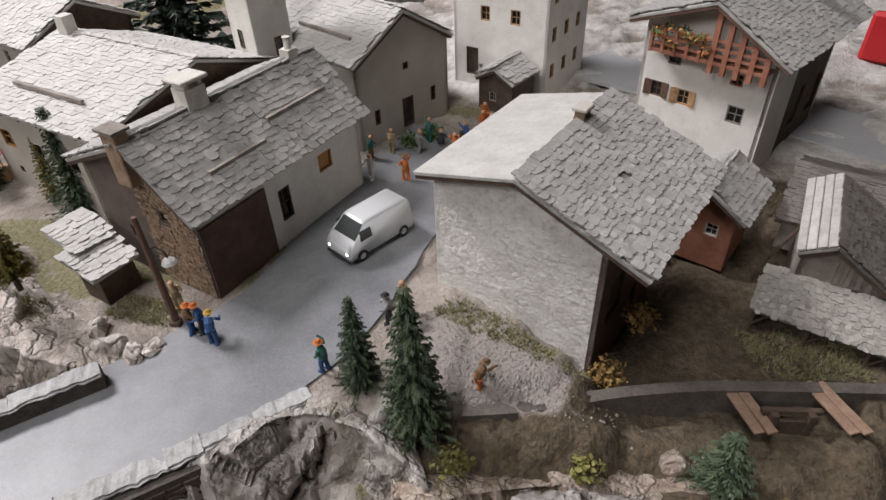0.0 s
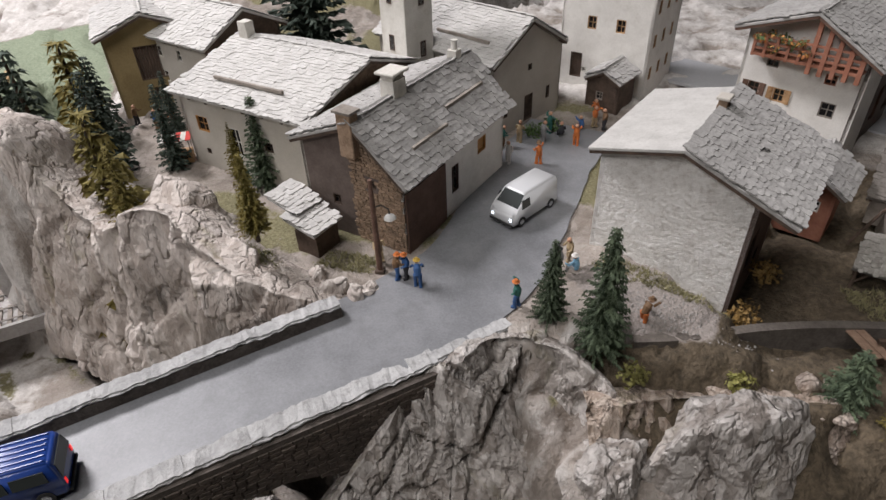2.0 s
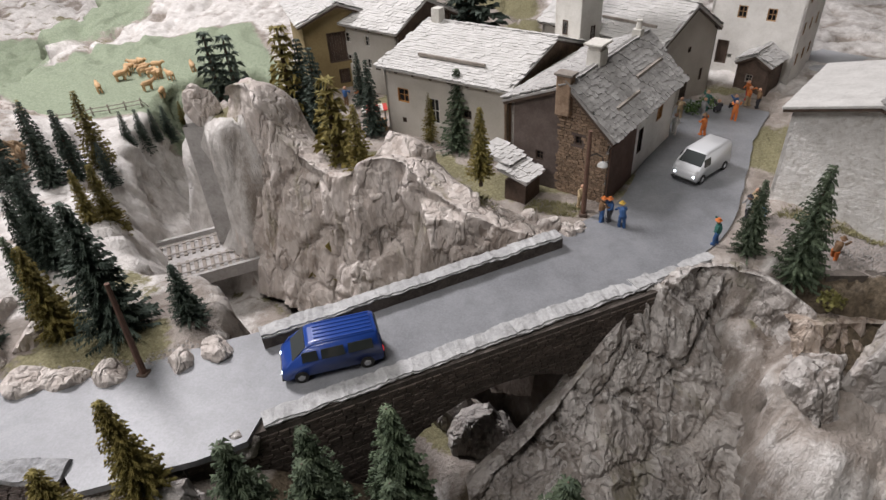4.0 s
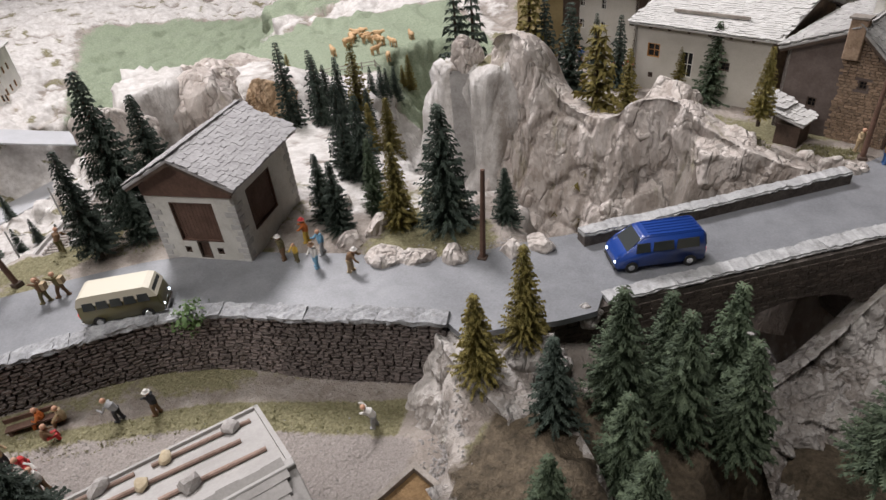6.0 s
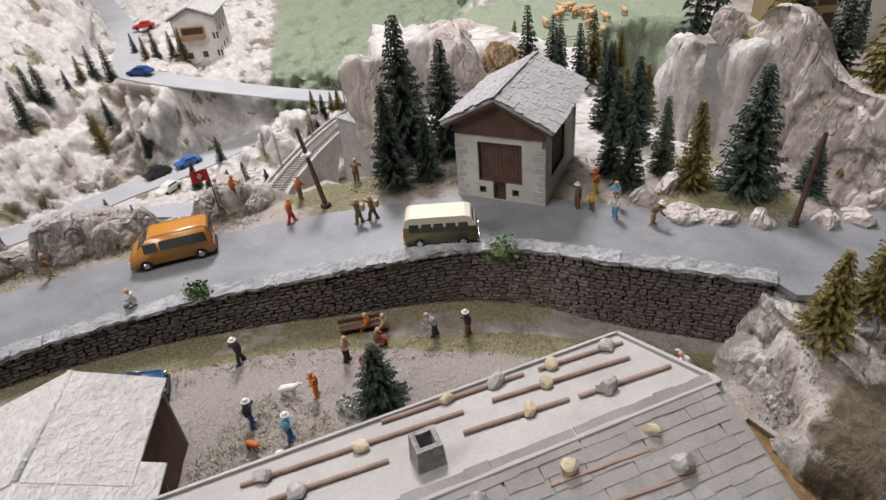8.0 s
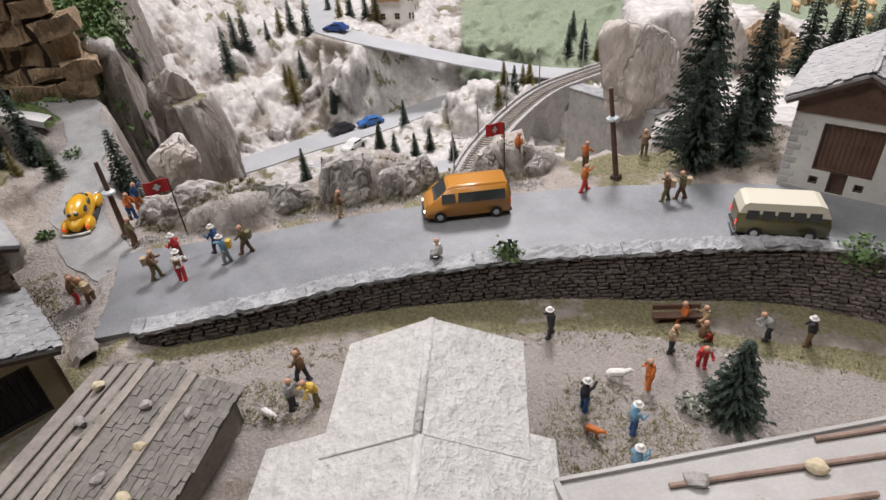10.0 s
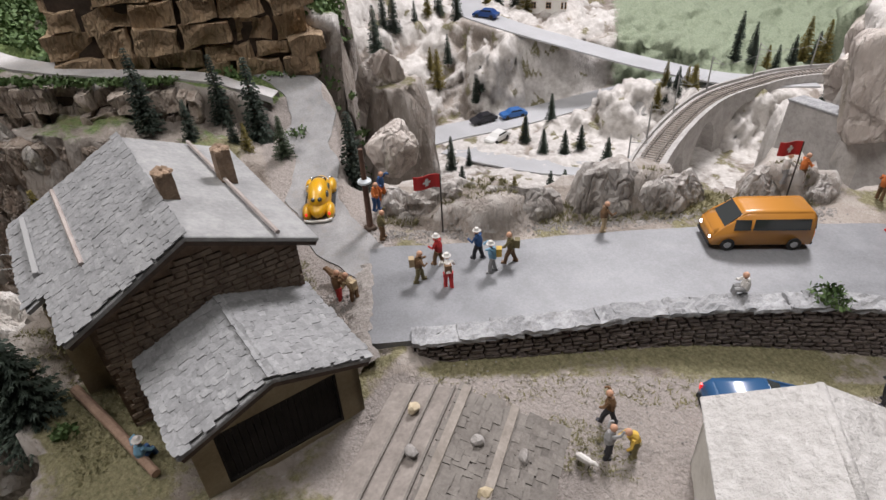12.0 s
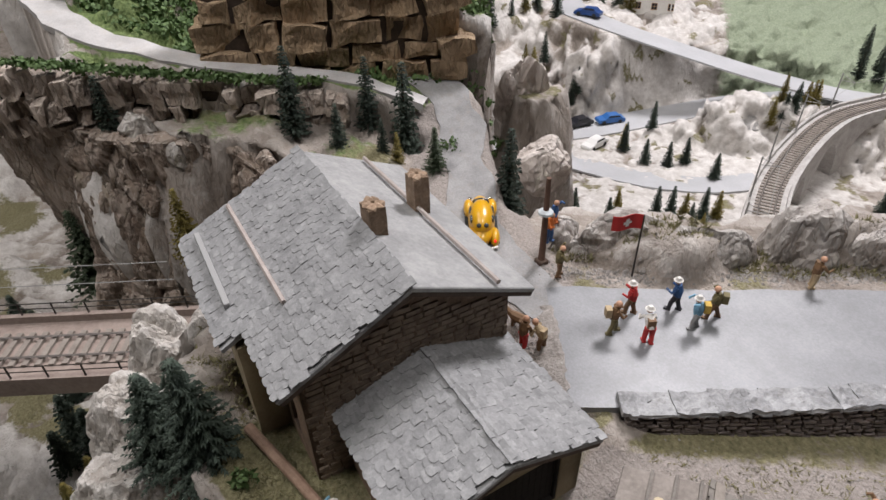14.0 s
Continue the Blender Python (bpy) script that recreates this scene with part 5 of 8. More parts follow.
for yy, zz in ((6.1, 5.4), (6.1, 9.6)):
    window(tower, at(6.98, yy + 0.35, zz, -90), 0.6, 1.3, DARK_WOOD, bars=False, depth=0.02)
for xx, zz in ((8.5, 6.0), (8.5, 9.8)):
    window(tower, at(xx + 0.6, 8.02, zz, 180), 0.6, 1.3, DARK_WOOD, bars=False, depth=0.02)

# tall white house
h5 = house("tall_white_house", "tall whitewashed house with small shuttered windows", 9.1, 55.6, 60, 8.5, 9.0, 0.6, 15, 14.2, 14.0, -1.2,
           {"near": (PLASTER_WHITE, [(1.2, 1.6, 1.2, 2.4, "door", DARK_WOOD), (2.6, 6.4, 0.9, 1.2, "win", FRESH_WOOD), (5.4, 6.4, 0.9, 1.2, "win", FRESH_WOOD), (2.4, 2.2, 0.5, 0.5, "win", WHITE_FRAME)]), "far": (PLASTER_WHITE, []), "left": (PLASTER_WHITE, []),
            "right": (PLASTER_WHITE, [(0.8 + 2.3 * i, 2.2 + 3.0 * j, 0.8, 1.2, "win", FRESH_WOOD) for i in range(3) for j in range(3)])},
           S_GREY, seed=51, over=(0.4, 0.4))
shed = house("small_shed", "small dark timber shed with a slate roof", 5.2, 53.6, 55, 3.8, 1.9, 1.9, 3.1, 2.1, 2.1, -1.2,
             {"near": (DARK_WOOD, [(1.0, 1.4, 0.7, 0.8, "win", GREY_WOOD)]), "far": (DARK_WOOD, []), "left": (DARK_WOOD, []), "right": (DARK_WOOD, [])}, S_GREY, seed=61, over=(0.3, 0.3))

# chalet with a flowered balcony
h6 = house("balcony_house", "white chalet with a red timber balcony and flowers", 18.37, 45.72, 48.65, 14, 5.76, 5.23, 10.13, 8.17, 7.1, -1.5,
           {"near": (PLASTER_WHITE, [(1.9, 6.7, 0.95, 0.95, "win", GREY_WOOD), (0.95, 4.2, 0.9, 1.1, "win", BARN_WOOD, BARN_WOOD), (3.0, 4.1, 0.9, 1.1, "win", FRESH_WOOD, FRESH_WOOD), (6.3, 6.35, 0.85, 0.8, "win", RED_WOOD), (6.6, 3.85, 1.1, 1.2, "win", GREY_WOOD)]),
            "far": (PLASTER_WHITE, []), "left": (PLASTER_WHITE, []), "right": (DARK_WOOD, [(5.4, 2.2, 1.6, 2.8, "board", BARN_WOOD), (8.6, 2.2, 1.6, 2.8, "board", DARK_WOOD)])},
           S_BIG, (0.46, 0.52), seed=71, over=(0.72, 1.6), over_r=1.27, rafters=BARN_WOOD)
bm = bmesh.new(); box(bm, 0, -0.08, 0, 3.8, 0.0, 8.2); part("plaster_return", bm, PLASTER_WHITE, h6, "whitewashed end of the side wall", at(1.6, -3.96, -1.5))
chimney(h6, 9.5, -2.4, 7.6, 10.6, 1.0, 0.9, STUCCO, GREY_WOOD)

# hut by the road
hut = house("barn_hut", "stone and timber hay barn with a pale slate roof", -52.95, 5.3, 97.5, 9.4, 3.95, 4.05, 7.2, 5.15, 5.15, -1.4,
            {"near": (PLASTER, [(1.65, 2.2, 3.2, 3.0, "board", BARN_WOOD), (2.7, 0.85, 0.95, 1.35, "door", BARN_WOOD), (1.65, 1.25, 0.5, 0.5, "win", DARK_WOOD), (4.1, 1.25, 0.5, 0.5, "win", DARK_WOOD)]),
             "far": (PLASTER, []), "left": (PLASTER, []), "right": (PLASTER, [(1.5, 2.3, 3.4, 3.1, "board", BARN_WOOD)])},
            S_HUT, (0.48, 0.5), limit=150, seed=81, tilt=3, jitter=0.7, over=(0.75, 0.7))

bm = bmesh.new(); prism(bm, [(-3.2, 4.3), (3.3, 4.3), (3.3, 5.15), (0, 6.85), (-3.2, 5.2)], 0, 0.1)
part("gable_boarding", bm, BARN_WOOD, hut, "dark brown gable boarding", at(0.58, 0, 0) @ Matrix(((0, 0, 1, 0), (-1, 0, 0, 0), (0, 1, 0, 0), (0, 0, 0, 1))))
QUOIN = surface("quoin_stone", (0.42, 0.405, 0.385), (0.58, 0.565, 0.54), 700, 120, 0.85, 0.5, (0.34, 0.32, 0.3), 0.3, vary=0.08)
for cx, cy, sx, sy in ((0.7, 3.2, 1, -1), (0.7, -3.3, 1, 1), (8.7, -3.3, -1, 1)):
    for k in range(10 if sx > 0 else 12):
        a_, b_ = (0.8, 0.5) if k % 2 else (0.5, 0.8)
        bm = bmesh.new(); box(bm, -0.035, -0.035, 0.02, a_ * (1 + 0.15 * math.sin(5.0 * k)), b_ * (1 + 0.15 * math.cos(7.0 * k)), 0.44); bevelled(bm, 0.04)
        for v in bm.verts:
            v.co = Vector((v.co.x * sx, v.co.y * sy, v.co.z + 0.02 * noise.noise(v.co * 3)))
        bmesh.ops.recalc_face_normals(bm, faces=list(bm.faces))
        part("quoin", bm, QUOIN, hut, m=at(cx, cy, -0.9 + 0.46 * k))

# slate house at the road's end, with a lower wing
h14 = house("slate_house", "rubble stone house with a wide blue-grey slate roof", -78.9, -36.1, 178, 11.8, 5.2, 5.3, 6.8, 4.1, 4.5, -2.2,
            {"near": (BROWN_STONE, []), "far": (BROWN_STONE, []), "left": (BROWN_STONE, [(8.0, 1.4, 1.2, 2.2, "door", DARK_WOOD)]), "right": (BROWN_STONE, [(3, 3, 0.7, 0.8, "win", DARK_WOOD)])},
            S_BLUE, (0.42, 0.44), limit=300, seed=91, tilt=3.5, jitter=0.7, over=(0.9, 0.55), far_over=0.5, plain_right=SMOOTH_LIT_SLATE)
# near-black boards fill the front: the stable's inner shade as a colour
wing = house("lean_house", "low stable wing with a blue-grey slate roof, its open front boarded near-black for shade", -73.5, -35.7, 178.5, 6.2, 3.85, 3.95, 3.2, 1.75, 1.8, -2.2,
             {"near": (TAN_WALL, [(0.9, 0.8, 5.0, 2.85, "board", DARK_GAP)]), "far": (BROWN_STONE, []), "left": (BROWN_STONE, []), "right": (TAN_WALL, [])},
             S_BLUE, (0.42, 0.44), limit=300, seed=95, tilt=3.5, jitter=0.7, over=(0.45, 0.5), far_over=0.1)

# roof weighted with stones
h11 = house("board_roof_house", "house with a pale board roof weighted by battens and stones", -35.9, -9.0, 233.2, 21.5, 6.2, 6.2, 3.3, 0.7, 0.7, -5.4,
            {"near": (GREY_WOOD, []), "far": (GREY_WOOD, []), "left": (GREY_WOOD, []), "right": (GREY_WOOD, [])}, S_ROW, (0.8, 0.78), limit=300, seed=101, plain_right=BOARD_ROOF, over=(0.5, 0.4), tilt=3, jitter=0.35)

# pale stone roof in the yard
h12 = house("pale_roof_house", "yard house with a pale stone slab roof", -61.4, -20.5, -50, 6.0, 3.9, 3.75, 2.6, 1.2, 1.1, -5,
            {"near": (PLASTER, []), "far": (PLASTER, []), "left": (BARN_WOOD, []), "right": (PLASTER, [])}, S_LIT, (0.52, 0.58), seed=111, over=(0.3, 0.3), plain_left=BUMPY_SLAB, plain_right=BUMPY_SLAB)
# plank roof shed
h12b = house("pale_roof_wing", "lower wing with a pale stone slab roof", -58.3, -24.1, -50, 10.5, 4.8, 6.4, 2.55, 0.82, -0.01, -5,
             {"near": (PLASTER, []), "far": (PLASTER, []), "left": (BARN_WOOD, []), "right": (PLASTER, [])}, S_LIT, (0.52, 0.58), seed=115, over=(0.3, 0.3), plain_left=BUMPY_SLAB, plain_right=BUMPY_SLAB)
for h_, ln_, z_ in ((h12, 6.0, 2.58), (h12b, 10.5, 2.53)):
    bm = bmesh.new(); tube(bm, [(0.02, 0, z_ - 0.12), (ln_ - 0.02, 0, z_ - 0.12)], [0.2, 0.2], 10); part("ridge_mortar", bm, BUMPY_SLAB, h_, smooth=True)
h13 = house("plank_roof_shed", "shed with a grey plank and shingle roof", -70.4, -29.4, -57, 12, 4.2, 3.0, 0.9, -0.2, 0.3, -4,
            {"near": (GREY_WOOD, []), "far": (GREY_WOOD, []), "left": (GREY_WOOD, []), "right": (GREY_WOOD, [])}, S_WOOD, (0.46, 0.5), limit=200, seed=121, over=(0.3, 0.3), plain_right=PLANK_ROOF)
# far houses of the village
h8 = house("ochre_house", "ochre house with a dark timber gable and pale roof", -36.5, 53.5, 120, 12, 4.6, 4.6, 8.4, 6.6, 6.6, -1.2,
           {"near": (YELLOW_WALL, [(2.4, 3.4, 4.0, 3.2, "board", DARK_WOOD), (3.2, 1.0, 1.2, 1.6, "door", DARK_WOOD)]), "far": (YELLOW_WALL, []), "left": (YELLOW_WALL, []), "right": (YELLOW_WALL, [])}, S_LIT, seed=131)
h9 = house("grey_house", "grey plastered house with a pale slate roof", -27, 54, 150, 14, 5, 5, 8.6, 6.2, 6.2, -1.2,
           {"near": (DARK_WOOD, [(4, 5.4, 0.9, 0.9, "win", WHITE_FRAME)]), "far": (STUCCO, []), "left": (STUCCO, [(2 + 3 * i, 3 + 2.4 * j, 0.8, 1.1, "win", WHITE_FRAME) for i in range(3) for j in range(2)]), "right": (STUCCO, [])}, S_LIT, seed=141)
# shingle barns beside the brook
h7 = house("shingle_barn", "grey weathered barn with a pale plank slope and shingles", 22.2, 32.2, 64.5, 7.6, 1.7, 5.6, 2.2, 1.3, -1.6, -4.2,
           {"near": (GREY_WOOD, [(0.8, 1.2, 1.6, 2.6, "board", DARK_WOOD)]), "far": (GREY_WOOD, []), "left": (GREY_WOOD, []), "right": (GREY_WOOD, [])}, S_LEAN, (0.42, 0.5), seed=151, over=(0.35, 0.5), plain_left=PALE_PLANK)
for k in range(4):
    bm = bmesh.new(); box(bm, -0.1, -0.2, 0, 7.7, 0.24, 0.1); bevelled(bm, 0.04)
    part("roof_plank", bm, PALE_PLANK, h7, m=at(0, 0.24 + 0.42 * k, 2.2 - 0.127 - 0.222 * k + 0.12 + 0.03 * (k % 2), 0, -28))
for k in range(7):
    bm = bmesh.new(); box(bm, -0.06, -0.12, 0, 0.06, 0.12, 2.0 - 0.22 * k); part("gable_board", bm, GREY_WOOD, h7, m=at(0.42, -0.5 - 0.5 * k, -0.3))
lean = thing("shingle_lean_to", at(18.95, 32.25, -2.1, -32), "open lean-to with a ragged grey shingle roof on posts", "shed")
bm = bmesh.new(); box(bm, 0, 0, -0.16, 9.0, 2.6, 0.0); bevelled(bm, 0.03)
lean_roof = part("roof", bm, SHINGLE, lean, m=at(0, 0, 0, 0, 36))
cover_slope(lean_roof, 9.0, 2.6, S_TINY, 0.3, 0.36, limit=200, seed=171, gaps=((2.6, 0.2, 3.2, 0.5), (4.6, 0.3, 5.3, 0.6), (0.6, 0.0, 1.2, 0.3)), tilt=5, jitter=1.6)
for px_, py_ in ((0.3, 0.3), (3.0, 0.3), (5.8, 0.3), (8.6, 0.3), (0.3, 2.0), (8.6, 2.0)):
    bm = bmesh.new(); tube(bm, [(px_, py_ - 0.2, -1.9), (px_, py_, -0.1 + 0.6 * py_)], [0.11, 0.1], 6); part("post", bm, DARK_WOOD, lean)
for px_ in (0.3, 3.0, 5.8):
    bm = bmesh.new(); tube(bm, [(px_, 0.25, -1.1), (px_ + 0.8, 0.3, -0.1)], [0.08, 0.08], 6); part("brace", bm, DARK_WOOD, lean)
bm = bmesh.new(); tube(bm, [(0.1, 0.3, -0.1), (8.9, 0.3, -0.1)], [0.1, 0.1], 6); part("eave_beam", bm, DARK_WOOD, lean)
bm = bmesh.new(); box(bm, 0.2, 2.0, -1.9, 8.8, 2.15, 1.1); part("back_wall", bm, DARK_WOOD, lean)
lane = house("low_shingle_roof", "long low shed with a grey shingle roof", 24.6, 42.6, -32, 16, 2.6, 4.2, 0.9, 0.2, -0.8, -3,
             {"near": (GREY_WOOD, []), "far": (GREY_WOOD, []), "left": (GREY_WOOD, []), "right": (GREY_WOOD, [])}, S_LEAN, (0.42, 0.5), seed=181, over=(0.4, 0.4))
h7b = house("red_shed", "small red timber shed with a slate roof", 17.3, 37.6, 55, 5.0, 2.2, 2.6, 2.3, 1.1, 0.6, -3.4,
            {"near": (RED_WOOD, [(1.8, 2.2, 0.8, 0.9, "win", WHITE_FRAME)]), "far": (RED_WOOD, []), "left": (RED_WOOD, []), "right": (RED_WOOD, [])}, S_GREY, seed=161)

# ---- spruces ----
def spruce(name, needles, label, tall=7.0, wide=1.6, seed=1, fine=1.0):
    rnd = random.Random(seed)
    base = thing(name, at(0, 0, -500), label, "tree")
    bm = bmesh.new()
    tube(bm, [(0, 0, -0.8), (0.03, 0, tall * 0.4), (0, 0, tall * 0.97)], [tall * 0.028, tall * 0.02, tall * 0.004], 7)
    part("trunk", bm, BARK, base)
    bm = bmesh.new()
    z = tall * 0.06
    while z < tall * 0.985:
        f = 1 - z / tall
        reach = wide * (f ** 0.85) * rnd.uniform(0.8, 1.12) + 0.12
        n = int(6 + 7 * f)
        turn = rnd.uniform(0, 6.28)
        for k in range(n):
            w = turn + 6.2832 * k / n + rnd.uniform(-0.25, 0.25)
            r = reach * rnd.uniform(0.7, 1.12)
            d = Vector((math.cos(w), math.sin(w), 0))
            s = Vector((-d.y, d.x, 0))
            rise = rnd.uniform(-0.45, -0.1)
            prev = Vector((0, 0, z))
            m = max(2, int(r / (0.28 * fine)))
            for j in range(1, m + 1):
                e = j / m
                p = d * (r * e) + Vector((0, 0, z + rise * r * e + 0.22 * r * e * e))
                ww = 0.26 * (0.45 + 0.55 * fine) * (1 - 0.55 * e) * (0.6 + 0.5 * wide / 1.6)
                for side in (-1, 1):
                    q = prev.lerp(p, 0.4) + s * side * ww * rnd.uniform(0.8, 1.4) + d * 0.14 + Vector((0, 0, rnd.uniform(-0.18, 0.02)))
                    bm.faces.new((bm.verts.new(prev), bm.verts.new(p), bm.verts.new(q)))
                q = p + d * 0.1 + Vector((0, 0, -0.17 * rnd.uniform(0.6, 1.4)))
                bm.faces.new((bm.verts.new(prev), bm.verts.new(p + s * 0.08), bm.verts.new(q)))
                prev = p
        z += tall * 0.034 * (0.35 + 0.65 * fine) * rnd.uniform(0.85, 1.15)
    part("crown", bm, needles, base)
    return base


KINDS = [spruce("spruce", NEEDLE_DARK, "dark blue-green model spruce standing on the rocky ground", 7, 1.55, 1), spruce("spruce", NEEDLE_GREEN, "green model spruce standing on the rocky ground", 7, 1.75, 2),
         spruce("spruce", NEEDLE_GOLD, "yellow-green model spruce standing on the rocky ground", 7, 1.45, 3), spruce("spruce", NEEDLE_DARK, "slender dark model spruce standing on the rocky ground", 7, 1.25, 4)]

NEAR_KINDS = [spruce("spruce", mat_, lab_, 7, wide_, seed_, 0.5) for mat_, lab_, wide_, seed_ in ((NEEDLE_DARK, "dark blue-green model spruce with dense fine needles", 1.5, 5), (NEEDLE_GREEN, "green model spruce with dense fine needles", 1.6, 6), (NEEDLE_GOLD, "yellow-green model spruce with dense fine needles", 1.35, 7), (NEEDLE_DARK, "slender dark model spruce with dense fine needles", 1.2, 8))]


def plant(kind, x, y, top, base=None, lean=(0, 0), fat=1.0):
    z = height(x, y) - 0.1 if base is None else base - 0.1
    s = max(top - z, 2.5) / 7.0
    rnd = random.Random(int(x * 100 + y * 7))
    m = pose(x * CM, y * CM, z * CM, lean[0], lean[1], rnd.uniform(0, 360)) @ Matrix.Diagonal((s * fat, s * fat, s, 1))
    near = (-68 < x < 20 and y < 30) or (-90 < x < -80 and y < -40)
    return copy_thing((NEAR_KINDS if near else KINDS)[kind], m)


for row in ((1, 1.8, 23.6, 6.8, -1.4, 0.9), (1, -0.8, 25.2, 4.8, -0.6, 0.9), (3, -61.4, 4.5, 7.6, -0.4, 1.1), (0, -59.8, 7, 4.6, -0.6, 1.1),
            (0, -38.2, 13.2, 8.5, -0.4, 1.2), (0, -34.5, 14.8, 3.6, -0.8, 1.2), (2, -41.5, 12.5, 6.0, -0.4, 1.1), (1, -44.0, 14, 5.5, -0.6, 0.8),
            (2, -32.3, 1.3, 4.0, -1.8, 1.3), (2, -30.4, 3.6, 5.6, -0.6, 1.1), (1, -25.6, 3.5, 4.1, -4.5, 1.1), (0, -28.2, 0.0, 3.4, -3.6, 1.1)):
    plant(*row[:4], base=row[4], fat=row[5])
for row in ((1, -22.5, 3.8, 3.0, -5.4, 1.1), (1, -20.1, 7.6, 2.2, -6.4, 1.1), (1, -23.4, 5.8, 2.5, -5.2, 1.1), (1, -19.3, 4.6, 1.2, -7, 1.1), (1, -12, 6.0, 0.7, -7.5, 1.4), (1, -23.6, -3.8, 1.8, -4.8, 1.2),
            (2, -18.5, 28.8, 7.6, 2.2, 1.0), (1, 14.8, 22.4, 0.4, -6.5, 1.5), (2, 16.4, 20.4, -1.0, -6.5, 1.5), (0, -51.4, -11.4, 0.8, -4.4, 1.5), (0, -83.4, -43.9, 3.9, -3.2, 1.25), (0, -85.6, -45.3, 1.9, -3.6, 1.5), (1, -112.0, -47.2, -3.5, -11.0, 1.3), (2, -103.4, -40.6, 0.2, -5.5, 1.0), (0, -24.6, 64, 17, -1, 1.5)):
    plant(*row[:4], base=row[4], fat=row[5])
for kind, x, y, top, low in ((3, -63.3, 32.6, 6.3, -2.5), (3, -60.1, 33.6, 4.8, -2.5), (2, -70.3, 43.6, 1.5, -3.0), (0, -63.0, 39.8, 1.6, -3.0), (2, -58.1, 38.3, 4.7, -3.0), (0, -55.8, 36.1, 0.5, -3.0), (3, -49.1, 19.4, 4.7, -2.0), (2, -50.8, 27.0, 2.6, -2.5), (3, -60.0, 45.3, -0.3, -3.6), (3, -59.9, 47.6, -1.0, -4.6), (3, -61.1, 51.5, -2.6, -6.4), (0, -61.0, 53.7, -3.1, -6.9), (2, -62.1, 58.8, -4.6, -7.8), (2, -61.6, 60.0, -3.5, -8.3),):
    plant(kind, x, y, top, min(low, height(x, y)))
for kind, x, y, top, low in ((3, -49.8, 49.0, 7.4, 2.0), (3, -47.7, 49.0, 7.1, 2.0), (2, -40.5, 46.9, 8.6, 2.5), (0, -38.9, 47.1, 6.9, 1.0), (0, -34.9, 40.4, 8.1, 0.0), (2, -31.5, 34.7, 7.8, 0.0), (3, -33.6, 48.9, 4.9, -0.5), (3, -30.4, 41.9, 6.5, -0.5), (2, -28.5, 31.8, 6.4, 0.0), (2, -24.6, 40.9, 3.9, -0.5), (1, -21.8, 39.4, 6.7, -0.5),):
    plant(kind, x, y, top, min(low, height(x, y)))
for kind, x, y, top, low in ((3, -61.8, 35.7, 4.6, -2.5), (3, -58.6, 35.5, 4.0, -2.5), (0, -50.9, 22.2, 6.1, -2.0), (0, -47.7, 19.6, 6.2, -2.0), (2, -48.9, 27.0, 3.2, -2.5), (0, -47.3, 12.3, 4.8, -1.0), (0, -45.5, 11.2, 4.9, -0.8), (0, -63.7, 9.9, 10.9, 0.0), (0, -60.4, 10.9, 9.0, 0.0),):
    plant(kind, x, y, top, min(low, height(x, y)))
for kind, x, y, top, low in ((3, -163.4, 25.1, -6.8, -14.0), (3, -162.3, 26.8, -6.5, -15.0), (2, -161.3, 34.5, -7.7, -13.6), (3, -161.0, 37.0, -6.4, -13.3), (3, -154.9, 36.9, -5.6, -13.2), (2, -153.1, 28.6, -16.0, -20.8), (3, -150.8, 31.2, -16.9, -22.7), (3, -143.2, 31.8, -19.7, -25.3), (3, -163.9, 48.9, -7.4, -11.9), (2, -158.0, 47.4, -7.3, -12.2), (3, -155.2, 48.1, -5.9, -12.2), (3, -152.5, 50.1, -6.5, -12.6), (2, -149.6, 50.6, -5.9, -13.0), (3, -127.4, 13.4, -21.0, -27.0), (3, -127.1, 16.8, -23.8, -27.2), (3, -127.5, 29.8, -22.1, -27.1), ):
    g = height(x, y)
    plant(kind, x, y, top if abs(g - low) < 2.5 else g + top - low, min(g, low) if abs(g - low) < 2.5 else g)
for kind, x, y, top, low in ((3, -105.9, 20.0, -20.0, -24.0), (2, -104.3, 20.5, -20.9, -24.0), (2, -115.0, 49.8, -18.1, -22.5), (3, -113.1, 50.0, -16.7, -21.5), (2, -112.3, 51.9, -15.5, -20.8), (2, -111.3, 52.6, -15.0, -20.2), (3, -113.1, 67.1, -11.9, -17.7), (3, -112.0, 70.7, -12.0, -17.8), (2, -106.5, 78.7, -11.6, -18.9), (2, -102.3, 76.3, -10.9, -17.2), (3, -92.2, 55.5, -7.3, -13.6), (2, -149.4, 27.5, -15.3, -21.8), (3, -142.7, 32.5, -20.7, -25.8), (3, -160.1, 20.9, -8.0, -16.7), (3, -161.7, 31.5, -9.5, -14.3), (3, -135.2, -44.0, -0.4, -5.9)):
    g = height(x, y)
    plant(kind, x, y, top if abs(g - low) < 2.5 else g + top - low, min(g, low) if abs(g - low) < 2.5 else g)
for kind, x, y, top, low in ((3, -102.2, -32.2, 8.2, 2.2), (3, -101.0, -27.3, 6.9, 1.4), (3, -98.8, -25.7, 6.9, 1.7), (3, -98.1, -27.8, 3.8, 0.8), (2, -96.8, -27.4, 3.2, 0.7), (3, -91.9, -22.0, 7.6, 0.4), (1, -95.4, -25.4, 3.6, 0.5), (0, -99.9, -30.1, 4.7, 1.1), (3, -109.3, -42.6, 6.4, 1.6)):
    g = height(x, y)
    plant(kind, x, y, top if abs(g - low) < 2.5 else g + top - low, min(g, low) if abs(g - low) < 2.5 else g)
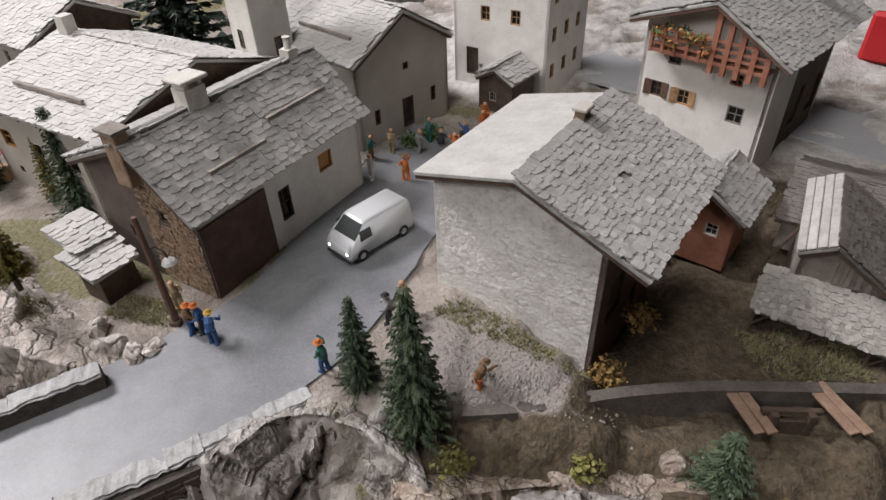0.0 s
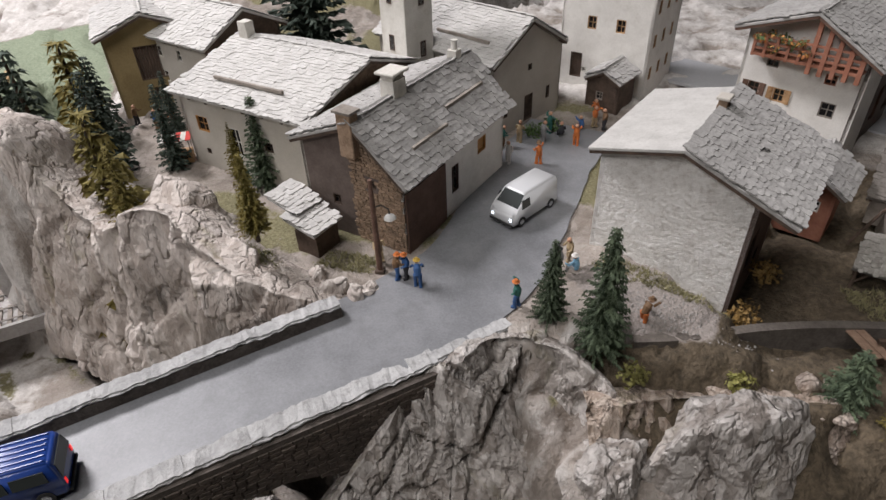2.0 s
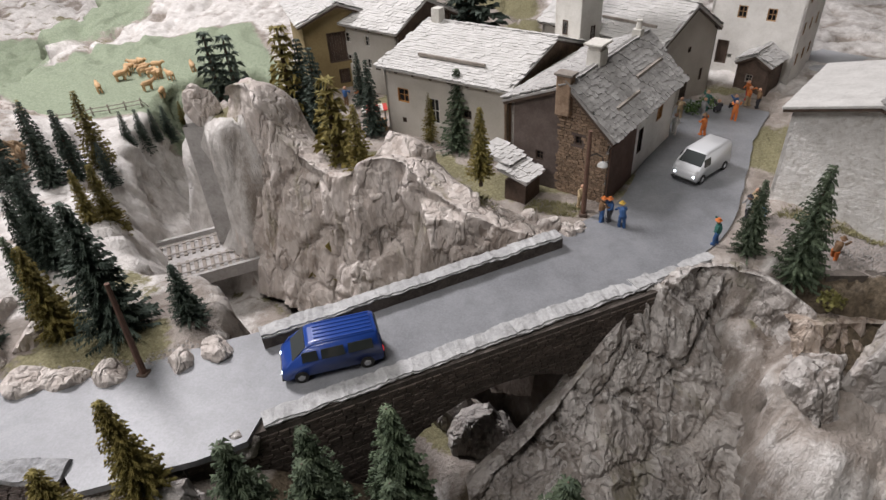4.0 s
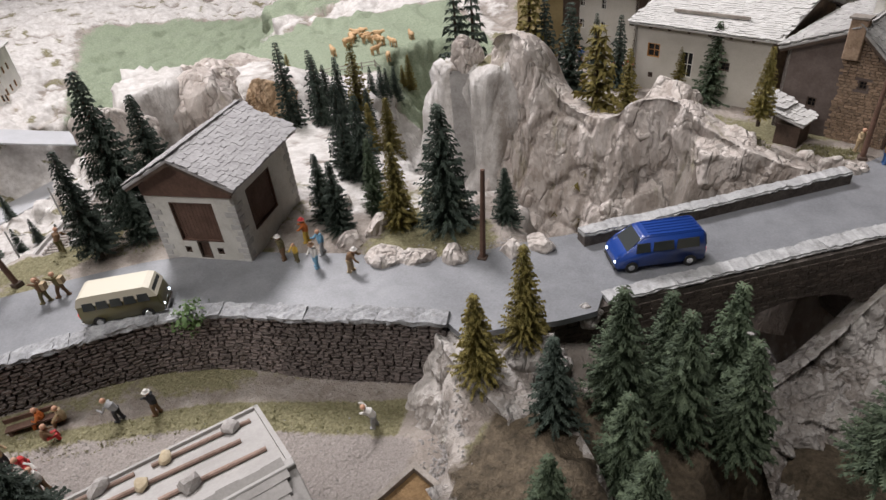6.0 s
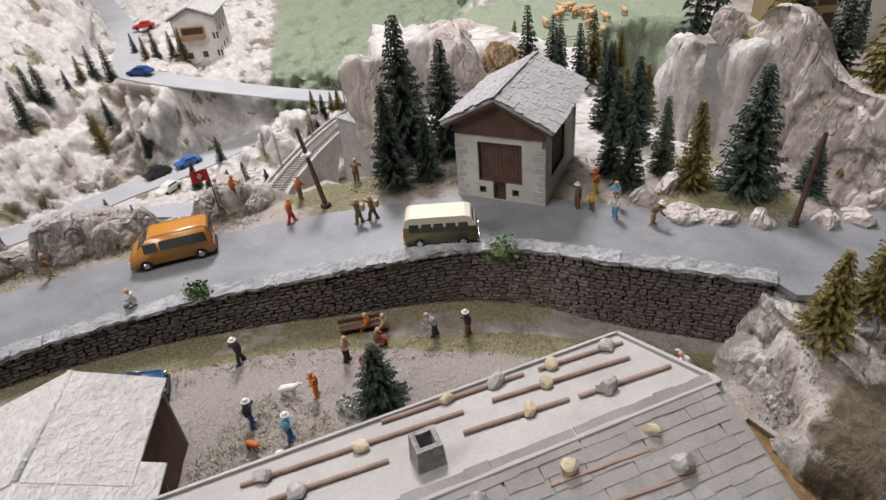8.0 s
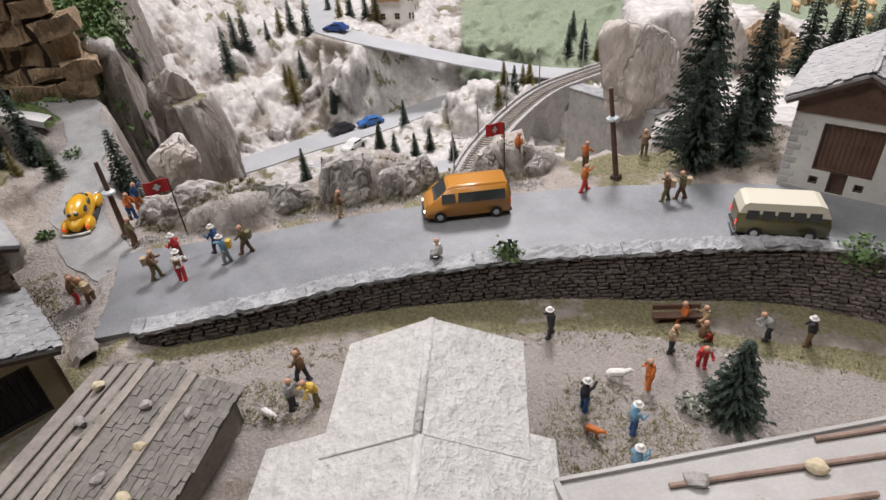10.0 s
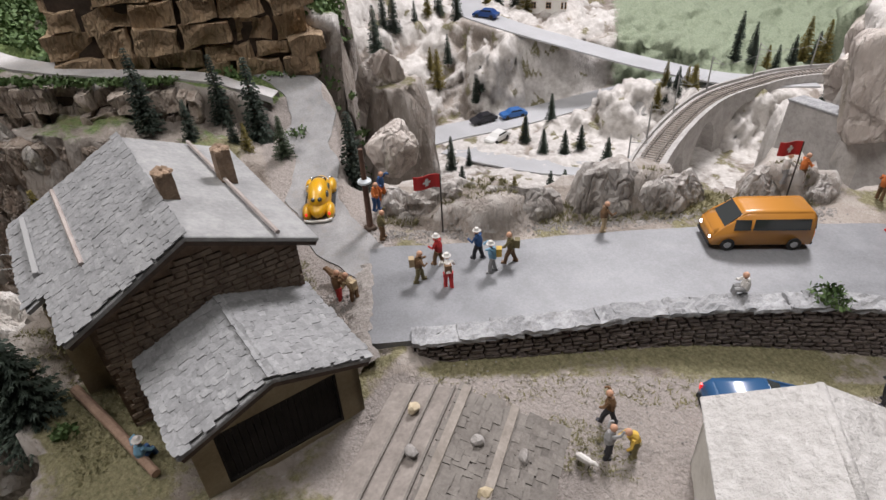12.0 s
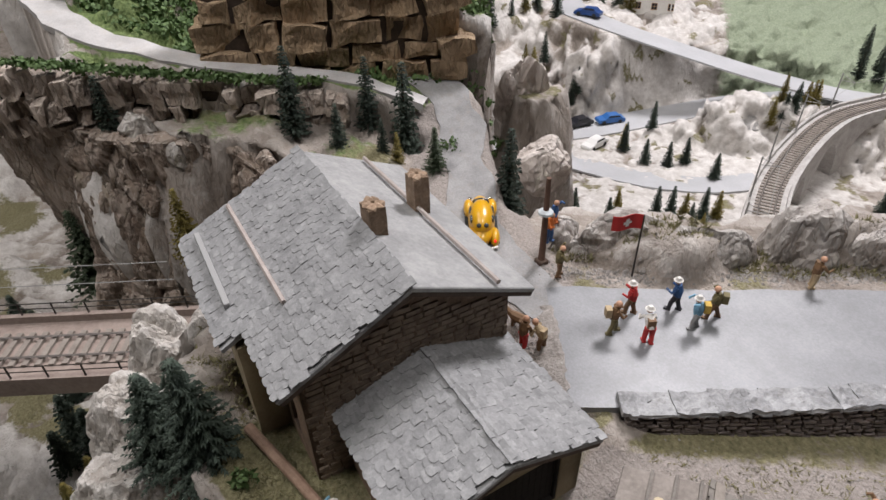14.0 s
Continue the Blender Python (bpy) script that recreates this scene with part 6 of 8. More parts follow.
for row in ((1, -27.4, -4.6, 1.4, -2.9, 1.3), (1, -24.7, -0.6, 1.5, -4.6, 1.3), (0, -25.6, -7.6, -0.4, -4.4, 1.3)):
    plant(*row[:4], base=row[4], fat=row[5])

for kind, x, y, tall in ((0, -121.8, -54.4, 6.0), (1, -118.6, -53.6, 5.5), (0, -125.0, -56.0, 6.5), (0, -115.4, -53.4, 5.0), (2, -98.2, -53.0, 5.0), (2, -99.6, -51.4, 4.6), (0, -103.4, -53.4, 6.0), (0, -105.6, -51.6, 6.2), (1, -101.6, -50.6, 5.0), (0, -108.0, -53.0, 6.0)):
    g = height(x, y)
    plant(kind, x, y, g + tall, g, fat=1.2)
for kind, x, y in ((2, -114.6, 47.7), (0, -113.6, 49.0), (3, -112.6, 49.8), (2, -112.7, 54.3), (3, -115.6, 72.1), (3, -110.3, 68.0), (2, -108.6, 70.0), (3, -107.5, 71.3), (3, -106.4, 74.4), (2, -106.0, 77.1), (3, -104.6, 79.0), (0, -121.7, 28.3), (0, -119.2, 30.7), (0, -118.0, 33.2), (0, -112.4, 33.2), (3, -128.1, 36.6), (2, -128.1, 30.1),
                    (3, -109.9, 17.7), (3, -108.8, 19.4), (2, -107.6, 20.8), (3, -106.4, 23.2), (2, -105.5, 25.0), (0, -120.9, 10.4), (3, -116.2, 8.6), (3, -111.5, 10.3), (3, -93.9, 45.1), (3, -93.0, 48.0), (2, -113.4, 14.0)):
    g = height(x, y)
    plant(kind, x, y, g + (5.2 if kind == 3 else 4.4), g, fat=1.1)

for pattern in KINDS + NEAR_KINDS:
    for ob in (*pattern.children_recursive, pattern):
        bpy.data.objects.remove(ob)

# ---- the railway and the far valley ----
def railway(name, line, half, label, deep=0.0, arch=0.0, deck_mat=None, rails=1):
    """A ballasted track on a line, on a viaduct body with arches where deep > 0."""
    base = thing(name, at(0, 0, 0), label, "railway", kind="structure")
    nrm = side_of(line)
    run = np.concatenate([[0], np.cumsum(np.linalg.norm(np.diff(line[:, :2], axis=0), axis=1))])
    bm = bmesh.new()
    rows = []
    for p, q, s in zip(line, nrm, run):
        zb = p[2] - 0.9
        if deep:
            e = ((s + arch * 0.2) % (arch * 2.5)) / arch - 1
            zb = p[2] - deep if abs(e) >= 1 else p[2] - deep + (deep - 1.8) * math.sqrt(1 - e * e)
        rows.append([bm.verts.new((p[0] + q[0] * o, p[1] + q[1] * o, z)) for o, z in ((half, zb), (half, p[2] + 0.35), (half - 0.35, p[2] + 0.35), (half - 0.4, p[2] - 0.1), (0.4 - half, p[2] - 0.1), (0.35 - half, p[2] + 0.35), (-half, p[2] + 0.35), (-half, zb))])
    for a, b in zip(rows, rows[1:]):
        for k in range(8):
            bm.faces.new((a[k], a[(k + 1) % 8], b[(k + 1) % 8], b[k]))
    bm.faces.new(rows[0]); bm.faces.new(rows[-1][::-1])
    part("viaduct_body" if deep else "track_bed", bm, deck_mat or VIADUCT, base)
    offs = [0.0] if rails == 1 else [-1.9, 1.9]
    for o in offs:
        for g in (-0.83, 0.83):
            bm = bmesh.new()
            tube(bm, [(p[0] + q[0] * (o + g), p[1] + q[1] * (o + g), p[2] + 0.16) for p, q in zip(line, nrm)], [0.09] * len(line), 4)
            part("rail", bm, RAIL_STEEL, base)
        bm = bmesh.new()
        for s in np.arange(0.4, run[-1], 0.75):
            x, y, z = (np.interp(s, run, line[:, k]) for k in range(3))
            nx, ny = np.interp(s, run, nrm[:, 0]), np.interp(s, run, nrm[:, 1])
            box(bm, -0.16, -1.35, -0.1, 0.16, 1.35, 0.06, m=Matrix.Translation((x + nx * o, y + ny * o, z)) @ Matrix.Rotation(math.atan2(-nx, ny), 4, "Z"))
        tagged(part("sleeper_row", bm, SLEEPER, base), kind="stuff")
    return base


VIADUCT = surface("viaduct_stone", (0.30, 0.285, 0.27), (0.44, 0.425, 0.41), 400, 60, 0.9, 0.5, (0.22, 0.2, 0.19), 0.4)
SLEEPER = surface("sleeper", (0.17, 0.145, 0.125), (0.27, 0.24, 0.21), 500, 80, 0.9, 0.4)
RAIL_STEEL = plain("rail_steel", (0.32, 0.29, 0.27), 0.45, 0.7)
railway("viaduct", RAIL, 2.3, "curved grey stone railway viaduct with a single track", 9.5, 5.2)
railway("gorge_railway", resample([(-60, 24.5, -10), (-52, 30.0, -10), (-44, 35.4, -10), (-37, 40, -10)], 1.2), 4.0, "double railway track on a low bridge in the gorge", rails=2)
railway("railway_bridge", resample([(-108.6, -68, -5.2), (-99.95, -52.3, -5.2), (-98.4, -49.5, -5.2), (-94.6, -42.6, -5.2)], 1.0), 2.75, "brown steel railway bridge with a single track", deck_mat=surface("rail_deck", (0.22, 0.17, 0.145), (0.33, 0.27, 0.235), 500, 80, 0.85, 0.4))
rb = bpy.data.objects["railway_bridge"]
for side, off in ((1, 2.62), (-1, 2.62)):
    line_ = resample([(-108.6, -68, -5.2), (-99.95, -52.3, -5.2), (-98.4, -49.5, -5.2), (-94.6, -42.6, -5.2)], 1.0)
    nr_ = side_of(line_)
    edge_ = [(p[0] + q[0] * side * off, p[1] + q[1] * side * off, p[2]) for p, q in zip(line_, nr_)]
    for e in edge_[::2]:
        bm = bmesh.new(); tube(bm, [(e[0], e[1], e[2] + 0.2), (e[0], e[1], e[2] + 1.25)], [0.06, 0.05], 5); part("railing_post", bm, IRON, rb)
    for h in (0.8, 1.2):
        bm = bmesh.new(); tube(bm, [(e[0], e[1], e[2] + h) for e in edge_], [0.045] * len(edge_), 4); part("railing_bar", bm, IRON, rb)

# grey portal walls
def slab_wall(x0, y0, x1, y1, z0, z1, label, hole=None):
    ln = math.hypot(x1 - x0, y1 - y0)
    bm = bmesh.new()
    panel(bm, ln, z1 - z0, [hole] if hole else [], 0.9)
    return tagged(part("portal_wall", bm, VIADUCT, None, m=at(x0, y0, z0, math.degrees(math.atan2(y1 - y0, x1 - x0)))), label, "wall", kind="structure")


slab_wall(-45.8, 35.5, -41.4, 36.2, -13, 2.4, "smooth grey concrete retaining wall with a tunnel mouth", (2.1, 1.5, 1.6, 8.0))
rock(-44.2, 37.4, 3.4, 1.9, 1.2, 2.4, 10, 79, ROCK, 5)
bm = bmesh.new()
prism(bm, [(-0.8, -24), (13.4, -24), (13.4, -4.1), (12.6, -4.0), (0, -5.0)], 0, 1.0)
wing_wall = tagged(part("wing_wall", bm, VIADUCT, None, m=at(-82.7, 23.2, 0, math.degrees(math.atan2(-3.7, 12.1)), 90)), "smooth grey concrete wing wall beside the viaduct", "wall", kind="structure")
bm = bmesh.new(); prism(bm, [(-0.1, -5.0), (12.6, -4.0), (12.6, -3.75), (-0.1, -4.75)], -0.9, 1.15); bevelled(bm, 0.06)
part("coping", bm, COPING, wing_wall, "pale coping along the sloping top")


def far_car(x, y, z, turn, colour, label):
    car = thing("parked_car", at(x, y, z, turn), label, "car", group="cars in the valley")
    prof = [(-2.5, 0.35), (-2.5, 0.9), (-1.9, 1.05), (-1.3, 1.6), (0.5, 1.6), (1.2, 1.05), (2.3, 0.9), (2.5, 0.6), (2.45, 0.35)]
    bm = loft(prof, lambda px, pz: 1.0 if pz < 1.2 else 0.82)
    part("body", bm, colour, car)
    bm = loft([(-1.75, 1.1), (-1.25, 1.52), (0.48, 1.52), (1.05, 1.1)], lambda px, pz: 0.93)
    part("glasshouse", bm, PANE, car)
    for wx in (-1.5, 1.5):
        for s in (-1, 1):
            bm = bmesh.new(); tube(bm, [(wx, s * 0.8, 0.4), (wx, s * 1.04, 0.4)], [0.4, 0.4], 10); part("wheel", bm, RUBBER, car)
    return car


def loft(profile, width_at, n=5):
    """A body from a side outline (x, z) with a width that narrows towards the top."""
    bm = bmesh.new()
    rings = []
    for x, z in profile:
        w = width_at(x, z)
        rings.append([bm.verts.new((x, y * w, z)) for y in np.linspace(-1, 1, n)])
    for a, b in zip(rings, rings[1:] + rings[:1]):
        for k in range(n - 1):
            bm.faces.new((a[k], a[k + 1], b[k + 1], b[k]))
    for k in (0, n - 1):
        bm.faces.new([r[k] for r in rings])
    return bm


far_car(-150, 40.2, -12.3, 205, plain("far_blue", (0.02, 0.06, 0.2), 0.3), "small dark blue car on the upper road")
far_car(-138.2, 29.4, -26.9, 260, plain("far_black", (0.02, 0.02, 0.025), 0.3), "small black car on the valley road")
far_car(-136.0, 34.8, -26.8, 250, plain("far_sky", (0.03, 0.12, 0.35), 0.3), "small bright blue car on the valley road")
far_car(-130.5, 26.0, -26.9, 280, plain("far_white", (0.7, 0.7, 0.68), 0.3), "small white car in the lay-by")
far_car(-176, 60.5, -10.4, 230, plain("far_red", (0.45, 0.03, 0.02), 0.3), "small red car beside the upper road")


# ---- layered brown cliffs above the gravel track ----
CLEFT_SHADE = surface("cleft_shade", (0.05, 0.036, 0.026), (0.11, 0.08, 0.06), 500, 90, 0.95, 0.6)


def blocks(name, label, x, y, z, turn, length, tall, depth, seed, mat, size=(1.6, 3.2), course=(1.2, 2.2), slant=0.0, fall=0.0):
    base = thing(name, at(x, y, z, turn, 0, fall), label, "cliff")
    rnd = random.Random(seed)
    # dark core behind the blocks; the shade of the clefts is its colour
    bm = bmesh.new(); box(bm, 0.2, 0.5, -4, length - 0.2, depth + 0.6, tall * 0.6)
    part("core", bm, CLEFT_SHADE, base)
    zz = -2.0
    while zz < tall:
        h = rnd.uniform(*course)
        u = rnd.uniform(-1, 0.5)
        cut = 0.35 * length * max(0, zz / tall) ** 2
        while u < length - cut * 0.5:
            w = rnd.uniform(*size)
            if u > cut * 0.4 - 1 and zz + h < tall * (1.0 + 0.15 * rnd.random()):
                bm = bmesh.new()
                box(bm, -w * 0.46, -0.2, -h * 0.47, w * 0.46, depth, h * 0.47)
                bmesh.ops.subdivide_edges(bm, edges=list(bm.edges), cuts=2, use_grid_fill=True)
                for v in bm.verts:
                    s = v.co * 0.7 + Vector((u, zz, seed))
                    v.co += Vector((noise.noise(s), noise.noise(s + Vector((9, 0, 0))), noise.noise(s + Vector((0, 9, 0))))) * 0.42
                part("block", bm, mat, base, m=at(u + w / 2, rnd.uniform(-0.8, 0.6) + 0.12 * zz, zz + h / 2, rnd.uniform(-6, 6), rnd.uniform(-5, 5), slant + rnd.uniform(-6, 6)))
            u += w * 1.0
        zz += h * 0.97
    return base


blocks("sandstone_cliff", "layered warm brown sandstone cliff above the path", -109.2, -35.2, 5.2, 67.5, 16.2, 13, 3, 3, ROCK_BROWN, (2.0, 4.0), (1.3, 2.3))
blocks("cliff_edge", "upright grey-brown rock blocks below the path", -112.7, -48.6, 4.3, 66.5, 12.0, 2.9, 1.8, 4, ROCK_EDGE, (0.55, 1.3), (1.1, 1.9), -15, 8)
blocks("cliff_edge", "upright grey-brown rock blocks below the path", -107.7, -38.1, 3.1, 57.6, 11.2, 2.6, 1.8, 6, ROCK_EDGE, (0.55, 1.4), (1.0, 1.8), -12, 6.5)

# ---- vehicles ----
def vehicle(name, label, x, y, z, turn, profile, half, paint, glass_side, screen, wheels, wheel_r=0.38, roof_paint=None, lights=True, head=None, tip=0.0, category="van"):
    """Local x points forward. profile: side outline; glass_side: (x0, z0, x1, z1) panes; screen: windscreen corners (x, z)."""
    car = thing(name, at(x, y, z, turn, 0, tip), label, category)
    top = max(p[1] for p in profile)

    def wid(px, pz):
        return half * (1 - 0.14 * max(0, (pz - top * 0.55) / (top * 0.45)))
    bm = loft(profile, wid)
    bmesh.ops.bevel(bm, geom=list(bm.edges), offset=0.1, segments=3, affect="EDGES")
    part("body", bm, paint, car, smooth=True)
    for a, b, c, d in glass_side:
        for s in (-1, 1):
            bm = bmesh.new()
            w0, w1 = wid(0, b), wid(0, d)
            bm2 = [(a, w0, b), (c, w0, b), (c - 0.04, w1, d), (a + 0.04, w1, d)]
            f = [bm.verts.new((px, s * (py + 0.03), pz)) for px, py, pz in bm2]
            g = [bm.verts.new((px, s * (py - 0.03), pz)) for px, py, pz in bm2]
            bm.faces.new(f); bm.faces.new(g[::-1])
            for k in range(4):
                bm.faces.new((f[k], f[(k + 1) % 4], g[(k + 1) % 4], g[k]))
            part("side_window", bm, GLASS_DARK, car)
    for (ax, az), (bx, bz) in screen:
        bm = bmesh.new()
        n = Vector((bz - az, 0, ax - bx)).normalized() * (1 if ax > 0 else -1)
        n = n if n.z > 0 or n.x * ax > 0 else -n
        wa, wb = wid(0, az) * 0.88, wid(0, bz) * 0.84
        f = [Vector((ax, -wa, az)), Vector((ax, wa, az)), Vector((bx, wb, bz)), Vector((bx, -wb, bz))]
        o = [bm.verts.new(v + n * 0.035) for v in f]
        i = [bm.verts.new(v - n * 0.03) for v in f]
        bm.faces.new(o); bm.faces.new(i[::-1])
        for k in range(4):
            bm.faces.new((o[k], o[(k + 1) % 4], i[(k + 1) % 4], i[k]))
        part("windscreen" if ax > 0 else "rear_window", bm, GLASS_DARK, car)
    for wx in wheels:
        for s in (-1, 1):
            bm = bmesh.new()
            tube(bm, [(wx, s * (half - 0.2), wheel_r), (wx, s * (half + 0.03), wheel_r)], [wheel_r, wheel_r], 16)
            wh = part("wheel", bm, RUBBER, car)
            bm = bmesh.new()
            tube(bm, [(wx, s * (half + 0.0), wheel_r), (wx, s * (half + 0.045), wheel_r)], [wheel_r * 0.6, wheel_r * 0.5], 12)
            part("rim", bm, CHROME, wh)
    front, rear = max(p[0] for p in profile), min(p[0] for p in profile)
    for s in (-1, 1):
        bm = bmesh.new(); bmesh.ops.create_uvsphere(bm, u_segments=10, v_segments=6, radius=0.13, matrix=Matrix.Translation((front - 0.1, s * half * 0.72, head or 0.75)))
        part("headlight", bm, LAMP_WHITE if lights else CHROME, car, "lit headlight" if lights else "")
        bm = bmesh.new(); box(bm, rear - 0.02, s * half * 0.8 - 0.07, 0.8, rear + 0.06, s * half * 0.8 + 0.07, 1.1)
        part("tail_light", bm, LAMP_RED, car)
    bm = bmesh.new(); box(bm, front - 0.15, -half * 0.9, 0.28, front + 0.06, half * 0.9, 0.46); bevelled(bm, 0.03)
    part("bumper", bm, RUBBER if not roof_paint else CHROME, car)
    bm = bmesh.new(); box(bm, rear - 0.06, -half * 0.9, 0.28, rear + 0.12, half * 0.9, 0.46); bevelled(bm, 0.03)
    part("bumper", bm, RUBBER if not roof_paint else CHROME, car)
    if roof_paint:
        prof = [(px * 1.004, pz) for px, pz in profile if pz > top * 0.52]
        bm = loft(prof, lambda px, pz: wid(px, pz) + 0.012)
        for v in bm.verts:
            v.co.z += 0.012
        part("roof_shell", bm, roof_paint, car, "cream upper body")
    return car


def paint(name, c, rough=0.3):
    m = plain(name, c, rough)
    m.node_tree.nodes["Principled BSDF"].inputs["Coat Weight"].default_value = 0.4
    return m


GLASS_DARK = plain("tinted_glass", (0.05, 0.055, 0.055), 0.08)
VAN = [(-2.65, 0.3), (-2.7, 0.9), (-2.6, 2.05), (-2.4, 2.3), (0.9, 2.3), (1.2, 2.2), (2.05, 1.4), (2.6, 1.1), (2.7, 0.7), (2.68, 0.3)]
vehicle("delivery_van", "silver delivery van with lit headlights on the street", -2.0, 36.0, -0.6, 230, [(px * 0.92, pz) for px, pz in VAN], 1.1, paint("silver_paint", (0.55, 0.56, 0.57), 0.35), [(0.75, 1.35, 1.6, 1.95)], [((1.85, 1.42), (1.12, 2.15))], (-1.6, 1.6))
vehicle("minibus", "blue minibus with lit headlights crossing the bridge", -24.6, 12.5, -0.6, 205.5, VAN, 1.08, paint("blue_paint", (0.015, 0.05, 0.24)), [(0.7, 1.35, 1.55, 1.95), (-0.7, 1.35, 0.55, 1.95), (-2.2, 1.35, -0.85, 1.95)], [((2.02, 1.42), (1.24, 2.15)), ((-2.69, 1.3), (-2.6, 2.0))], (-1.75, 1.75))
vehicle("minivan", "orange minivan with dark windows on the road", -69.7, -9.3, -0.6, 229.5, VAN, 1.08, paint("orange_paint", (0.52, 0.23, 0.045), 0.25), [(0.72, 1.3, 1.6, 1.9), (-2.35, 1.3, 0.6, 1.92)], [((2.02, 1.42), (1.24, 2.15)), ((-2.69, 1.3), (-2.6, 2.0))], (-1.75, 1.75))
blue_bus = bpy.data.objects["minibus"]
for k in range(6):
    bm = bmesh.new(); box(bm, -2.3, -0.78 + 0.29 * k, 2.28, 0.75, -0.69 + 0.29 * k, 2.35); bevelled(bm, 0.02); part("roof_rib", bm, bpy.data.materials["blue_paint"], blue_bus)
BUS = [(-2.3, 0.3), (-2.42, 0.8), (-2.36, 1.6), (-2.15, 2.1), (-1.9, 2.22), (1.6, 2.22), (1.95, 2.1), (2.25, 1.5), (2.42, 0.9), (2.35, 0.3)]
vehicle("camper_bus", "old camper bus, olive below and cream above", -54.2, -0.1, -0.6, 31, BUS, 1.0, paint("olive_paint", (0.13, 0.115, 0.045), 0.4), [(-2.0 + 0.78 * k, 1.3, -1.32 + 0.78 * k, 1.8) for k in range(5)], [((2.22, 1.4), (2.04, 1.95))], (-1.4, 1.4), roof_paint=paint("cream_paint", (0.62, 0.58, 0.47), 0.4))


def beetle(x, y, z, turn, tip):
    """A round-backed car; local x points forward."""
    car = thing("beetle_car", at(x, y, z, turn, 0, tip), "round yellow car seen on the gravel track", "car")
    yellow = paint("yellow_paint", (0.62, 0.33, 0.01))

    def blob(name, c, r, mat, parent=car, label="", cut=None):
        bm = bmesh.new(); bmesh.ops.create_uvsphere(bm, u_segments=20, v_segments=12, radius=1)
        for v in bm.verts:
            v.co = Vector((c[0] + v.co.x * r[0], c[1] + v.co.y * r[1], c[2] + v.co.z * r[2]))
            if cut is not None:
                v.co.z = max(v.co.z, cut)
        return part(name, bm, mat, parent, label, smooth=True)
    blob("body", (0, 0, 0.72), (2.25, 0.78, 0.62), yellow, cut=0.3)
    blob("cabin", (-0.25, 0, 1.1), (1.45, 0.72, 0.75), yellow, cut=0.7)
    for wx in (-1.35, 1.4):
        for s_ in (-1, 1):
            blob("fender", (wx, s_ * 0.72, 0.5), (0.72, 0.3, 0.46), yellow, cut=0.25)
            bm = bmesh.new(); tube(bm, [(wx, s_ * 0.66, 0.36), (wx, s_ * 0.98, 0.36)], [0.36, 0.36], 14); w_ = part("wheel", bm, RUBBER, car)
            bm = bmesh.new(); tube(bm, [(wx, s_ * 0.97, 0.36), (wx, s_ * 1.0, 0.36)], [0.2, 0.18], 10); part("hub_cap", bm, CHROME, w_)
    for s_ in (-1, 1):
        blob("rear_window", (-1.42, s_ * 0.2, 1.42), (0.16, 0.15, 0.13), GLASS_DARK)
        blob("side_window", (-0.7, s_ * 0.6, 1.32), (0.3, 0.1, 0.2), GLASS_DARK)
        blob("side_window", (0.1, s_ * 0.63, 1.3), (0.36, 0.1, 0.22), GLASS_DARK)
        blob("tail_light", (-1.98, s_ * 0.7, 0.72), (0.08, 0.08, 0.1), LAMP_RED)
        blob("headlight", (2.0, s_ * 0.62, 0.72), (0.12, 0.14, 0.14), CHROME)
        bm = bmesh.new(); box(bm, -0.8, s_ * 0.82 - 0.14, 0.28, 0.8, s_ * 0.82 + 0.14, 0.36); part("running_board", bm, RUBBER, car)
    blob("windscreen", (0.88, 0, 1.36), (0.25, 0.5, 0.24), GLASS_DARK)
    for bx in (-2.3, 2.3):
        bm = bmesh.new(); tube(bm, [(bx * 0.93, -0.85, 0.42), (bx, -0.45, 0.42), (bx, 0.45, 0.42), (bx * 0.93, 0.85, 0.42)], [0.09] * 4, 8); part("bumper", bm, plain("bumper_white", (0.7, 0.68, 0.62), 0.35), car)


beetle(-89.4, -25.9, -0.62, 148, -5)

# ---- poles, flags, fences ----
def pole(x, y, z, top, lean=(0, 0), collar=None, arm=False, label="brown wooden telegraph pole at the roadside"):
    p = thing("telegraph_pole", at(x, y, z, 0, lean[0], lean[1]), label, "pole", group="poles along the road")
    bm = bmesh.new(); tube(bm, [(0, 0, -0.3), (0, 0, (top - z) * 0.5), (0, 0, top - z)], [0.2, 0.17, 0.13], 8)
    part("shaft", bm, BARN_WOOD, p)
    if collar:
        bm = bmesh.new(); tube(bm, [(0, 0, collar - 0.1), (0, 0, collar + 0.02), (0, 0, collar + 0.12)], [0.42, 0.4, 0.22], 12)
        part("lamp_shade", bm, plain("enamel_white", (0.55, 0.6, 0.62), 0.4), p, "white enamel lamp shade")
    if arm:
        bm = bmesh.new(); tube(bm, [(0, 0, 4.6), (0.5, -0.1, 4.9), (0.95, -0.2, 4.7), (1.0, -0.2, 4.3)], [0.05] * 4, 6)
        part("lamp_arm", bm, IRON, p)
        bm = bmesh.new(); tube(bm, [(1.0, -0.2, 4.35), (1.0, -0.2, 4.2), (1.0, -0.2, 4.05)], [0.1, 0.3, 0.38], 12)
        part("lamp_shade", bm, plain("shade_white", (0.6, 0.6, 0.58), 0.4), p, "white enamel lamp shade")
    bm = bmesh.new(); box(bm, -0.3, -0.3, -0.3, 0.3, 0.3, 0.12); bevelled(bm, 0.05); part("foot", bm, DARK_WOOD, p)
    return p


pole(-11.1, 28.9, -0.6, 5.9, arm=True)
pole(-64.7, 0.3, -0.6, 5.6, (4, -7), collar=4.2)
pole(-34.8, 10.3, -0.6, 5.7, (0, 3))
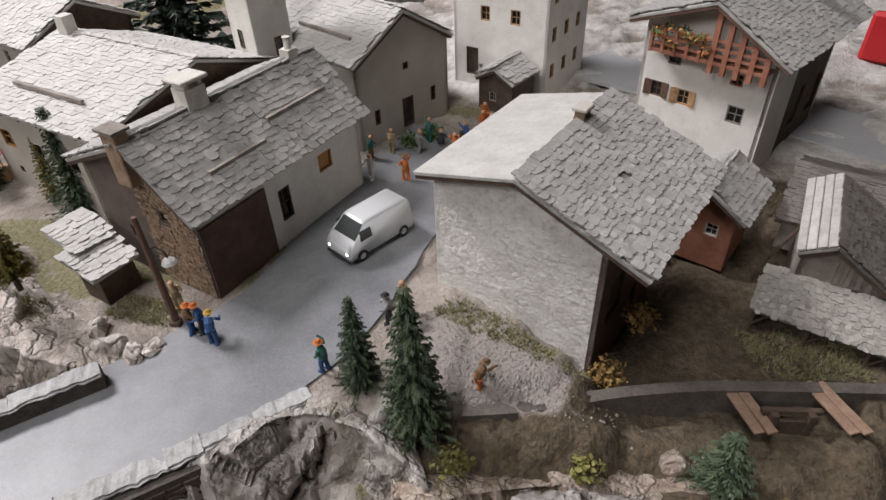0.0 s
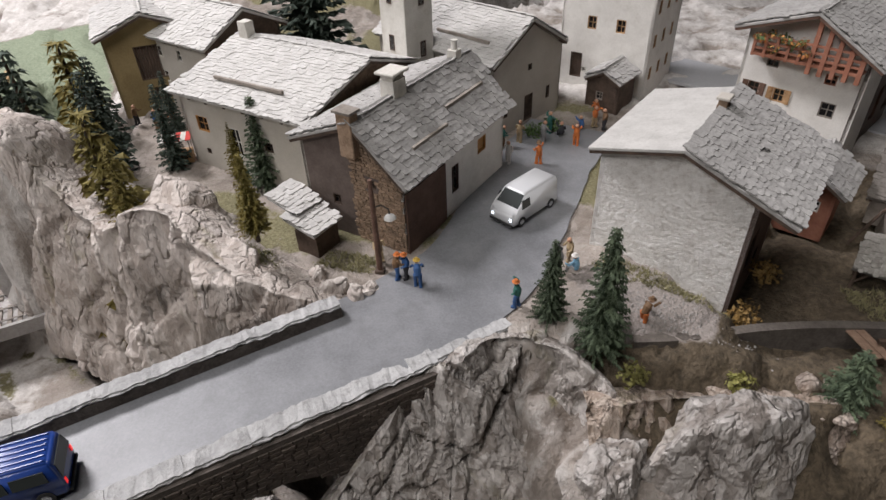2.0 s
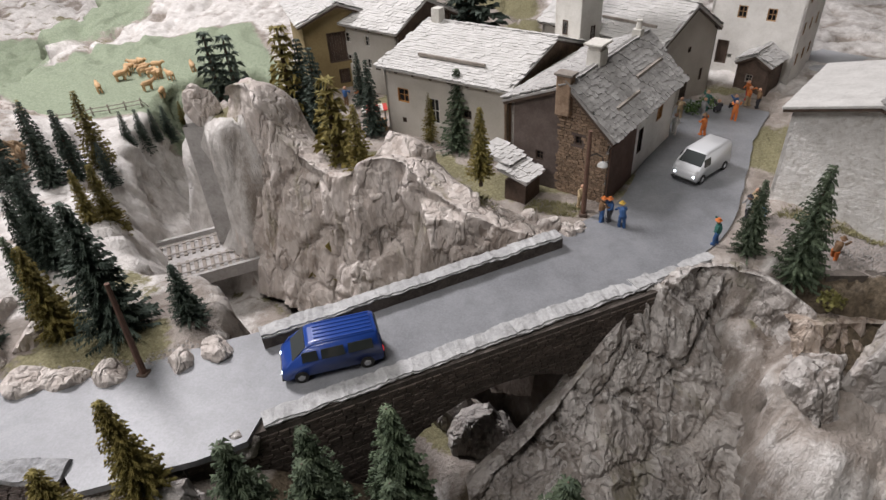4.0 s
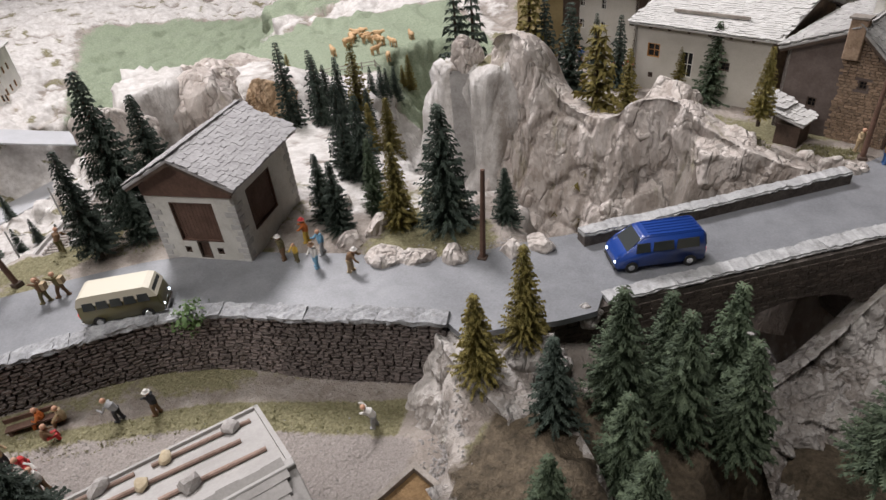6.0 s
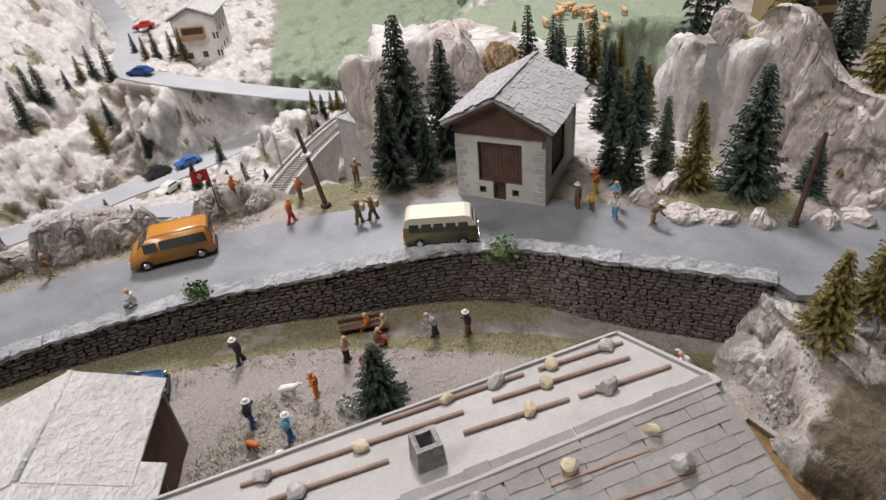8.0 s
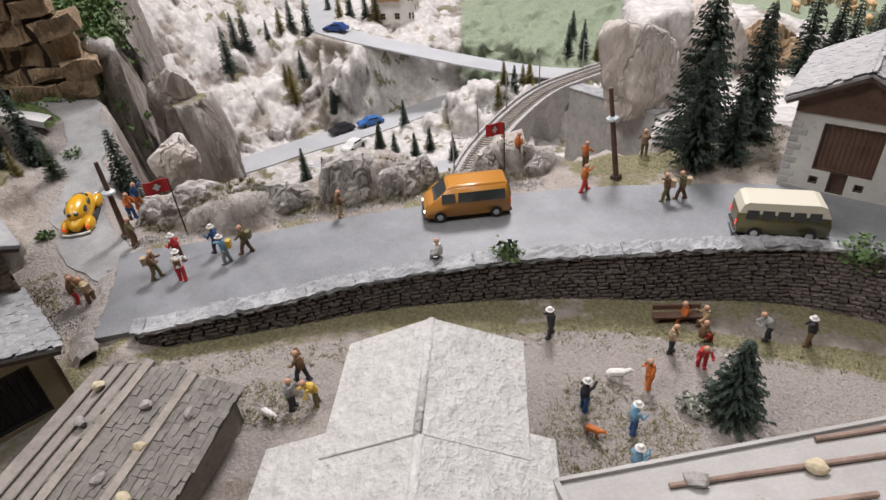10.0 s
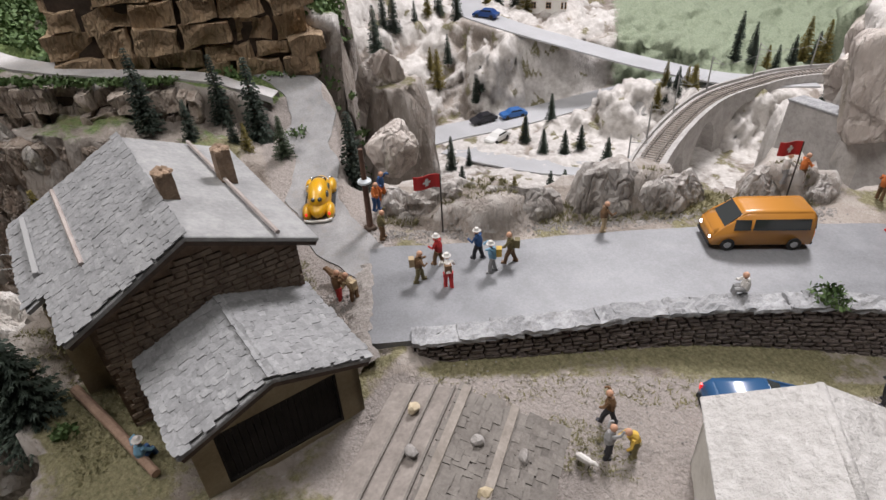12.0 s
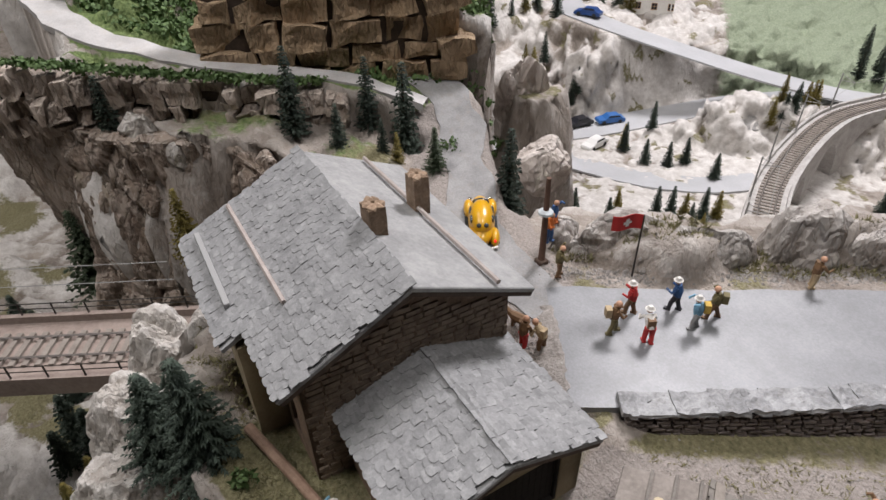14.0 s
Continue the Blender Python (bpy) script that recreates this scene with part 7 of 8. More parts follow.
pole(-85.0, -24.9, -0.6, 4.6, collar=3.2)


def flag(x, y, z, top, turn, w=2.1, h=1.35):
    f = thing("flag", at(x, y, z, turn), "red flag with a white cross on a thin pole", "flag")
    bm = bmesh.new(); tube(bm, [(0, 0, -0.3), (0, 0, top - z)], [0.05, 0.04], 6); part("flag_pole", bm, IRON, f)
    bm = bmesh.new()
    n = 10
    rows = []
    for k in range(n + 1):
        u = k / n
        rows.append([bm.verts.new((-u * w, 0.12 * math.sin(u * 6) + s, top - z - v * h - 0.1 * u)) for s in (0.02, -0.02) for v in (0, 1)])
    for a, b in zip(rows, rows[1:]):
        bm.faces.new((a[0], a[1], b[1], b[0])); bm.faces.new((a[2], b[2], b[3], a[3]))
        bm.faces.new((a[0], b[0], b[2], a[2])); bm.faces.new((a[1], a[3], b[3], b[1]))
    cloth = part("cloth", bm, plain("flag_red", (0.42, 0.02, 0.02), 0.7), f)
    for a, b, c, d in ((0.36, 0.42, 0.64, 0.58), (0.44, 0.24, 0.56, 0.76)):
        bm = bmesh.new()
        for s in (1, -1):
            vs = []
            for u, v in ((a, b), (c, b), (c, d), (a, d)):
                vs.append(bm.verts.new((-u * w, 0.12 * math.sin(u * 6) + s * 0.045, top - z - v * h - 0.1 * u)))
            bm.faces.new(vs if s > 0 else vs[::-1])
        part("cross_bar", bm, plain("flag_white", (0.7, 0.7, 0.68), 0.7), cloth)
    return f


flag(-80.6, -22.7, 0.6, 4.0, 55, 1.45, 0.8)
flag(-70.4, -4.6, 0.4, 3.6, 40, 1.2, 0.85)


def rail_fence(points, label, tall=1.1, step=1.8):
    line = resample(points, step)
    f = thing("rail_fence", at(0, 0, 0), label, "fence")
    for p in line:
        z = height(p[0], p[1])
        bm = bmesh.new(); tube(bm, [(p[0], p[1], z - 0.3), (p[0], p[1], z + tall)], [0.1, 0.08], 5); part("post", bm, GREY_WOOD, f)
    for h in (0.4, 0.85):
        for a, b in zip(line, line[1:]):
            bm = bmesh.new(); tube(bm, [(a[0], a[1], height(*a[:2]) + h), (b[0], b[1], height(*b[:2]) + h)], [0.06, 0.06], 5); part("fence_rail", bm, GREY_WOOD, f)


rail_fence([(-73, 48), (-66, 52.5), (-59, 57)], "grey wooden fence along the cow meadow")

# ---- figures ----
CLOTH = {k: surface("cloth_" + k, c, tuple(min(1, 1.35 * v) for v in c), 900, 300, 0.75, 0.0, vary=0.1) for k, c in
         {"orange": (0.45, 0.13, 0.03), "brown": (0.14, 0.08, 0.04), "olive": (0.13, 0.11, 0.05), "white": (0.55, 0.53, 0.5), "blue": (0.03, 0.08, 0.2), "dark": (0.025, 0.025, 0.03),
          "red": (0.4, 0.03, 0.03), "grey": (0.25, 0.25, 0.25), "green": (0.03, 0.12, 0.1), "beige": (0.33, 0.25, 0.15), "yellow": (0.5, 0.33, 0.06), "sky": (0.15, 0.3, 0.42)}.items()}
TONE = plain("painted_skin_tone", (0.5, 0.28, 0.18), 0.6)


def figurine(x, y, z, turn, top, legs, pack=None, stance="stand", hat=None, s=1.0):
    """A small painted model figure, as one plain mesh."""
    bm = bmesh.new()
    rnd = random.Random(int(abs(x * 37 + y * 91)))
    hip = 0.95
    low = 0.55 if stance == "sit" else 0.0
    stride = rnd.uniform(0.15, 0.32) if stance == "walk" else 0.08
    for side in (-1, 1):
        if stance == "sit":
            tube(bm, [(0, side * 0.14, hip - low + 0.05), (0.45, side * 0.16, hip - low), (0.5, side * 0.16, 0.02)], [0.15, 0.13, 0.1], 7, mat=1)
        else:
            tube(bm, [(0, side * 0.12, hip), (side * stride * 0.5 + 0.06, side * 0.14, 0.5), (side * stride, side * 0.15, 0.02)], [0.16, 0.12, 0.1], 7, mat=1)
            box(bm, side * stride - 0.1, side * 0.15 - 0.09, 0, side * stride + 0.2, side * 0.15 + 0.09, 0.1, mat=1)
    bend = 0.7 if stance == "bend" else 0.06
    h = hip - low
    neck = (0.55 * math.sin(bend) * 1.1, 0, h + 0.62 * math.cos(bend))
    tube(bm, [(0, 0, h - 0.08), (neck[0] * 0.5, 0, h + 0.3), neck], [0.2, 0.25, 0.15], 9, mat=0)
    head = Vector((neck[0] + 0.08, 0, neck[2] + 0.2))
    n0 = len(bm.faces)
    bmesh.ops.create_uvsphere(bm, u_segments=9, v_segments=6, radius=0.165, matrix=Matrix.Translation(head))
    bm.faces.ensure_lookup_table()
    for f in bm.faces[n0:]:
        f.material_index = 2
    for side in (-1, 1):
        sh = Vector((neck[0] * 0.92, side * 0.25, neck[2] - 0.06))
        el = sh + Vector((rnd.uniform(0.05, 0.3), side * 0.12, -0.3 if rnd.random() < 0.75 else 0.2))
        ha = el + Vector((rnd.uniform(0.1, 0.3), -side * 0.05, rnd.uniform(-0.2, 0.2)))
        tube(bm, [sh, el, ha], [0.09, 0.075, 0.06], 6, mat=0)
    if hat:
        tube(bm, [head + Vector((0, 0, 0.06)), head + Vector((0, 0, 0.1)), head + Vector((0, 0, 0.22))], [0.24, 0.17, 0.1], 9, mat=3)
    if pack:
        box(bm, neck[0] - 0.5, -0.18, neck[2] - 0.5, neck[0] - 0.22, 0.18, neck[2] - 0.02, mat=4)
    mats = [CLOTH[top], CLOTH[legs], TONE, CLOTH[hat or "brown"], CLOTH[pack or "brown"]]
    ob = part("figurine", bm, mats, None, m=at(x, y, z, turn, 0, 0, s), smooth=False)
    return tagged(ob, "small painted model figure in %s and %s standing on the layout" % (top, legs), "figurine", group="model figures")


R = -0.6
for row in ((-3.1, 43.2, R, 250, "white", "white", None, "walk"), (-0.7, 43.0, R, 120, "orange", "orange", None, "stand", "brown"), (-2.6, 25.9, R, 160, "green", "blue", None, "stand", "orange"), (-8.5, 27.4, R, 100, "blue", "blue", None, "bend", "yellow"),
            (-9.9, 28.1, R, 30, "brown", "blue", None, "stand", "orange"), (-9.3, 28.2, R, 210, "blue", "dark", None, "stand", "orange"), (-11.3, 29.9, R, 300, "beige", "beige"), (0.0, 29.2, R, 200, "grey", "dark", None, "walk", "dark"), (0.7, 30.2, R, 200, "beige", "beige"), (1.0, 29.2, R, 150, "sky", "grey", None, "sit", "white"),
            (4.5, 25.5, -1.3, 40, "brown", "orange", None, "bend", "brown")):
    figurine(*row)
for row in ((1.4, 47.8, R, 100, "dark", "dark", None, "sit"), (2.5, 46.4, R, 260, "orange", "orange"), (-0.2, 46.8, R, 30, "grey", "grey"), (-2.2, 46.8, R, 70, "beige", "beige"), (-3.6, 45.9, R, 0, "green", "brown"), (4.7, 51.4, R, 190, "orange", "red"),
            (3.2, 49.1, R, 140, "blue", "dark", None, "sit"), (4.4, 50.0, R, 300, "orange", "beige"), (5.2, 49.4, R, 200, "brown", "dark"), (-37.7, 49.6, R, 0, "brown", "dark"), (-35.2, 48.6, R, 90, "blue", "brown"), (-33.7, 49.1, R, 180, "orange", "brown"), (0.9, 56.3, R, 260, "white", "blue"), (0.4, 48.6, R, 60, "green", "green")):
    figurine(*row)
for row in ((-47.7, 7.2, R, 250, "olive", "brown", None, "stand", "white"), (-46.7, 7.2, R, 270, "yellow", "olive", None, "stand", None, 0.75), (-45.0, 6.9, R, 250, "white", "sky", None, "stand", "brown"), (-47.2, 9.4, R, 200, "orange", "yellow", None, "stand", "red"), (-45.4, 8.4, R, 240, "sky", "grey", None, "walk"),
            (-42.6, 7.0, R, 10, "brown", "beige", None, "bend", "white"), (-65.3, -2.7, R, 60, "orange", "red", None, "walk"), (-67.1, 0.2, R, 90, "orange", "brown"), (-60.6, -0.7, R, 200, "brown", "olive", "beige", "walk"), (-60.0, 0.1, R, 200, "olive", "brown", "beige", "walk"), (-64.8, 4.2, R, 120, "brown", "olive", None, "bend"),
            (-70.6, -2.9, 0.3, 60, "orange", "brown"), (-71.2, -3.9, 0.4, 60, "white", "grey")):
    figurine(*row)
for row in ((-78.8, -25.7, R, 60, "brown", "olive", "beige", "walk"), (-79.3, -24.0, R, 200, "red", "brown", None, "walk", "white"), (-77.4, -24.8, R, 150, "white", "red", "brown", "bend", "white"), (-78.3, -22.0, R, 200, "blue", "dark", None, "walk", "white"), (-76.9, -22.2, R, 230, "sky", "grey", "yellow", "walk", "white"),
            (-76.9, -20.9, R, 220, "olive", "brown", "olive", "walk"), (-83.5, -25.0, R, 60, "olive", "brown"), (-75.7, -14.8, R, 60, "brown", "beige"), (-67.3, -14.2, -0.5, 220, "white", "grey", None, "sit"), (-85.6, -24.0, 0.0, 20, "orange", "blue"), (-86.2, -23.2, 0.2, 20, "blue", "orange"),
            (-79.9, -29.0, -1.0, 200, "beige", "brown", "beige", "bend"), (-80.6, -29.6, -1.0, 100, "brown", "red")):
    figurine(*row)


def ground_z(x, y):
    return float(YARD(np.float64(x), np.float64(y)))


for row in ((-55.9, -6.7, "orange", "orange", "sit", 230), (-54.9, -6.2, "beige", "brown", "sit", 220), (-52.0, -5.0, "grey", "dark", "bend", 200), (-50.3, -3.9, "dark", "brown", "stand", 200), (-54.5, -7.6, "brown", "red", "sit", 60), (-55.3, -9.6, "beige", "dark", "stand", 30),
            (-53.7, -9.4, "red", "red", "bend", 300), (-52.0, -10.0, "white", "brown", "stand", 200), (-54.9, -12.6, "orange", "orange", "stand", 240), (-60.5, -12.9, "dark", "dark", "walk", 250), (-56.4, -16.0, "dark", "blue", "stand", 80), (-54.1, -15.6, "sky", "blue", "stand", 60),
            (-53.0, -17.2, "sky", "sky", "sit", 90), (-38.0, -0.6, "white", "grey", "bend", 200), (-67.2, -24.1, "brown", "dark", "walk", 200), (-66.1, -25.5, "grey", "dark", "stand", 60), (-65.5, -24.5, "yellow", "olive", "bend", 250), (-77.6, -40.6, "sky", "blue", "sit", 120)):
    x, y, a, b, st, tn = row
    figurine(x, y, ground_z(x, y) if x > -76 else -1.7, tn, a, b, None, st, "white" if a in ("dark", "sky") else None)


def small_animal(name, label, x, y, z, turn, s, colour):
    """A plain shape for a model animal: body, neck and legs in one mesh."""
    bm = bmesh.new()
    tube(bm, [(-0.7, 0, 0.85), (-0.4, 0, 0.95), (0.5, 0, 0.95), (0.8, 0, 1.05), (1.15, 0, 1.25), (1.4, 0, 1.1)], [0.2, 0.36, 0.36, 0.24, 0.2, 0.12], 8)
    for u in (-0.5, 0.5):
        for v in (-0.2, 0.2):
            tube(bm, [(u, v, 0.75), (u, v, 0)], [0.12, 0.09], 6)
    return tagged(part(name, bm, colour, None, m=at(x, y, z, turn, 0, 0, s)), label, "figurine", group="model cattle" if name == "model_cow" else "")


TAN = surface("tan_hide", (0.42, 0.24, 0.10), (0.6, 0.42, 0.25), 700, 200, 0.8, 0)
rc = random.Random(12)
for k in range(17):
    x, y = -68 + rc.uniform(-6, 5), 62 + rc.uniform(-4, 6) + 0.3 * k * 0.3
    small_animal("model_cow", "small tan model cow on the green meadow", x, y, height(x, y), rc.uniform(0, 360), 1.0, TAN)
small_animal("model_goat", "small white model goat in the yard", -56.3, -13.4, ground_z(-56.3, -13.4), 40, 0.6, CLOTH["white"])
small_animal("model_dog", "small brown model dog by the gravel track", -81.6, -29.0, -0.9, 200, 0.7, CLOTH["brown"])
small_animal("model_hen", "small orange model hen in the yard", -55.3, -17.0, ground_z(-55.3, -17.0), 10, 0.45, CLOTH["orange"])
small_animal("model_hen", "small white model hen in the yard", -66.4, -26.6, ground_z(-66.4, -26.6), 10, 0.45, CLOTH["white"])

# bench at the wall
bench = thing("bench", at(-56.2, -7.1, ground_z(-56, -7), 42), "small brown wooden bench at the wall", "bench")
bm = bmesh.new(); box(bm, -1.3, -0.25, 0.42, 1.3, 0.25, 0.52); part("seat", bm, BARN_WOOD, bench)
bm = bmesh.new(); box(bm, -1.3, 0.22, 0.7, 1.3, 0.3, 1.0); part("backrest", bm, BARN_WOOD, bench)
for u in (-1.1, 1.1):
    bm = bmesh.new(); box(bm, u - 0.08, -0.22, 0, u + 0.08, 0.3, 0.42); part("leg", bm, BARN_WOOD, bench)

# ---- roof fittings ----
def stone_on(parent, x, y, z, s, mat, seed):
    ob = part("weight_stone", rock_mesh(0.44 * s, 0.34 * s, 0.27 * s, seed, 2, 0.5), mat, parent, m=at(x, y, z, seed * 40))
    return ob


TAN_STONE = surface("tan_stone", (0.42, 0.34, 0.22), (0.58, 0.5, 0.36), 800, 150, 0.85, 0.4)


def roof_z(y, zr=3.3, ze=0.7, half=6.2):
    return zr - (zr - ze) * abs(y) / half


for (ax, ay), (bx, by) in (((4.8, -5.3), (0.6, -5.0)), ((12.1, -5.7), (5.5, -5.4)), ((7.6, -4.2), (1.3, -3.6)), ((18.0, -4.8), (8.9, -4.2)), ((4.7, -2.2), (0.6, -1.9)), ((9.5, -2.7), (5.1, -2.3)), ((17.0, -3.1), (12.5, -2.8)), ((7.9, 1.1), (3.1, 1.3)), ((6.7, 2.2), (2.4, 2.5))):
    bm = bmesh.new(); tube(bm, [(ax, ay, roof_z(ay) + 0.16), ((ax + bx) / 2, (ay + by) / 2, roof_z((ay + by) / 2) + 0.17), (bx, by, roof_z(by) + 0.13)], [0.1, 0.1, 0.1], 7)
    part("batten", bm, BATTEN, h11)
for k, (x, y) in enumerate(((4.2, -5.2), (1.5, -5.0), (9.2, -5.5), (6.9, -5.4), (5.2, -3.9), (17.1, -4.7), (13.3, -4.3), (3.5, -2.0), (6.8, -2.4), (16.0, -3.0), (3.6, 0.8), (3.2, 2.1), (7.0, 0.9), (10.4, 0.8))):
    stone_on(h11, x, y, roof_z(y) + 0.32, (1.0, 1.15, 0.9, 1.3)[k % 4], (TAN_STONE, GREY_STONE, TAN_STONE, GREY_STONE)[k % 4], 70 + k)
bm = bmesh.new()
for a, b, c, d in ((-0.75, -0.75, 0.75, -0.45), (-0.75, 0.45, 0.75, 0.75), (-0.75, -0.45, -0.45, 0.45), (0.45, -0.45, 0.75, 0.45)):
    box(bm, a, b, -0.8, c, d, 1.55)
for v in bm.verts:
    f = 1 - 0.16 * (v.co.z + 0.8) / 2.3
    v.co.x *= f; v.co.y *= f
part("chimney", bm, SOOT, h11, "sooty grey chimney with an open flue", m=at(11.2, -1.9, 2.6, 0, 0, 0, 0.78))
bm = bmesh.new(); box(bm, 0, -0.2, 3.22, 21.5, 0.2, 3.5); bevelled(bm, 0.04); part("ridge_board", bm, BOARD_ROOF, h11)
for y0, y1, x0, x1 in ((-6.2, -6.0, 0, 21.5), (-6.2, 0, 0.0, 0.2), (-6.2, 0, 21.3, 21.5)):
    bm = bmesh.new()
    box(bm, x0, y0, -0.05, x1, y1, 0.2)
    for v in bm.verts:
        v.co.z += roof_z(v.co.y)
    part("rim", bm, BOARD_ROOF, h11)

# slate house: two stone chimneys, gutters and battens
for x, y, z0, z1 in ((4.1, -0.5, 6.2, 7.75), (6.5, -3.6, 4.9, 6.95)):
    ch = chimney(h14, x, y, z0, z1, 0.85, 0.7, TAN_RUBBLE)
    for k in range(7):
        bm = rock_mesh(0.3, 0.24, 0.16, 200 + k, 1); part("chimney_stone", bm, TAN_RUBBLE, ch, m=at(0.32 * math.cos(0.9 * k), 0.26 * math.sin(0.9 * k), z1 + 0.02, 50 * k))
for a_, b_, rise in (((11.5, -3.2), (0.1, -3.6), 2.3 / 5.3), ((11.5, 3.7), (3.5, 3.6), 2.7 / 5.2)):
    bm = bmesh.new(); tube(bm, [(a_[0], a_[1], 6.8 - rise * abs(a_[1]) + 0.24), (b_[0], b_[1], 6.8 - rise * abs(b_[1]) + 0.24)], [0.11] * 2, 6); part("batten", bm, SNOW_POLE, h14)
bm = bmesh.new(); box(bm, 5.5, 5.25, 4.05, 11.2, 5.5, 4.4); bevelled(bm, 0.03); part("gutter", bm, plain("zinc_grey", (0.3, 0.3, 0.3), 0.5), h14)
bm = bmesh.new(); box(bm, 0, 0, -0.16, 7.9, 1.1, 0.02)
lip = part("roof_lip", bm, SLATE_BLUE, h14, m=at(11.8, 6.15, 3.62, 180, 27))
cover_slope(lip, 7.9, 1.1, S_BLUE, 0.42, 0.44, seed=93, tilt=4)
bm = bmesh.new(); box(bm, 3.9, 4.2, -2.2, 11.2, 5.6, 3.4); part("side_bay", bm, TAN_WALL, h14, "ochre rendered bay under the eave")
log = part("log", tube(bmesh.new(), [(0, 0, 0), (3.5, 0.05, 0), (7.2, 0, 0)], [0.24, 0.22, 0.19], 10), PLANK_BROWN, None, m=at(-83.4, -42.0, -1.35, 13))
tagged(log, "long weathered timber log lying beside the slate house", "log")
# shed roof: weights and channels
for k, (x, y) in enumerate(((1.4, -1.6), (3.4, -0.9), (2.2, 1.2), (4.0, 2.0), (5.6, 1.4), (2.0, 2.9), (6.0, 2.6))):
    stone_on(h13, x, y, (0.9 - (1.1 * y / 4.2 if y > 0 else -0.6 * y / 3.0)) + 0.25, 0.8, (TAN_STONE, GREY_STONE, GREY_STONE)[k % 3], 90 + k)
for y in (-0.4, -1.2, -2.0):
    bm = bmesh.new(); box(bm, 0, y - 0.05, 0.05, 12, y + 0.05, 0.14)
    for v in bm.verts:
        v.co.z += 0.9 + 0.2 * v.co.y
    part("plank_joint", bm, SHINGLE, h13)
for y in (0.15, 2.1):
    bm = bmesh.new(); box(bm, 0, y - 0.16, 0.1, 12, y + 0.16, 0.3)
    for v in bm.verts:
        v.co.z += 0.9 - 1.1 / 4.2 * v.co.y
    part("channel", bm, GREY_WOOD, h13)

# lean-to and wood shed at the stone house
annex = thing("wood_shed", at(-15.6, 31.6, -0.8, 63), "small slate-roofed wood shed leaning on the stone house", "shed")
bm = bmesh.new(); box(bm, -1.2, -0.9, 0, 0.9, 0.9, 1.7); part("body", bm, DARK_WOOD, annex)
for z, y0, y1, x0, x1 in ((2.0, -1.2, 1.4, -1.6, 1.2), (2.7, 0.6, 3.2, -1.0, 1.4)):
    bm = bmesh.new(); box(bm, 0, 0, -0.12, x1 - x0, y1 - y0, 0.05)
    rf = part("roof", bm, SLATE_LIT, annex, m=at(x0, y0, z, 0, 14))
    cover_slope(rf, x1 - x0, y1 - y0, S_LIT, 0.52, 0.58, limit=40, seed=5)

# balcony of the chalet
bm = bmesh.new(); box(bm, 0.35, -3.7, 6.25, 1.6, 4.1, 6.45)
bal = part("balcony", bm, RED_WOOD, h6, "red-brown timber balcony")
for z in (6.75, 7.2, 7.7):
    bm = bmesh.new(); box(bm, 0.36, -3.7, z, 0.5, 4.1, z + 0.16); part("balcony_rail", bm, RED_WOOD, bal)
for k in range(10):
    y = -3.6 + 7.6 * k / 9
    tall = 7.9 if y > 0.4 else 9.7 - 0.52 * abs(y)
    w_ = 0.16 if y < 0.4 else 0.1
    bm = bmesh.new(); box(bm, 0.3, y - w_, 5.7 if y < 0.4 else 6.2, 0.58, y + w_, tall); part("balcony_post", bm, RED_WOOD, bal)


def leaf_clump(bm, x, y, z, r, n, rnd, flat=0.7, size=0.16, mats=1):
    for k in range(n):
        d = Vector((rnd.gauss(0, 1), rnd.gauss(0, 1), rnd.gauss(0, flat))).normalized() * r * rnd.uniform(0.45, 1.05)
        c = Vector((x, y, z)) + d
        u = Vector((rnd.gauss(0, 1), rnd.gauss(0, 1), rnd.gauss(0, 1))).normalized()
        v = u.cross(d.normalized() + Vector((0.1, 0.2, 0.3))).normalized()
        s = size * rnd.uniform(0.6, 1.3)
        bm.faces.new([bm.verts.new(c + u * s), bm.verts.new(c + v * s * 0.6), bm.verts.new(c - u * s * 0.9), bm.verts.new(c - v * s * 0.6)]).material_index = rnd.randrange(mats)


def bush(x, y, z, r, mat=LEAF, label="small green model bush", n=160, seed=1, flat=0.6, size=0.16, name="bush"):
    rnd = random.Random(seed + int(x * 13 + y * 7))
    bm = bmesh.new()
    for k in range(5):
        leaf_clump(bm, rnd.uniform(-0.45, 0.45) * r, rnd.uniform(-0.45, 0.45) * r, rnd.uniform(0.2, 0.7) * r, r * rnd.uniform(0.5, 0.75), n // 5, rnd, flat, size)
    tube(bm, [(0, 0, -0.2), (0, 0, r * 0.5)], [0.08, 0.05], 5)
    return tagged(part(name, bm, mat, None, m=at(x, y, z)), label, "bush")


FLOWER = surface("flower", (0.45, 0.12, 0.03), (0.6, 0.35, 0.1), 900, 300, 0.7, 0)
OLIVE_LEAF = surface("olive_leaf", (0.13, 0.13, 0.03), (0.27, 0.25, 0.08), 900, 200, 0.75, 0, vary=0.2)
AUTUMN = surface("autumn_leaf", (0.16, 0.1, 0.03), (0.36, 0.22, 0.07), 900, 250, 0.75, 0, vary=0.2)
rnd = random.Random(4)
bm = bmesh.new()
for k in range(9):
    leaf_clump(bm, 0.3 + rnd.uniform(-0.2, 0.3), 0.2 + 0.45 * k, 7.5 + rnd.uniform(-0.5, 0.5), 0.45, 46, rnd, size=0.14, mats=2)
part("flower_box", bm, [LEAF, FLOWER], bal, "balcony flowers in green and orange")
bush(10.6, 27.1, -2.4, 1.0, AUTUMN, "yellow-brown bush in front of the white house", 260, 1)
bush(12.9, 30.2, -1.6, 1.1, AUTUMN, "rust-brown bush beside the white house", 240, 2)
bush(-50.2, 0.5, -1.2, 1.55, LEAF, "green bush growing out of the retaining wall", 420, 3, 0.8)
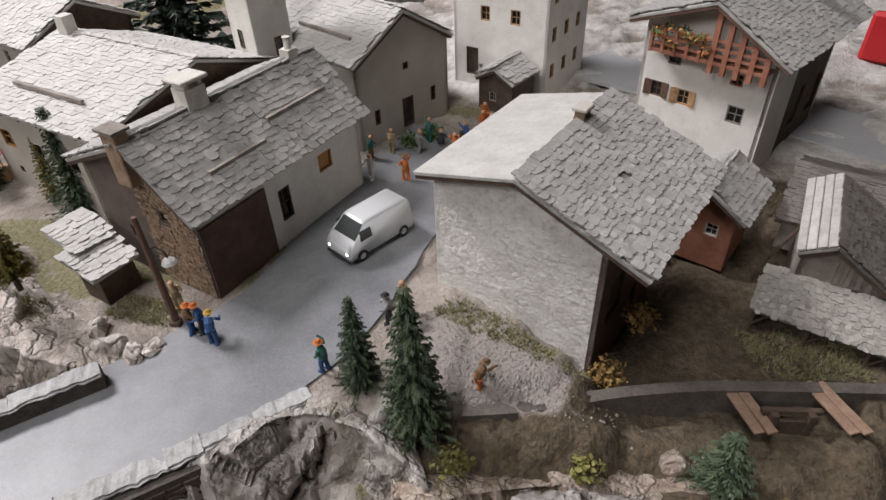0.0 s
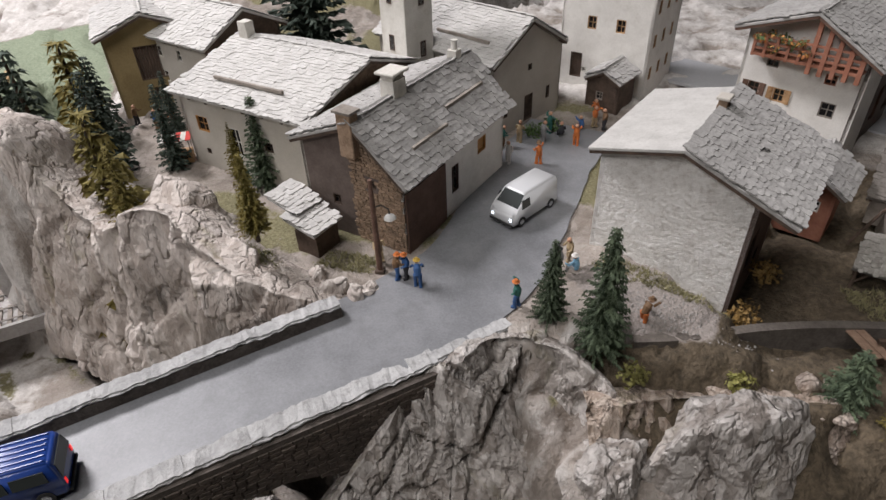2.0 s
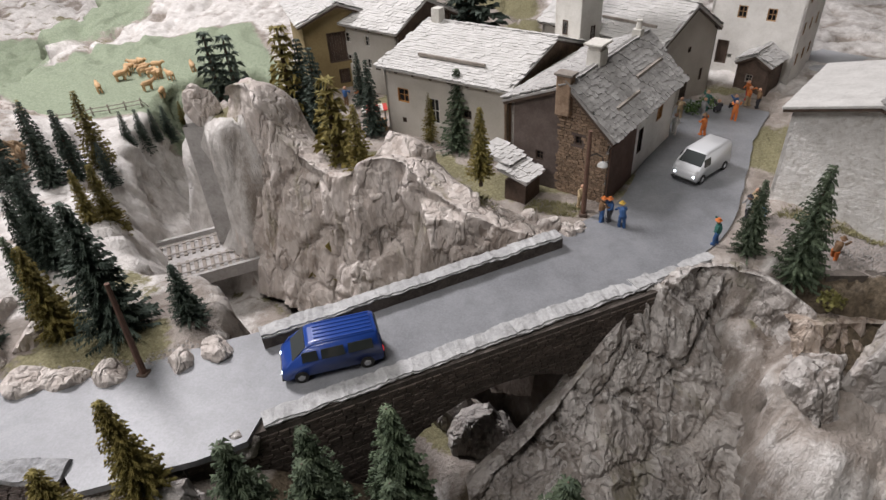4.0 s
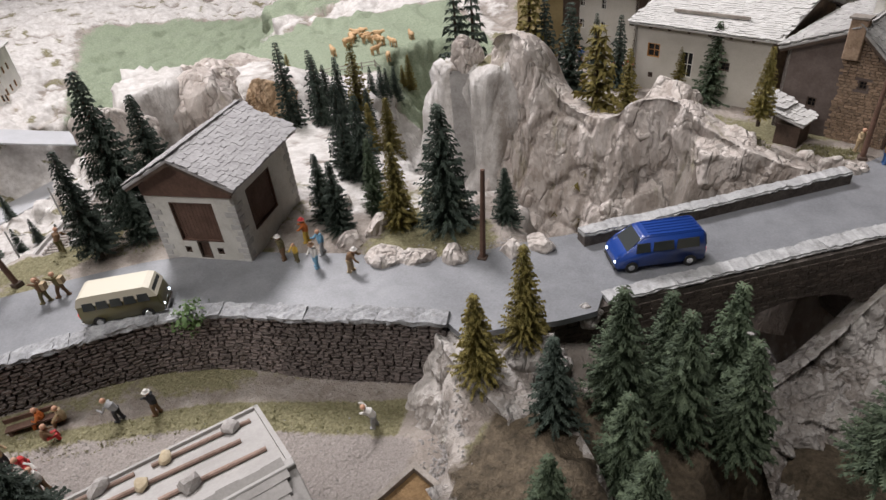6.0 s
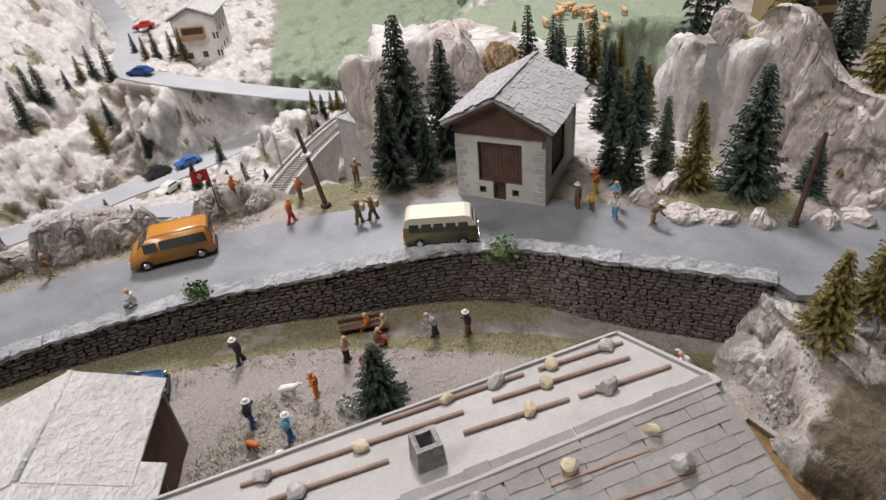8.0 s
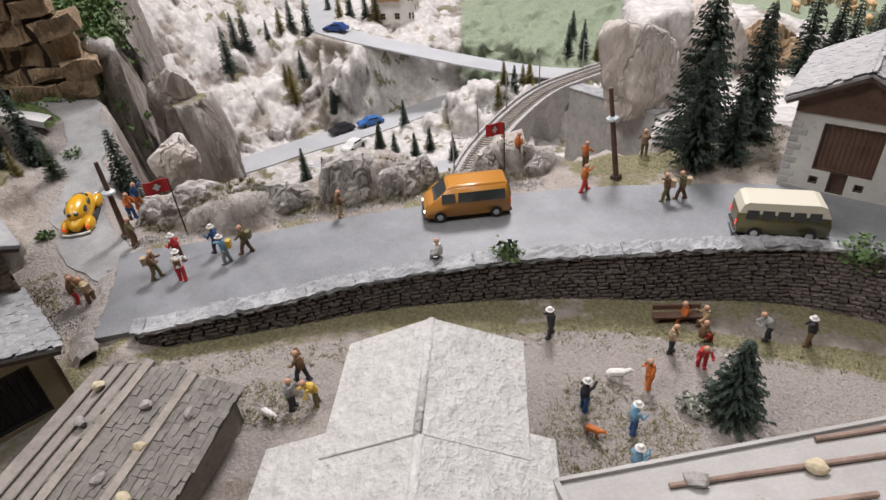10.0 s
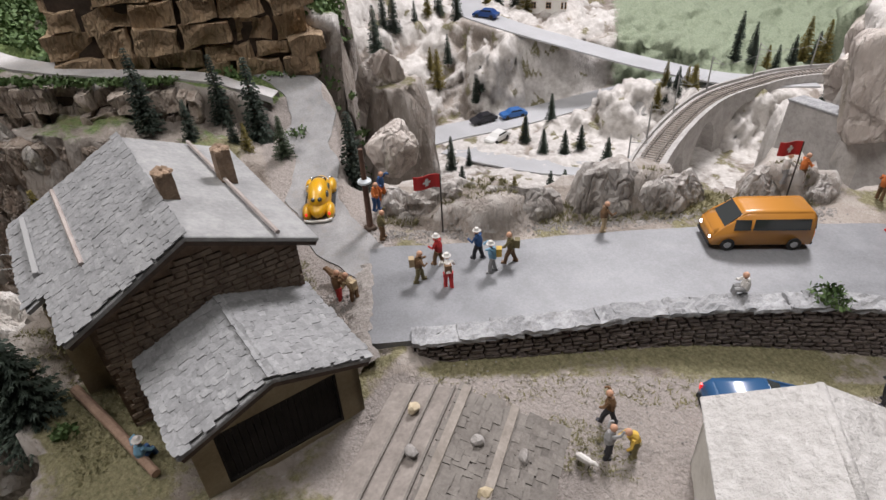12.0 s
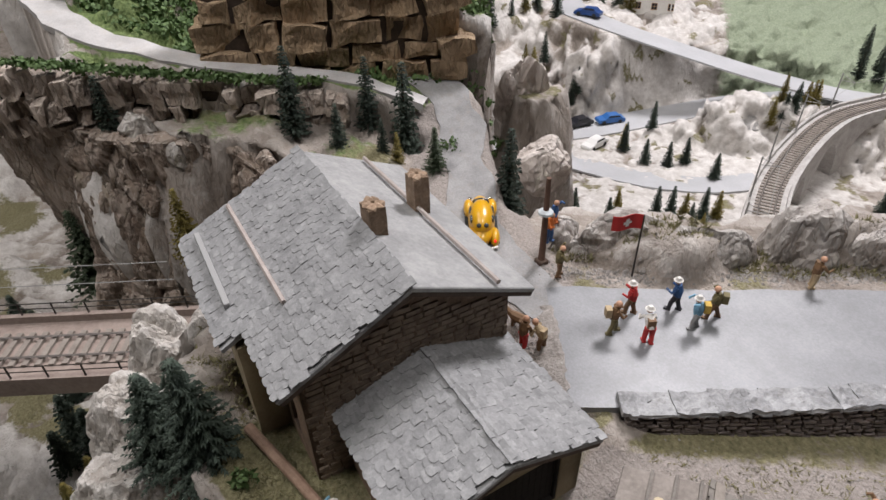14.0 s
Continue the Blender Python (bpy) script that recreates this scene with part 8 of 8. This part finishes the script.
bush(-64.6, -11.9, -0.5, 1.1, LEAF, "low green weed on top of the retaining wall", 240, 4, 0.3)
bush(-1.0, 48.0, -0.6, 1.1, LEAF, "dark green shrub at the church wall", 200, 5)
bush(0.6, 49.4, -0.6, 1.0, LEAF, "dark green shrub at the church wall", 200, 6)
bush(3.6, 21.8, -2.0, 0.9, OLIVE_LEAF, "yellow-green flowering shrub on the rocks", 200, 7)
bush(9.2, 22.4, -2.4, 0.9, OLIVE_LEAF, "yellow-green flowering shrub on the rocks", 200, 8)
bush(-96.8, -23.6, 0.6, 1.0, LEAF, "green bush beside the gravel track", 220, 9)
bush(-52.7, -12.5, ground_z(-52.7, -12.5), 0.8, surface("pale_leaf", (0.2, 0.22, 0.16), (0.5, 0.5, 0.45), 900, 200, 0.8, 0), "grey-green shrub with white blossom in the yard", 200, 10)
for k, (x, y) in enumerate(((-88.6, -31.6), (-81.2, -43.0), (-89.0, -28.6))):
    bush(x, y, height(x, y), 0.6, LEAF, "small green weed in the grass", 120, 20 + k)

# green shrubs on the far hillside
rnd = random.Random(77)
bm = bmesh.new()
HILLSIDE = [(-102, -14), (-102, -21), (-104.8, -27.0), (-108, -31.6), (-111.6, -36.0), (-117, -40.2), (-126, -44.5), (-150, -48), (-190, -20), (-150, -12), (-115, -9)]
spots_ = np.array([(rnd.uniform(-150, -101), rnd.uniform(-48, -9)) for k in range(9000)])
keep_ = (inside_depth(HILLSIDE, spots_[:, 0], spots_[:, 1]) > 0.6) & (inside_depth([(-109.6, -35.6), (-102.6, -20), (-106.5, -18.2), (-114, -33.5)], spots_[:, 0], spots_[:, 1]) < 0)
for x, y in spots_[keep_]:
    leaf_clump(bm, x, y, height(x, y) + 0.2, rnd.uniform(0.4, 0.9), 14, rnd, 0.5, 0.24)
for k in range(420):
    u = rnd.uniform(0, 1)
    x, y = -103.2 - 9.4 * u + rnd.uniform(-0.5, 0.3), -29.6 - 17.6 * u ** 0.9 + rnd.uniform(-0.3, 0.9)
    leaf_clump(bm, x, y, max(height(x, y) + 0.1, 4.9 + 2.2 * u), rnd.uniform(0.2, 0.4), 8, rnd, 0.5, 0.18)
tagged(part("hillside_shrubs", bm, LEAF, None), "dense low green shrubs covering the hillside", "shrubs", kind="stuff")

# dry grass tufts
rnd = random.Random(31)
bm = bmesh.new()


def tufts(poly, n, tall):
    xs, ys = [p[0] for p in poly], [p[1] for p in poly]
    done = 0
    for k in range(n * 6):
        x, y = rnd.uniform(min(xs), max(xs)), rnd.uniform(min(ys), max(ys))
        if inside_depth(poly, np.array(x), np.array(y)) > 0:
            z = height(x, y)
            for j in range(4):
                w = rnd.uniform(0, 6.28)
                b = Vector((x + rnd.uniform(-0.12, 0.12), y + rnd.uniform(-0.12, 0.12), z - 0.05))
                d = Vector((math.cos(w), math.sin(w), 0))
                h = tall * rnd.uniform(0.5, 1.2)
                bm.faces.new((bm.verts.new(b - d * 0.05), bm.verts.new(b + d * 0.05), bm.verts.new(b + Vector((rnd.uniform(-0.3, 0.3), rnd.uniform(-0.3, 0.3), h)))))
            done += 1
            if done >= n:
                return


tufts([(-36.5, 1.4), (-48, -2.2), (-60, -10.6), (-74, -28.6), (-72.5, -29.4), (-60, -13.4), (-48, -4.6), (-37, -0.6)], 1500, 0.2)
tufts([(-65, 2), (-50, 11), (-48, 14), (-62, 14)], 700, 0.25)
tufts([(-79, -39), (-78, -43), (-87, -43.5), (-86, -40.5)], 900, 0.2)
tufts([(2, 30), (9, 26.2), (10, 27), (3.5, 31.2)], 500, 0.24)
tufts([(-15.5, 29.4), (-11.6, 28.6), (-11.0, 30.2), (-14.5, 31)], 400, 0.25)
tufts([(-69, -26), (-66.5, -24), (-64.5, -25.5), (-68, -28.5)], 260, 0.18)
tufts([(-58, -14), (-52, -13), (-50, -18), (-57, -20)], 700, 0.18)
tufts([(-86.5, -23.4), (-79, -13.6), (-71, -1.6), (-69.2, -3), (-76.6, -14.6), (-84.6, -24)], 1100, 0.34)
tufts([(-89, -42), (-94, -42.5), (-93.5, -46), (-88, -46.5)], 300, 0.3)
tufts([(-15, 27), (-19, 30), (-27, 34), (-25, 31), (-19, 26.5)], 500, 0.3)
tufts([(-37, 31.5), (-28, 27.5), (-20, 23.6), (-20, 25), (-29, 29.5)], 500, 0.3)
tufts([(19, 28.4), (24, 28), (24, 31), (18.5, 32)], 600, 0.3)
tufts([(-80.6, -30.4), (-84.5, -29.5), (-86, -33), (-82, -34)], 400, 0.2)
tagged(part("dry_grass", bm, GRASS, None), "dry yellow-green static grass tufts on the ground", "grass", kind="stuff")

# loose gravel at the road's edges and in the yard
rnd = random.Random(53)
bm = bmesh.new()


def pebbles(points, half, n, size):
    line = resample(points, 0.6)
    for k in range(n):
        p = line[rnd.randrange(len(line))]
        x, y = p[0] + rnd.gauss(0, half), p[1] + rnd.gauss(0, half)
        z, r = height(x, y), size * rnd.uniform(0.5, 1.5)
        vs = [bm.verts.new((x + r * a * rnd.uniform(0.6, 1.2), y + r * b * rnd.uniform(0.6, 1.2), z + r * c * rnd.uniform(0.5, 1.0))) for a, b, c in ((1, 0, 0), (0, 1, 0), (-1, 0, 0), (0, -1, 0), (0.1, 0, 0.9), (0, 0.1, -0.7))]
        for a, b in ((0, 1), (1, 2), (2, 3), (3, 0)):
            bm.faces.new((vs[a], vs[b], vs[4])); bm.faces.new((vs[b], vs[a], vs[5]))


pebbles([(-84.5, -25.4), (-81.6, -21.8), (-78.6, -17.4), (-75.4, -12.4), (-72, -7.4), (-68.4, -3.2)], 0.35, 1300, 0.11)
pebbles([(-80.2, -29.6), (-79.8, -32), (-80.4, -34)], 0.8, 700, 0.1)
pebbles([(-80, -28), (-84, -27.5), (-90, -27)], 0.7, 500, 0.08)
pebbles([(-74, -32), (-66, -23), (-58, -13.5), (-48, -7), (-40, -4)], 1.6, 900, 0.06)
pebbles([(3, 27.5), (6, 26), (10, 25.8)], 0.9, 600, 0.08)
pebbles([(-34.2, 1.2), (-33.4, -1.5), (-33, -4)], 0.6, 400, 0.12)
pebbles([(-31, 13.4), (-36, 10.4), (-42, 8.8)], 0.4, 400, 0.1)
tagged(part("gravel", bm, GREY_STONE, None), "loose grey gravel along the road and yard", "gravel", kind="stuff")

# gravel verge that runs down from the road's end
verge = resample([(-81.9, -27.0), (-79.6, -28.5), (-76.75, -30.35), (-75.4, -30.6)], 0.25)
vn = side_of(verge)
vn = vn if (vn[0] @ np.array([-0.55, -0.83])) > 0 else -vn
bm = bmesh.new()
rows = []
for p, q in zip(verge, vn):
    row = []
    for o, z in ((-0.3, -0.61), (-0.1, -0.56), (0.2, -0.6), (0.55, -0.74), (0.95, -0.98), (1.5, -1.5)):
        v = Vector((p[0] + q[0] * o, p[1] + q[1] * o, z))
        j = noise.noise(v * 1.9) * 0.12 + noise.noise(v * 5.0) * 0.06
        row.append(bm.verts.new((v.x + q[0] * j * 2, v.y + q[1] * j * 2, v.z + 0.5 * j)))
    rows.append(row)
for a, b in zip(rows, rows[1:]):
    for k in range(5):
        bm.faces.new((a[k], a[k + 1], b[k + 1], b[k]))
bmesh.ops.recalc_face_normals(bm, faces=list(bm.faces))
tagged(part("gravel_verge", bm, surface("verge_gravel", (0.17, 0.15, 0.135), (0.34, 0.315, 0.29), 900, 260, 0.9, 1.0, (0.42, 0.4, 0.38), 0.4, depth=0.002), None), "grey gravel verge at the end of the asphalt", "verge", kind="structure")

# ---- brook wall and plank bridge ----
canal = resample([(3.8, 24.4), (7.2, 24.9), (11.0, 25.9), (15.0, 26.5), (18.8, 26.7), (26, 26.9), (40, 27)], 1.0)
bm = bmesh.new()
nr = side_of(canal)
rows = [[bm.verts.new((p[0] + q[0] * o, p[1] + q[1] * o, z)) for o, z in ((-0.35, -4.5), (-0.3, -1.35 - 0.03 * k), (0.3, -1.35 - 0.03 * k), (0.3, -4.5))] for k, (p, q) in enumerate(zip(canal, nr))]
for a, b in zip(rows, rows[1:]):
    for k in range(3):
        bm.faces.new((a[k], a[k + 1], b[k + 1], b[k]))
tagged(part("brook_wall", bm, surface("dark_concrete", (0.06, 0.05, 0.043), (0.14, 0.122, 0.105), 600, 90, 0.85, 0.5), None), "dark stone kerb wall along the brook", "wall", kind="structure")
weir = thing("plank_bridge", at(18.4, 25.6, -2.0), "small plank footbridge with a dark sluice over the brook", "bridge")
for px_, py_, turn_ in ((-1.95, 0.0, 14), (2.0, 0.1, 18)):
    for k in range(2):
        bm = bmesh.new(); box(bm, -0.24, -1.5 - 0.1 * k, 0, 0.24, 1.5 - 0.12 * k, 0.13); bevelled(bm, 0.02); part("plank", bm, PLANK_BROWN, weir, m=at(px_ + 0.52 * k, py_ + 0.1 * k, 0.02 * k, turn_ + k))
for x in (-0.8, 0.8):
    bm = bmesh.new(); box(bm, x - 0.16, -0.9, -2.5, x + 0.16, -0.6, 0.55); bevelled(bm, 0.03); part("sluice_post", bm, DARK_WOOD, weir)
for z_ in (-0.35, 0.3):
    bm = bmesh.new(); box(bm, -1.3, -0.62, z_, 1.3, -0.36, z_ + 0.28); bevelled(bm, 0.03); part("sluice_beam", bm, DARK_WOOD, weir)
bm = bmesh.new(); box(bm, -0.64, -0.8, -2.5, 0.64, -0.68, 0.1); part("sluice_gate", bm, DARK_WOOD, weir)

# soil bed behind the board-roof house
bed_ = thing("soil_bed", at(-33.0, -5.6, -4.7, -25), "wooden-edged bed of brown garden soil", "garden bed")
bm = bmesh.new(); box(bm, -2.4, -1.6, -0.4, 2.4, 1.6, 0.12); part("soil", bm, surface("soil", (0.13, 0.075, 0.03), (0.3, 0.19, 0.09), 900, 200, 0.95, 0.8, depth=0.002), bed_)
for a, b, c, d in ((-2.7, -1.9, 2.7, -1.6), (-2.7, 1.6, 2.7, 1.9), (-2.7, -1.6, -2.4, 1.6), (2.4, -1.6, 2.7, 1.6)):
    bm = bmesh.new(); box(bm, a, b, -0.6, c, d, 0.45); part("edge_board", bm, GREY_WOOD, bed_)
# blue car under the eave, and the far house
vehicle("estate_car", "blue car parked under the pale roof", -63.7, -18.3, float(YARD(np.float64(-65), np.float64(-17))) - 0.15, 50, [(-2.3, 0.35), (-2.3, 1.0), (-1.9, 1.5), (0.4, 1.5), (1.1, 1.05), (2.1, 0.9), (2.3, 0.35)], 0.95, paint("dusk_blue", (0.03, 0.09, 0.2)), [(-1.6, 1.1, -0.6, 1.4), (-0.5, 1.1, 0.4, 1.4)], [((1.08, 1.08), (0.44, 1.46))], (-1.4, 1.4), 0.36, lights=False, category="car")
hf = house("valley_house", "white valley house with a timber balcony and pale roof", -146.5, 52.2, 128, 13, 4.8, 4.8, -2.4, -4.4, -4.4, -15,
           {"near": (PLASTER_WHITE, [(1.5 + 3 * i, 2.5 + 3.5 * j, 1.1, 1.3, "win", FRESH_WOOD) for i in range(3) for j in range(2)]), "far": (PLASTER_WHITE, []), "left": (FRESH_WOOD, []), "right": (PLASTER_WHITE, [(1.5 + 3 * i, 3 + 3.5 * j, 1.1, 1.3, "win", FRESH_WOOD) for i in range(3) for j in range(2)])}, S_LIT, seed=171)
chapel = house("wayside_chapel", "small stone wayside chapel inside a low wall", -119.4, 45.2, 40, 4.0, 1.5, 1.5, -22.2, -23.6, -23.6, -27.2,
               {"near": (VIADUCT, [(0.7, 0.6, 0.9, 1.8, "board", DARK_WOOD)]), "far": (VIADUCT, []), "left": (VIADUCT, []), "right": (VIADUCT, [])}, S_GREY, seed=181, over=(0.25, 0.25))

# overhead line along the viaduct
nrm_ = side_of(RAIL)
MAST = plain("mast_grey", (0.30, 0.30, 0.29), 0.6, 0.3)
masts = []
for k in range(6, len(RAIL) - 6, 9):
    p, q = RAIL[k], nrm_[k]
    mast = thing("catenary_mast", at(p[0] + q[0] * 2.0, p[1] + q[1] * 2.0, p[2], math.degrees(math.atan2(-q[1], -q[0]))), "grey overhead line mast beside the track", "mast", group="masts of the overhead line")
    bm = bmesh.new(); tube(bm, [(0, 0, -0.3), (0, 0, 5.6)], [0.14, 0.09], 6); part("shaft", bm, MAST, mast)
    bm = bmesh.new(); tube(bm, [(0, 0, 4.6), (2.0, 0, 4.75)], [0.06, 0.05], 5); part("arm", bm, MAST, mast)
    bm = bmesh.new(); tube(bm, [(0, 0, 5.4), (2.0, 0, 4.8)], [0.04, 0.04], 5); part("stay", bm, MAST, mast)
    masts.append((p[0], p[1], p[2] + 4.7))
wire = bmesh.new()
for a, b in zip(masts, masts[1:]):
    tube(wire, [a, ((a[0] + b[0]) / 2, (a[1] + b[1]) / 2, a[2] - 0.2), b], [0.03] * 3, 4)
tagged(part("overhead_wire", wire, MAST), "thin grey overhead wire above the viaduct track", "wire")
# wires over the railway bridge behind the slate house
for dx in (-0.2, 1.6):
    bm = bmesh.new(); tube(bm, [(-108 + dx, -66, 0.2), (-99.4 + dx, -50, 0.0), (-95 + dx, -42.5, 0.2)], [0.03] * 3, 4)
    tagged(part("overhead_wire", bm, MAST), "thin grey overhead wire above the railway bridge", "wire")
# ladder leaning on the red shed
lad = thing("ladder", at(21.0, 36.8, -3.3, 55, 20), "dark wooden ladder leaning on the shed roof", "ladder")
for sx in (-0.3, 0.3):
    bm = bmesh.new(); tube(bm, [(sx, 0, 0), (sx, 0, 5.2)], [0.07, 0.06], 5); part("rail", bm, DARK_WOOD, lad)
for k in range(11):
    bm = bmesh.new(); tube(bm, [(-0.3, 0, 0.35 + 0.45 * k), (0.3, 0, 0.35 + 0.45 * k)], [0.04, 0.04], 5); part("rung", bm, DARK_WOOD, lad)
# red block of the exhibition sign beyond the lane
bm = bmesh.new(); box(bm, -1.7, -0.5, 0, 1.7, 0.5, 4.4); bevelled(bm, 0.3)
tagged(part("sign_block", bm, plain("sign_red", (0.5, 0.02, 0.025), 0.4), None, m=at(40.5, 64.5, -0.8, -30)), "bright red upright sign block beyond the lane", "sign")
# red and white stall beside the plastered house
stall = thing("market_stall", at(-30.4, 43.0, height(-30.4, 43.0), 20), "small market stall with a red and white awning", "stall")
bm = bmesh.new(); box(bm, -1.0, -0.6, 0, 1.0, 0.6, 0.9); bevelled(bm, 0.04); part("counter", bm, FRESH_WOOD, stall)
for sx in (-0.95, 0.95):
    for sy in (-0.55, 0.55):
        bm = bmesh.new(); tube(bm, [(sx, sy, 0), (sx, sy, 2.2)], [0.05, 0.05], 5); part("post", bm, GREY_WOOD, stall)
for k in range(6):
    bm = bmesh.new(); box(bm, -1.2 + 0.4 * k, -0.9, 2.15, -0.8 + 0.4 * k, 0.8, 2.22)
    part("awning_stripe", bm, plain("awning_red", (0.5, 0.04, 0.03), 0.7) if k % 2 else WHITE_FRAME, stall)


# coursed rubble on the stone gables
def facing(parent, m, w, outline, holes, seed, limit, mat, sw=(0.4, 0.85), sh=0.27, downwards=False):
    """Rows of small stones on a wall face: local x across, z up, outside towards -y; outline(u) gives the wall's height."""
    rnd = random.Random(seed)
    kinds = []
    for k in range(6):
        bm = bmesh.new(); box(bm, -0.5, -0.07, -0.5, 0.5, 0.04, 0.5)
        bmesh.ops.bevel(bm, geom=[e for e in bm.edges if all(v.co.y < 0 for v in e.verts)], offset=0.07, segments=1, affect="EDGES")
        for v in bm.verts:
            v.co += Vector((noise.noise(v.co * 3 + Vector((k, 0, 0))), 0, noise.noise(v.co * 3 + Vector((0, 0, k))))) * 0.12
        ob = part("stone", bm, mat)
        kinds.append(ob.data)
        bpy.data.objects.remove(ob)
    rest, count = bmesh.new(), 0
    courses = [sh * (k + 0.5) for k in range(int(14 / sh))]
    for z in (reversed(courses) if downwards else courses):
        u = rnd.uniform(0, 0.3)
        while u < w - 0.2:
            ww = min(rnd.uniform(*sw), w - u)
            c = u + ww / 2
            if z < outline(c) - 0.12 and not any(a - 0.1 < c < a + e + 0.1 and b - 0.1 < z < b + f + 0.1 for a, b, e, f in holes):
                mm = pose(c * CM, 0, z * CM, 0, rnd.uniform(-2, 2), 0) @ Matrix.Diagonal((ww * 0.95, rnd.uniform(0.6, 1.3), sh * 0.93, 1))
                me = kinds[rnd.randrange(6)]
                if count < limit:
                    ob = new("stone", me)
                    ob.parent, ob.matrix_basis = parent, m @ mm
                else:
                    n0 = len(rest.verts)
                    rest.from_mesh(me)
                    rest.verts.ensure_lookup_table()
                    for v in rest.verts[n0:]:
                        v.co = 100 * (m @ mm @ v.co)
                count += 1
            u += ww
    if len(rest.verts):
        tagged(part("rubble_course", rest, mat, parent), kind="stuff")
    else:
        rest.free()


RUBBLE = surface("rubble", (0.16, 0.115, 0.085), (0.32, 0.25, 0.19), 700, 160, 0.9, 0.5, (0.33, 0.27, 0.21), 0.4, vary=0.25)
# slate house: gable towards the wing; stone house: gable towards the gorge
facing(h14, at(0.55, 4.3, -2.2, -90), 8.7, lambda u: 5.9 + (0.52 * u if u < 4.3 else 0.52 * 4.3 - 0.43 * (u - 4.3)), (), 7, 150, RUBBLE)
facing(h1, at(0.5, 0.9, -1.2, -90), 4.2, lambda u: 8.6 + (0.1 * u if u < 0.9 else 0.09 - 0.897 * (u - 0.9)), ((1.5, 4.6, 0.6, 0.7),), 9, 250, TAN_RUBBLE, (0.3, 0.62), 0.22)

# coursed stones on the bridge's face, round the arch
BRIDGE_BLOCK = surface("bridge_block", (0.05, 0.038, 0.03), (0.12, 0.095, 0.08), 700, 160, 0.9, 0.5, (0.17, 0.14, 0.12), 0.4, vary=0.3)
arch_gap = [(9.0 + 0.5 * k, 0, 0.5, 7.2 * math.sqrt(max(0.0, 1 - ((9.25 + 0.5 * k - 17.0) / 8.0) ** 2))) for k in range(32)]
facing(bpy.data.objects["road_bridge"], at(-30.0, 5.5, -11, math.degrees(math.atan2(15.6, 23.8))), 28.4, lambda u: 9.9, arch_gap, 13, 300, BRIDGE_BLOCK, (0.4, 0.8), 0.28, True)

# timber balcony of the valley house
vb = part("balcony", box_frame(4.6, 2.4, 0.2, 1.0), FRESH_WOOD, hf, "weathered timber balcony", at(0.2, 2.6, -8.6, -90))
bm = bmesh.new(); box(bm, 0, -0.9, 0, 4.6, 0.0, 0.25); box(bm, 0, -0.9, 0.25, 4.6, -0.75, 1.1); part("balcony_rail", bm, FRESH_WOOD, vb)
bm = bmesh.new(); box(bm, 0.25, 0.15, 0.25, 4.35, 0.3, 2.2); part("back_boarding", bm, BARN_WOOD, vb)
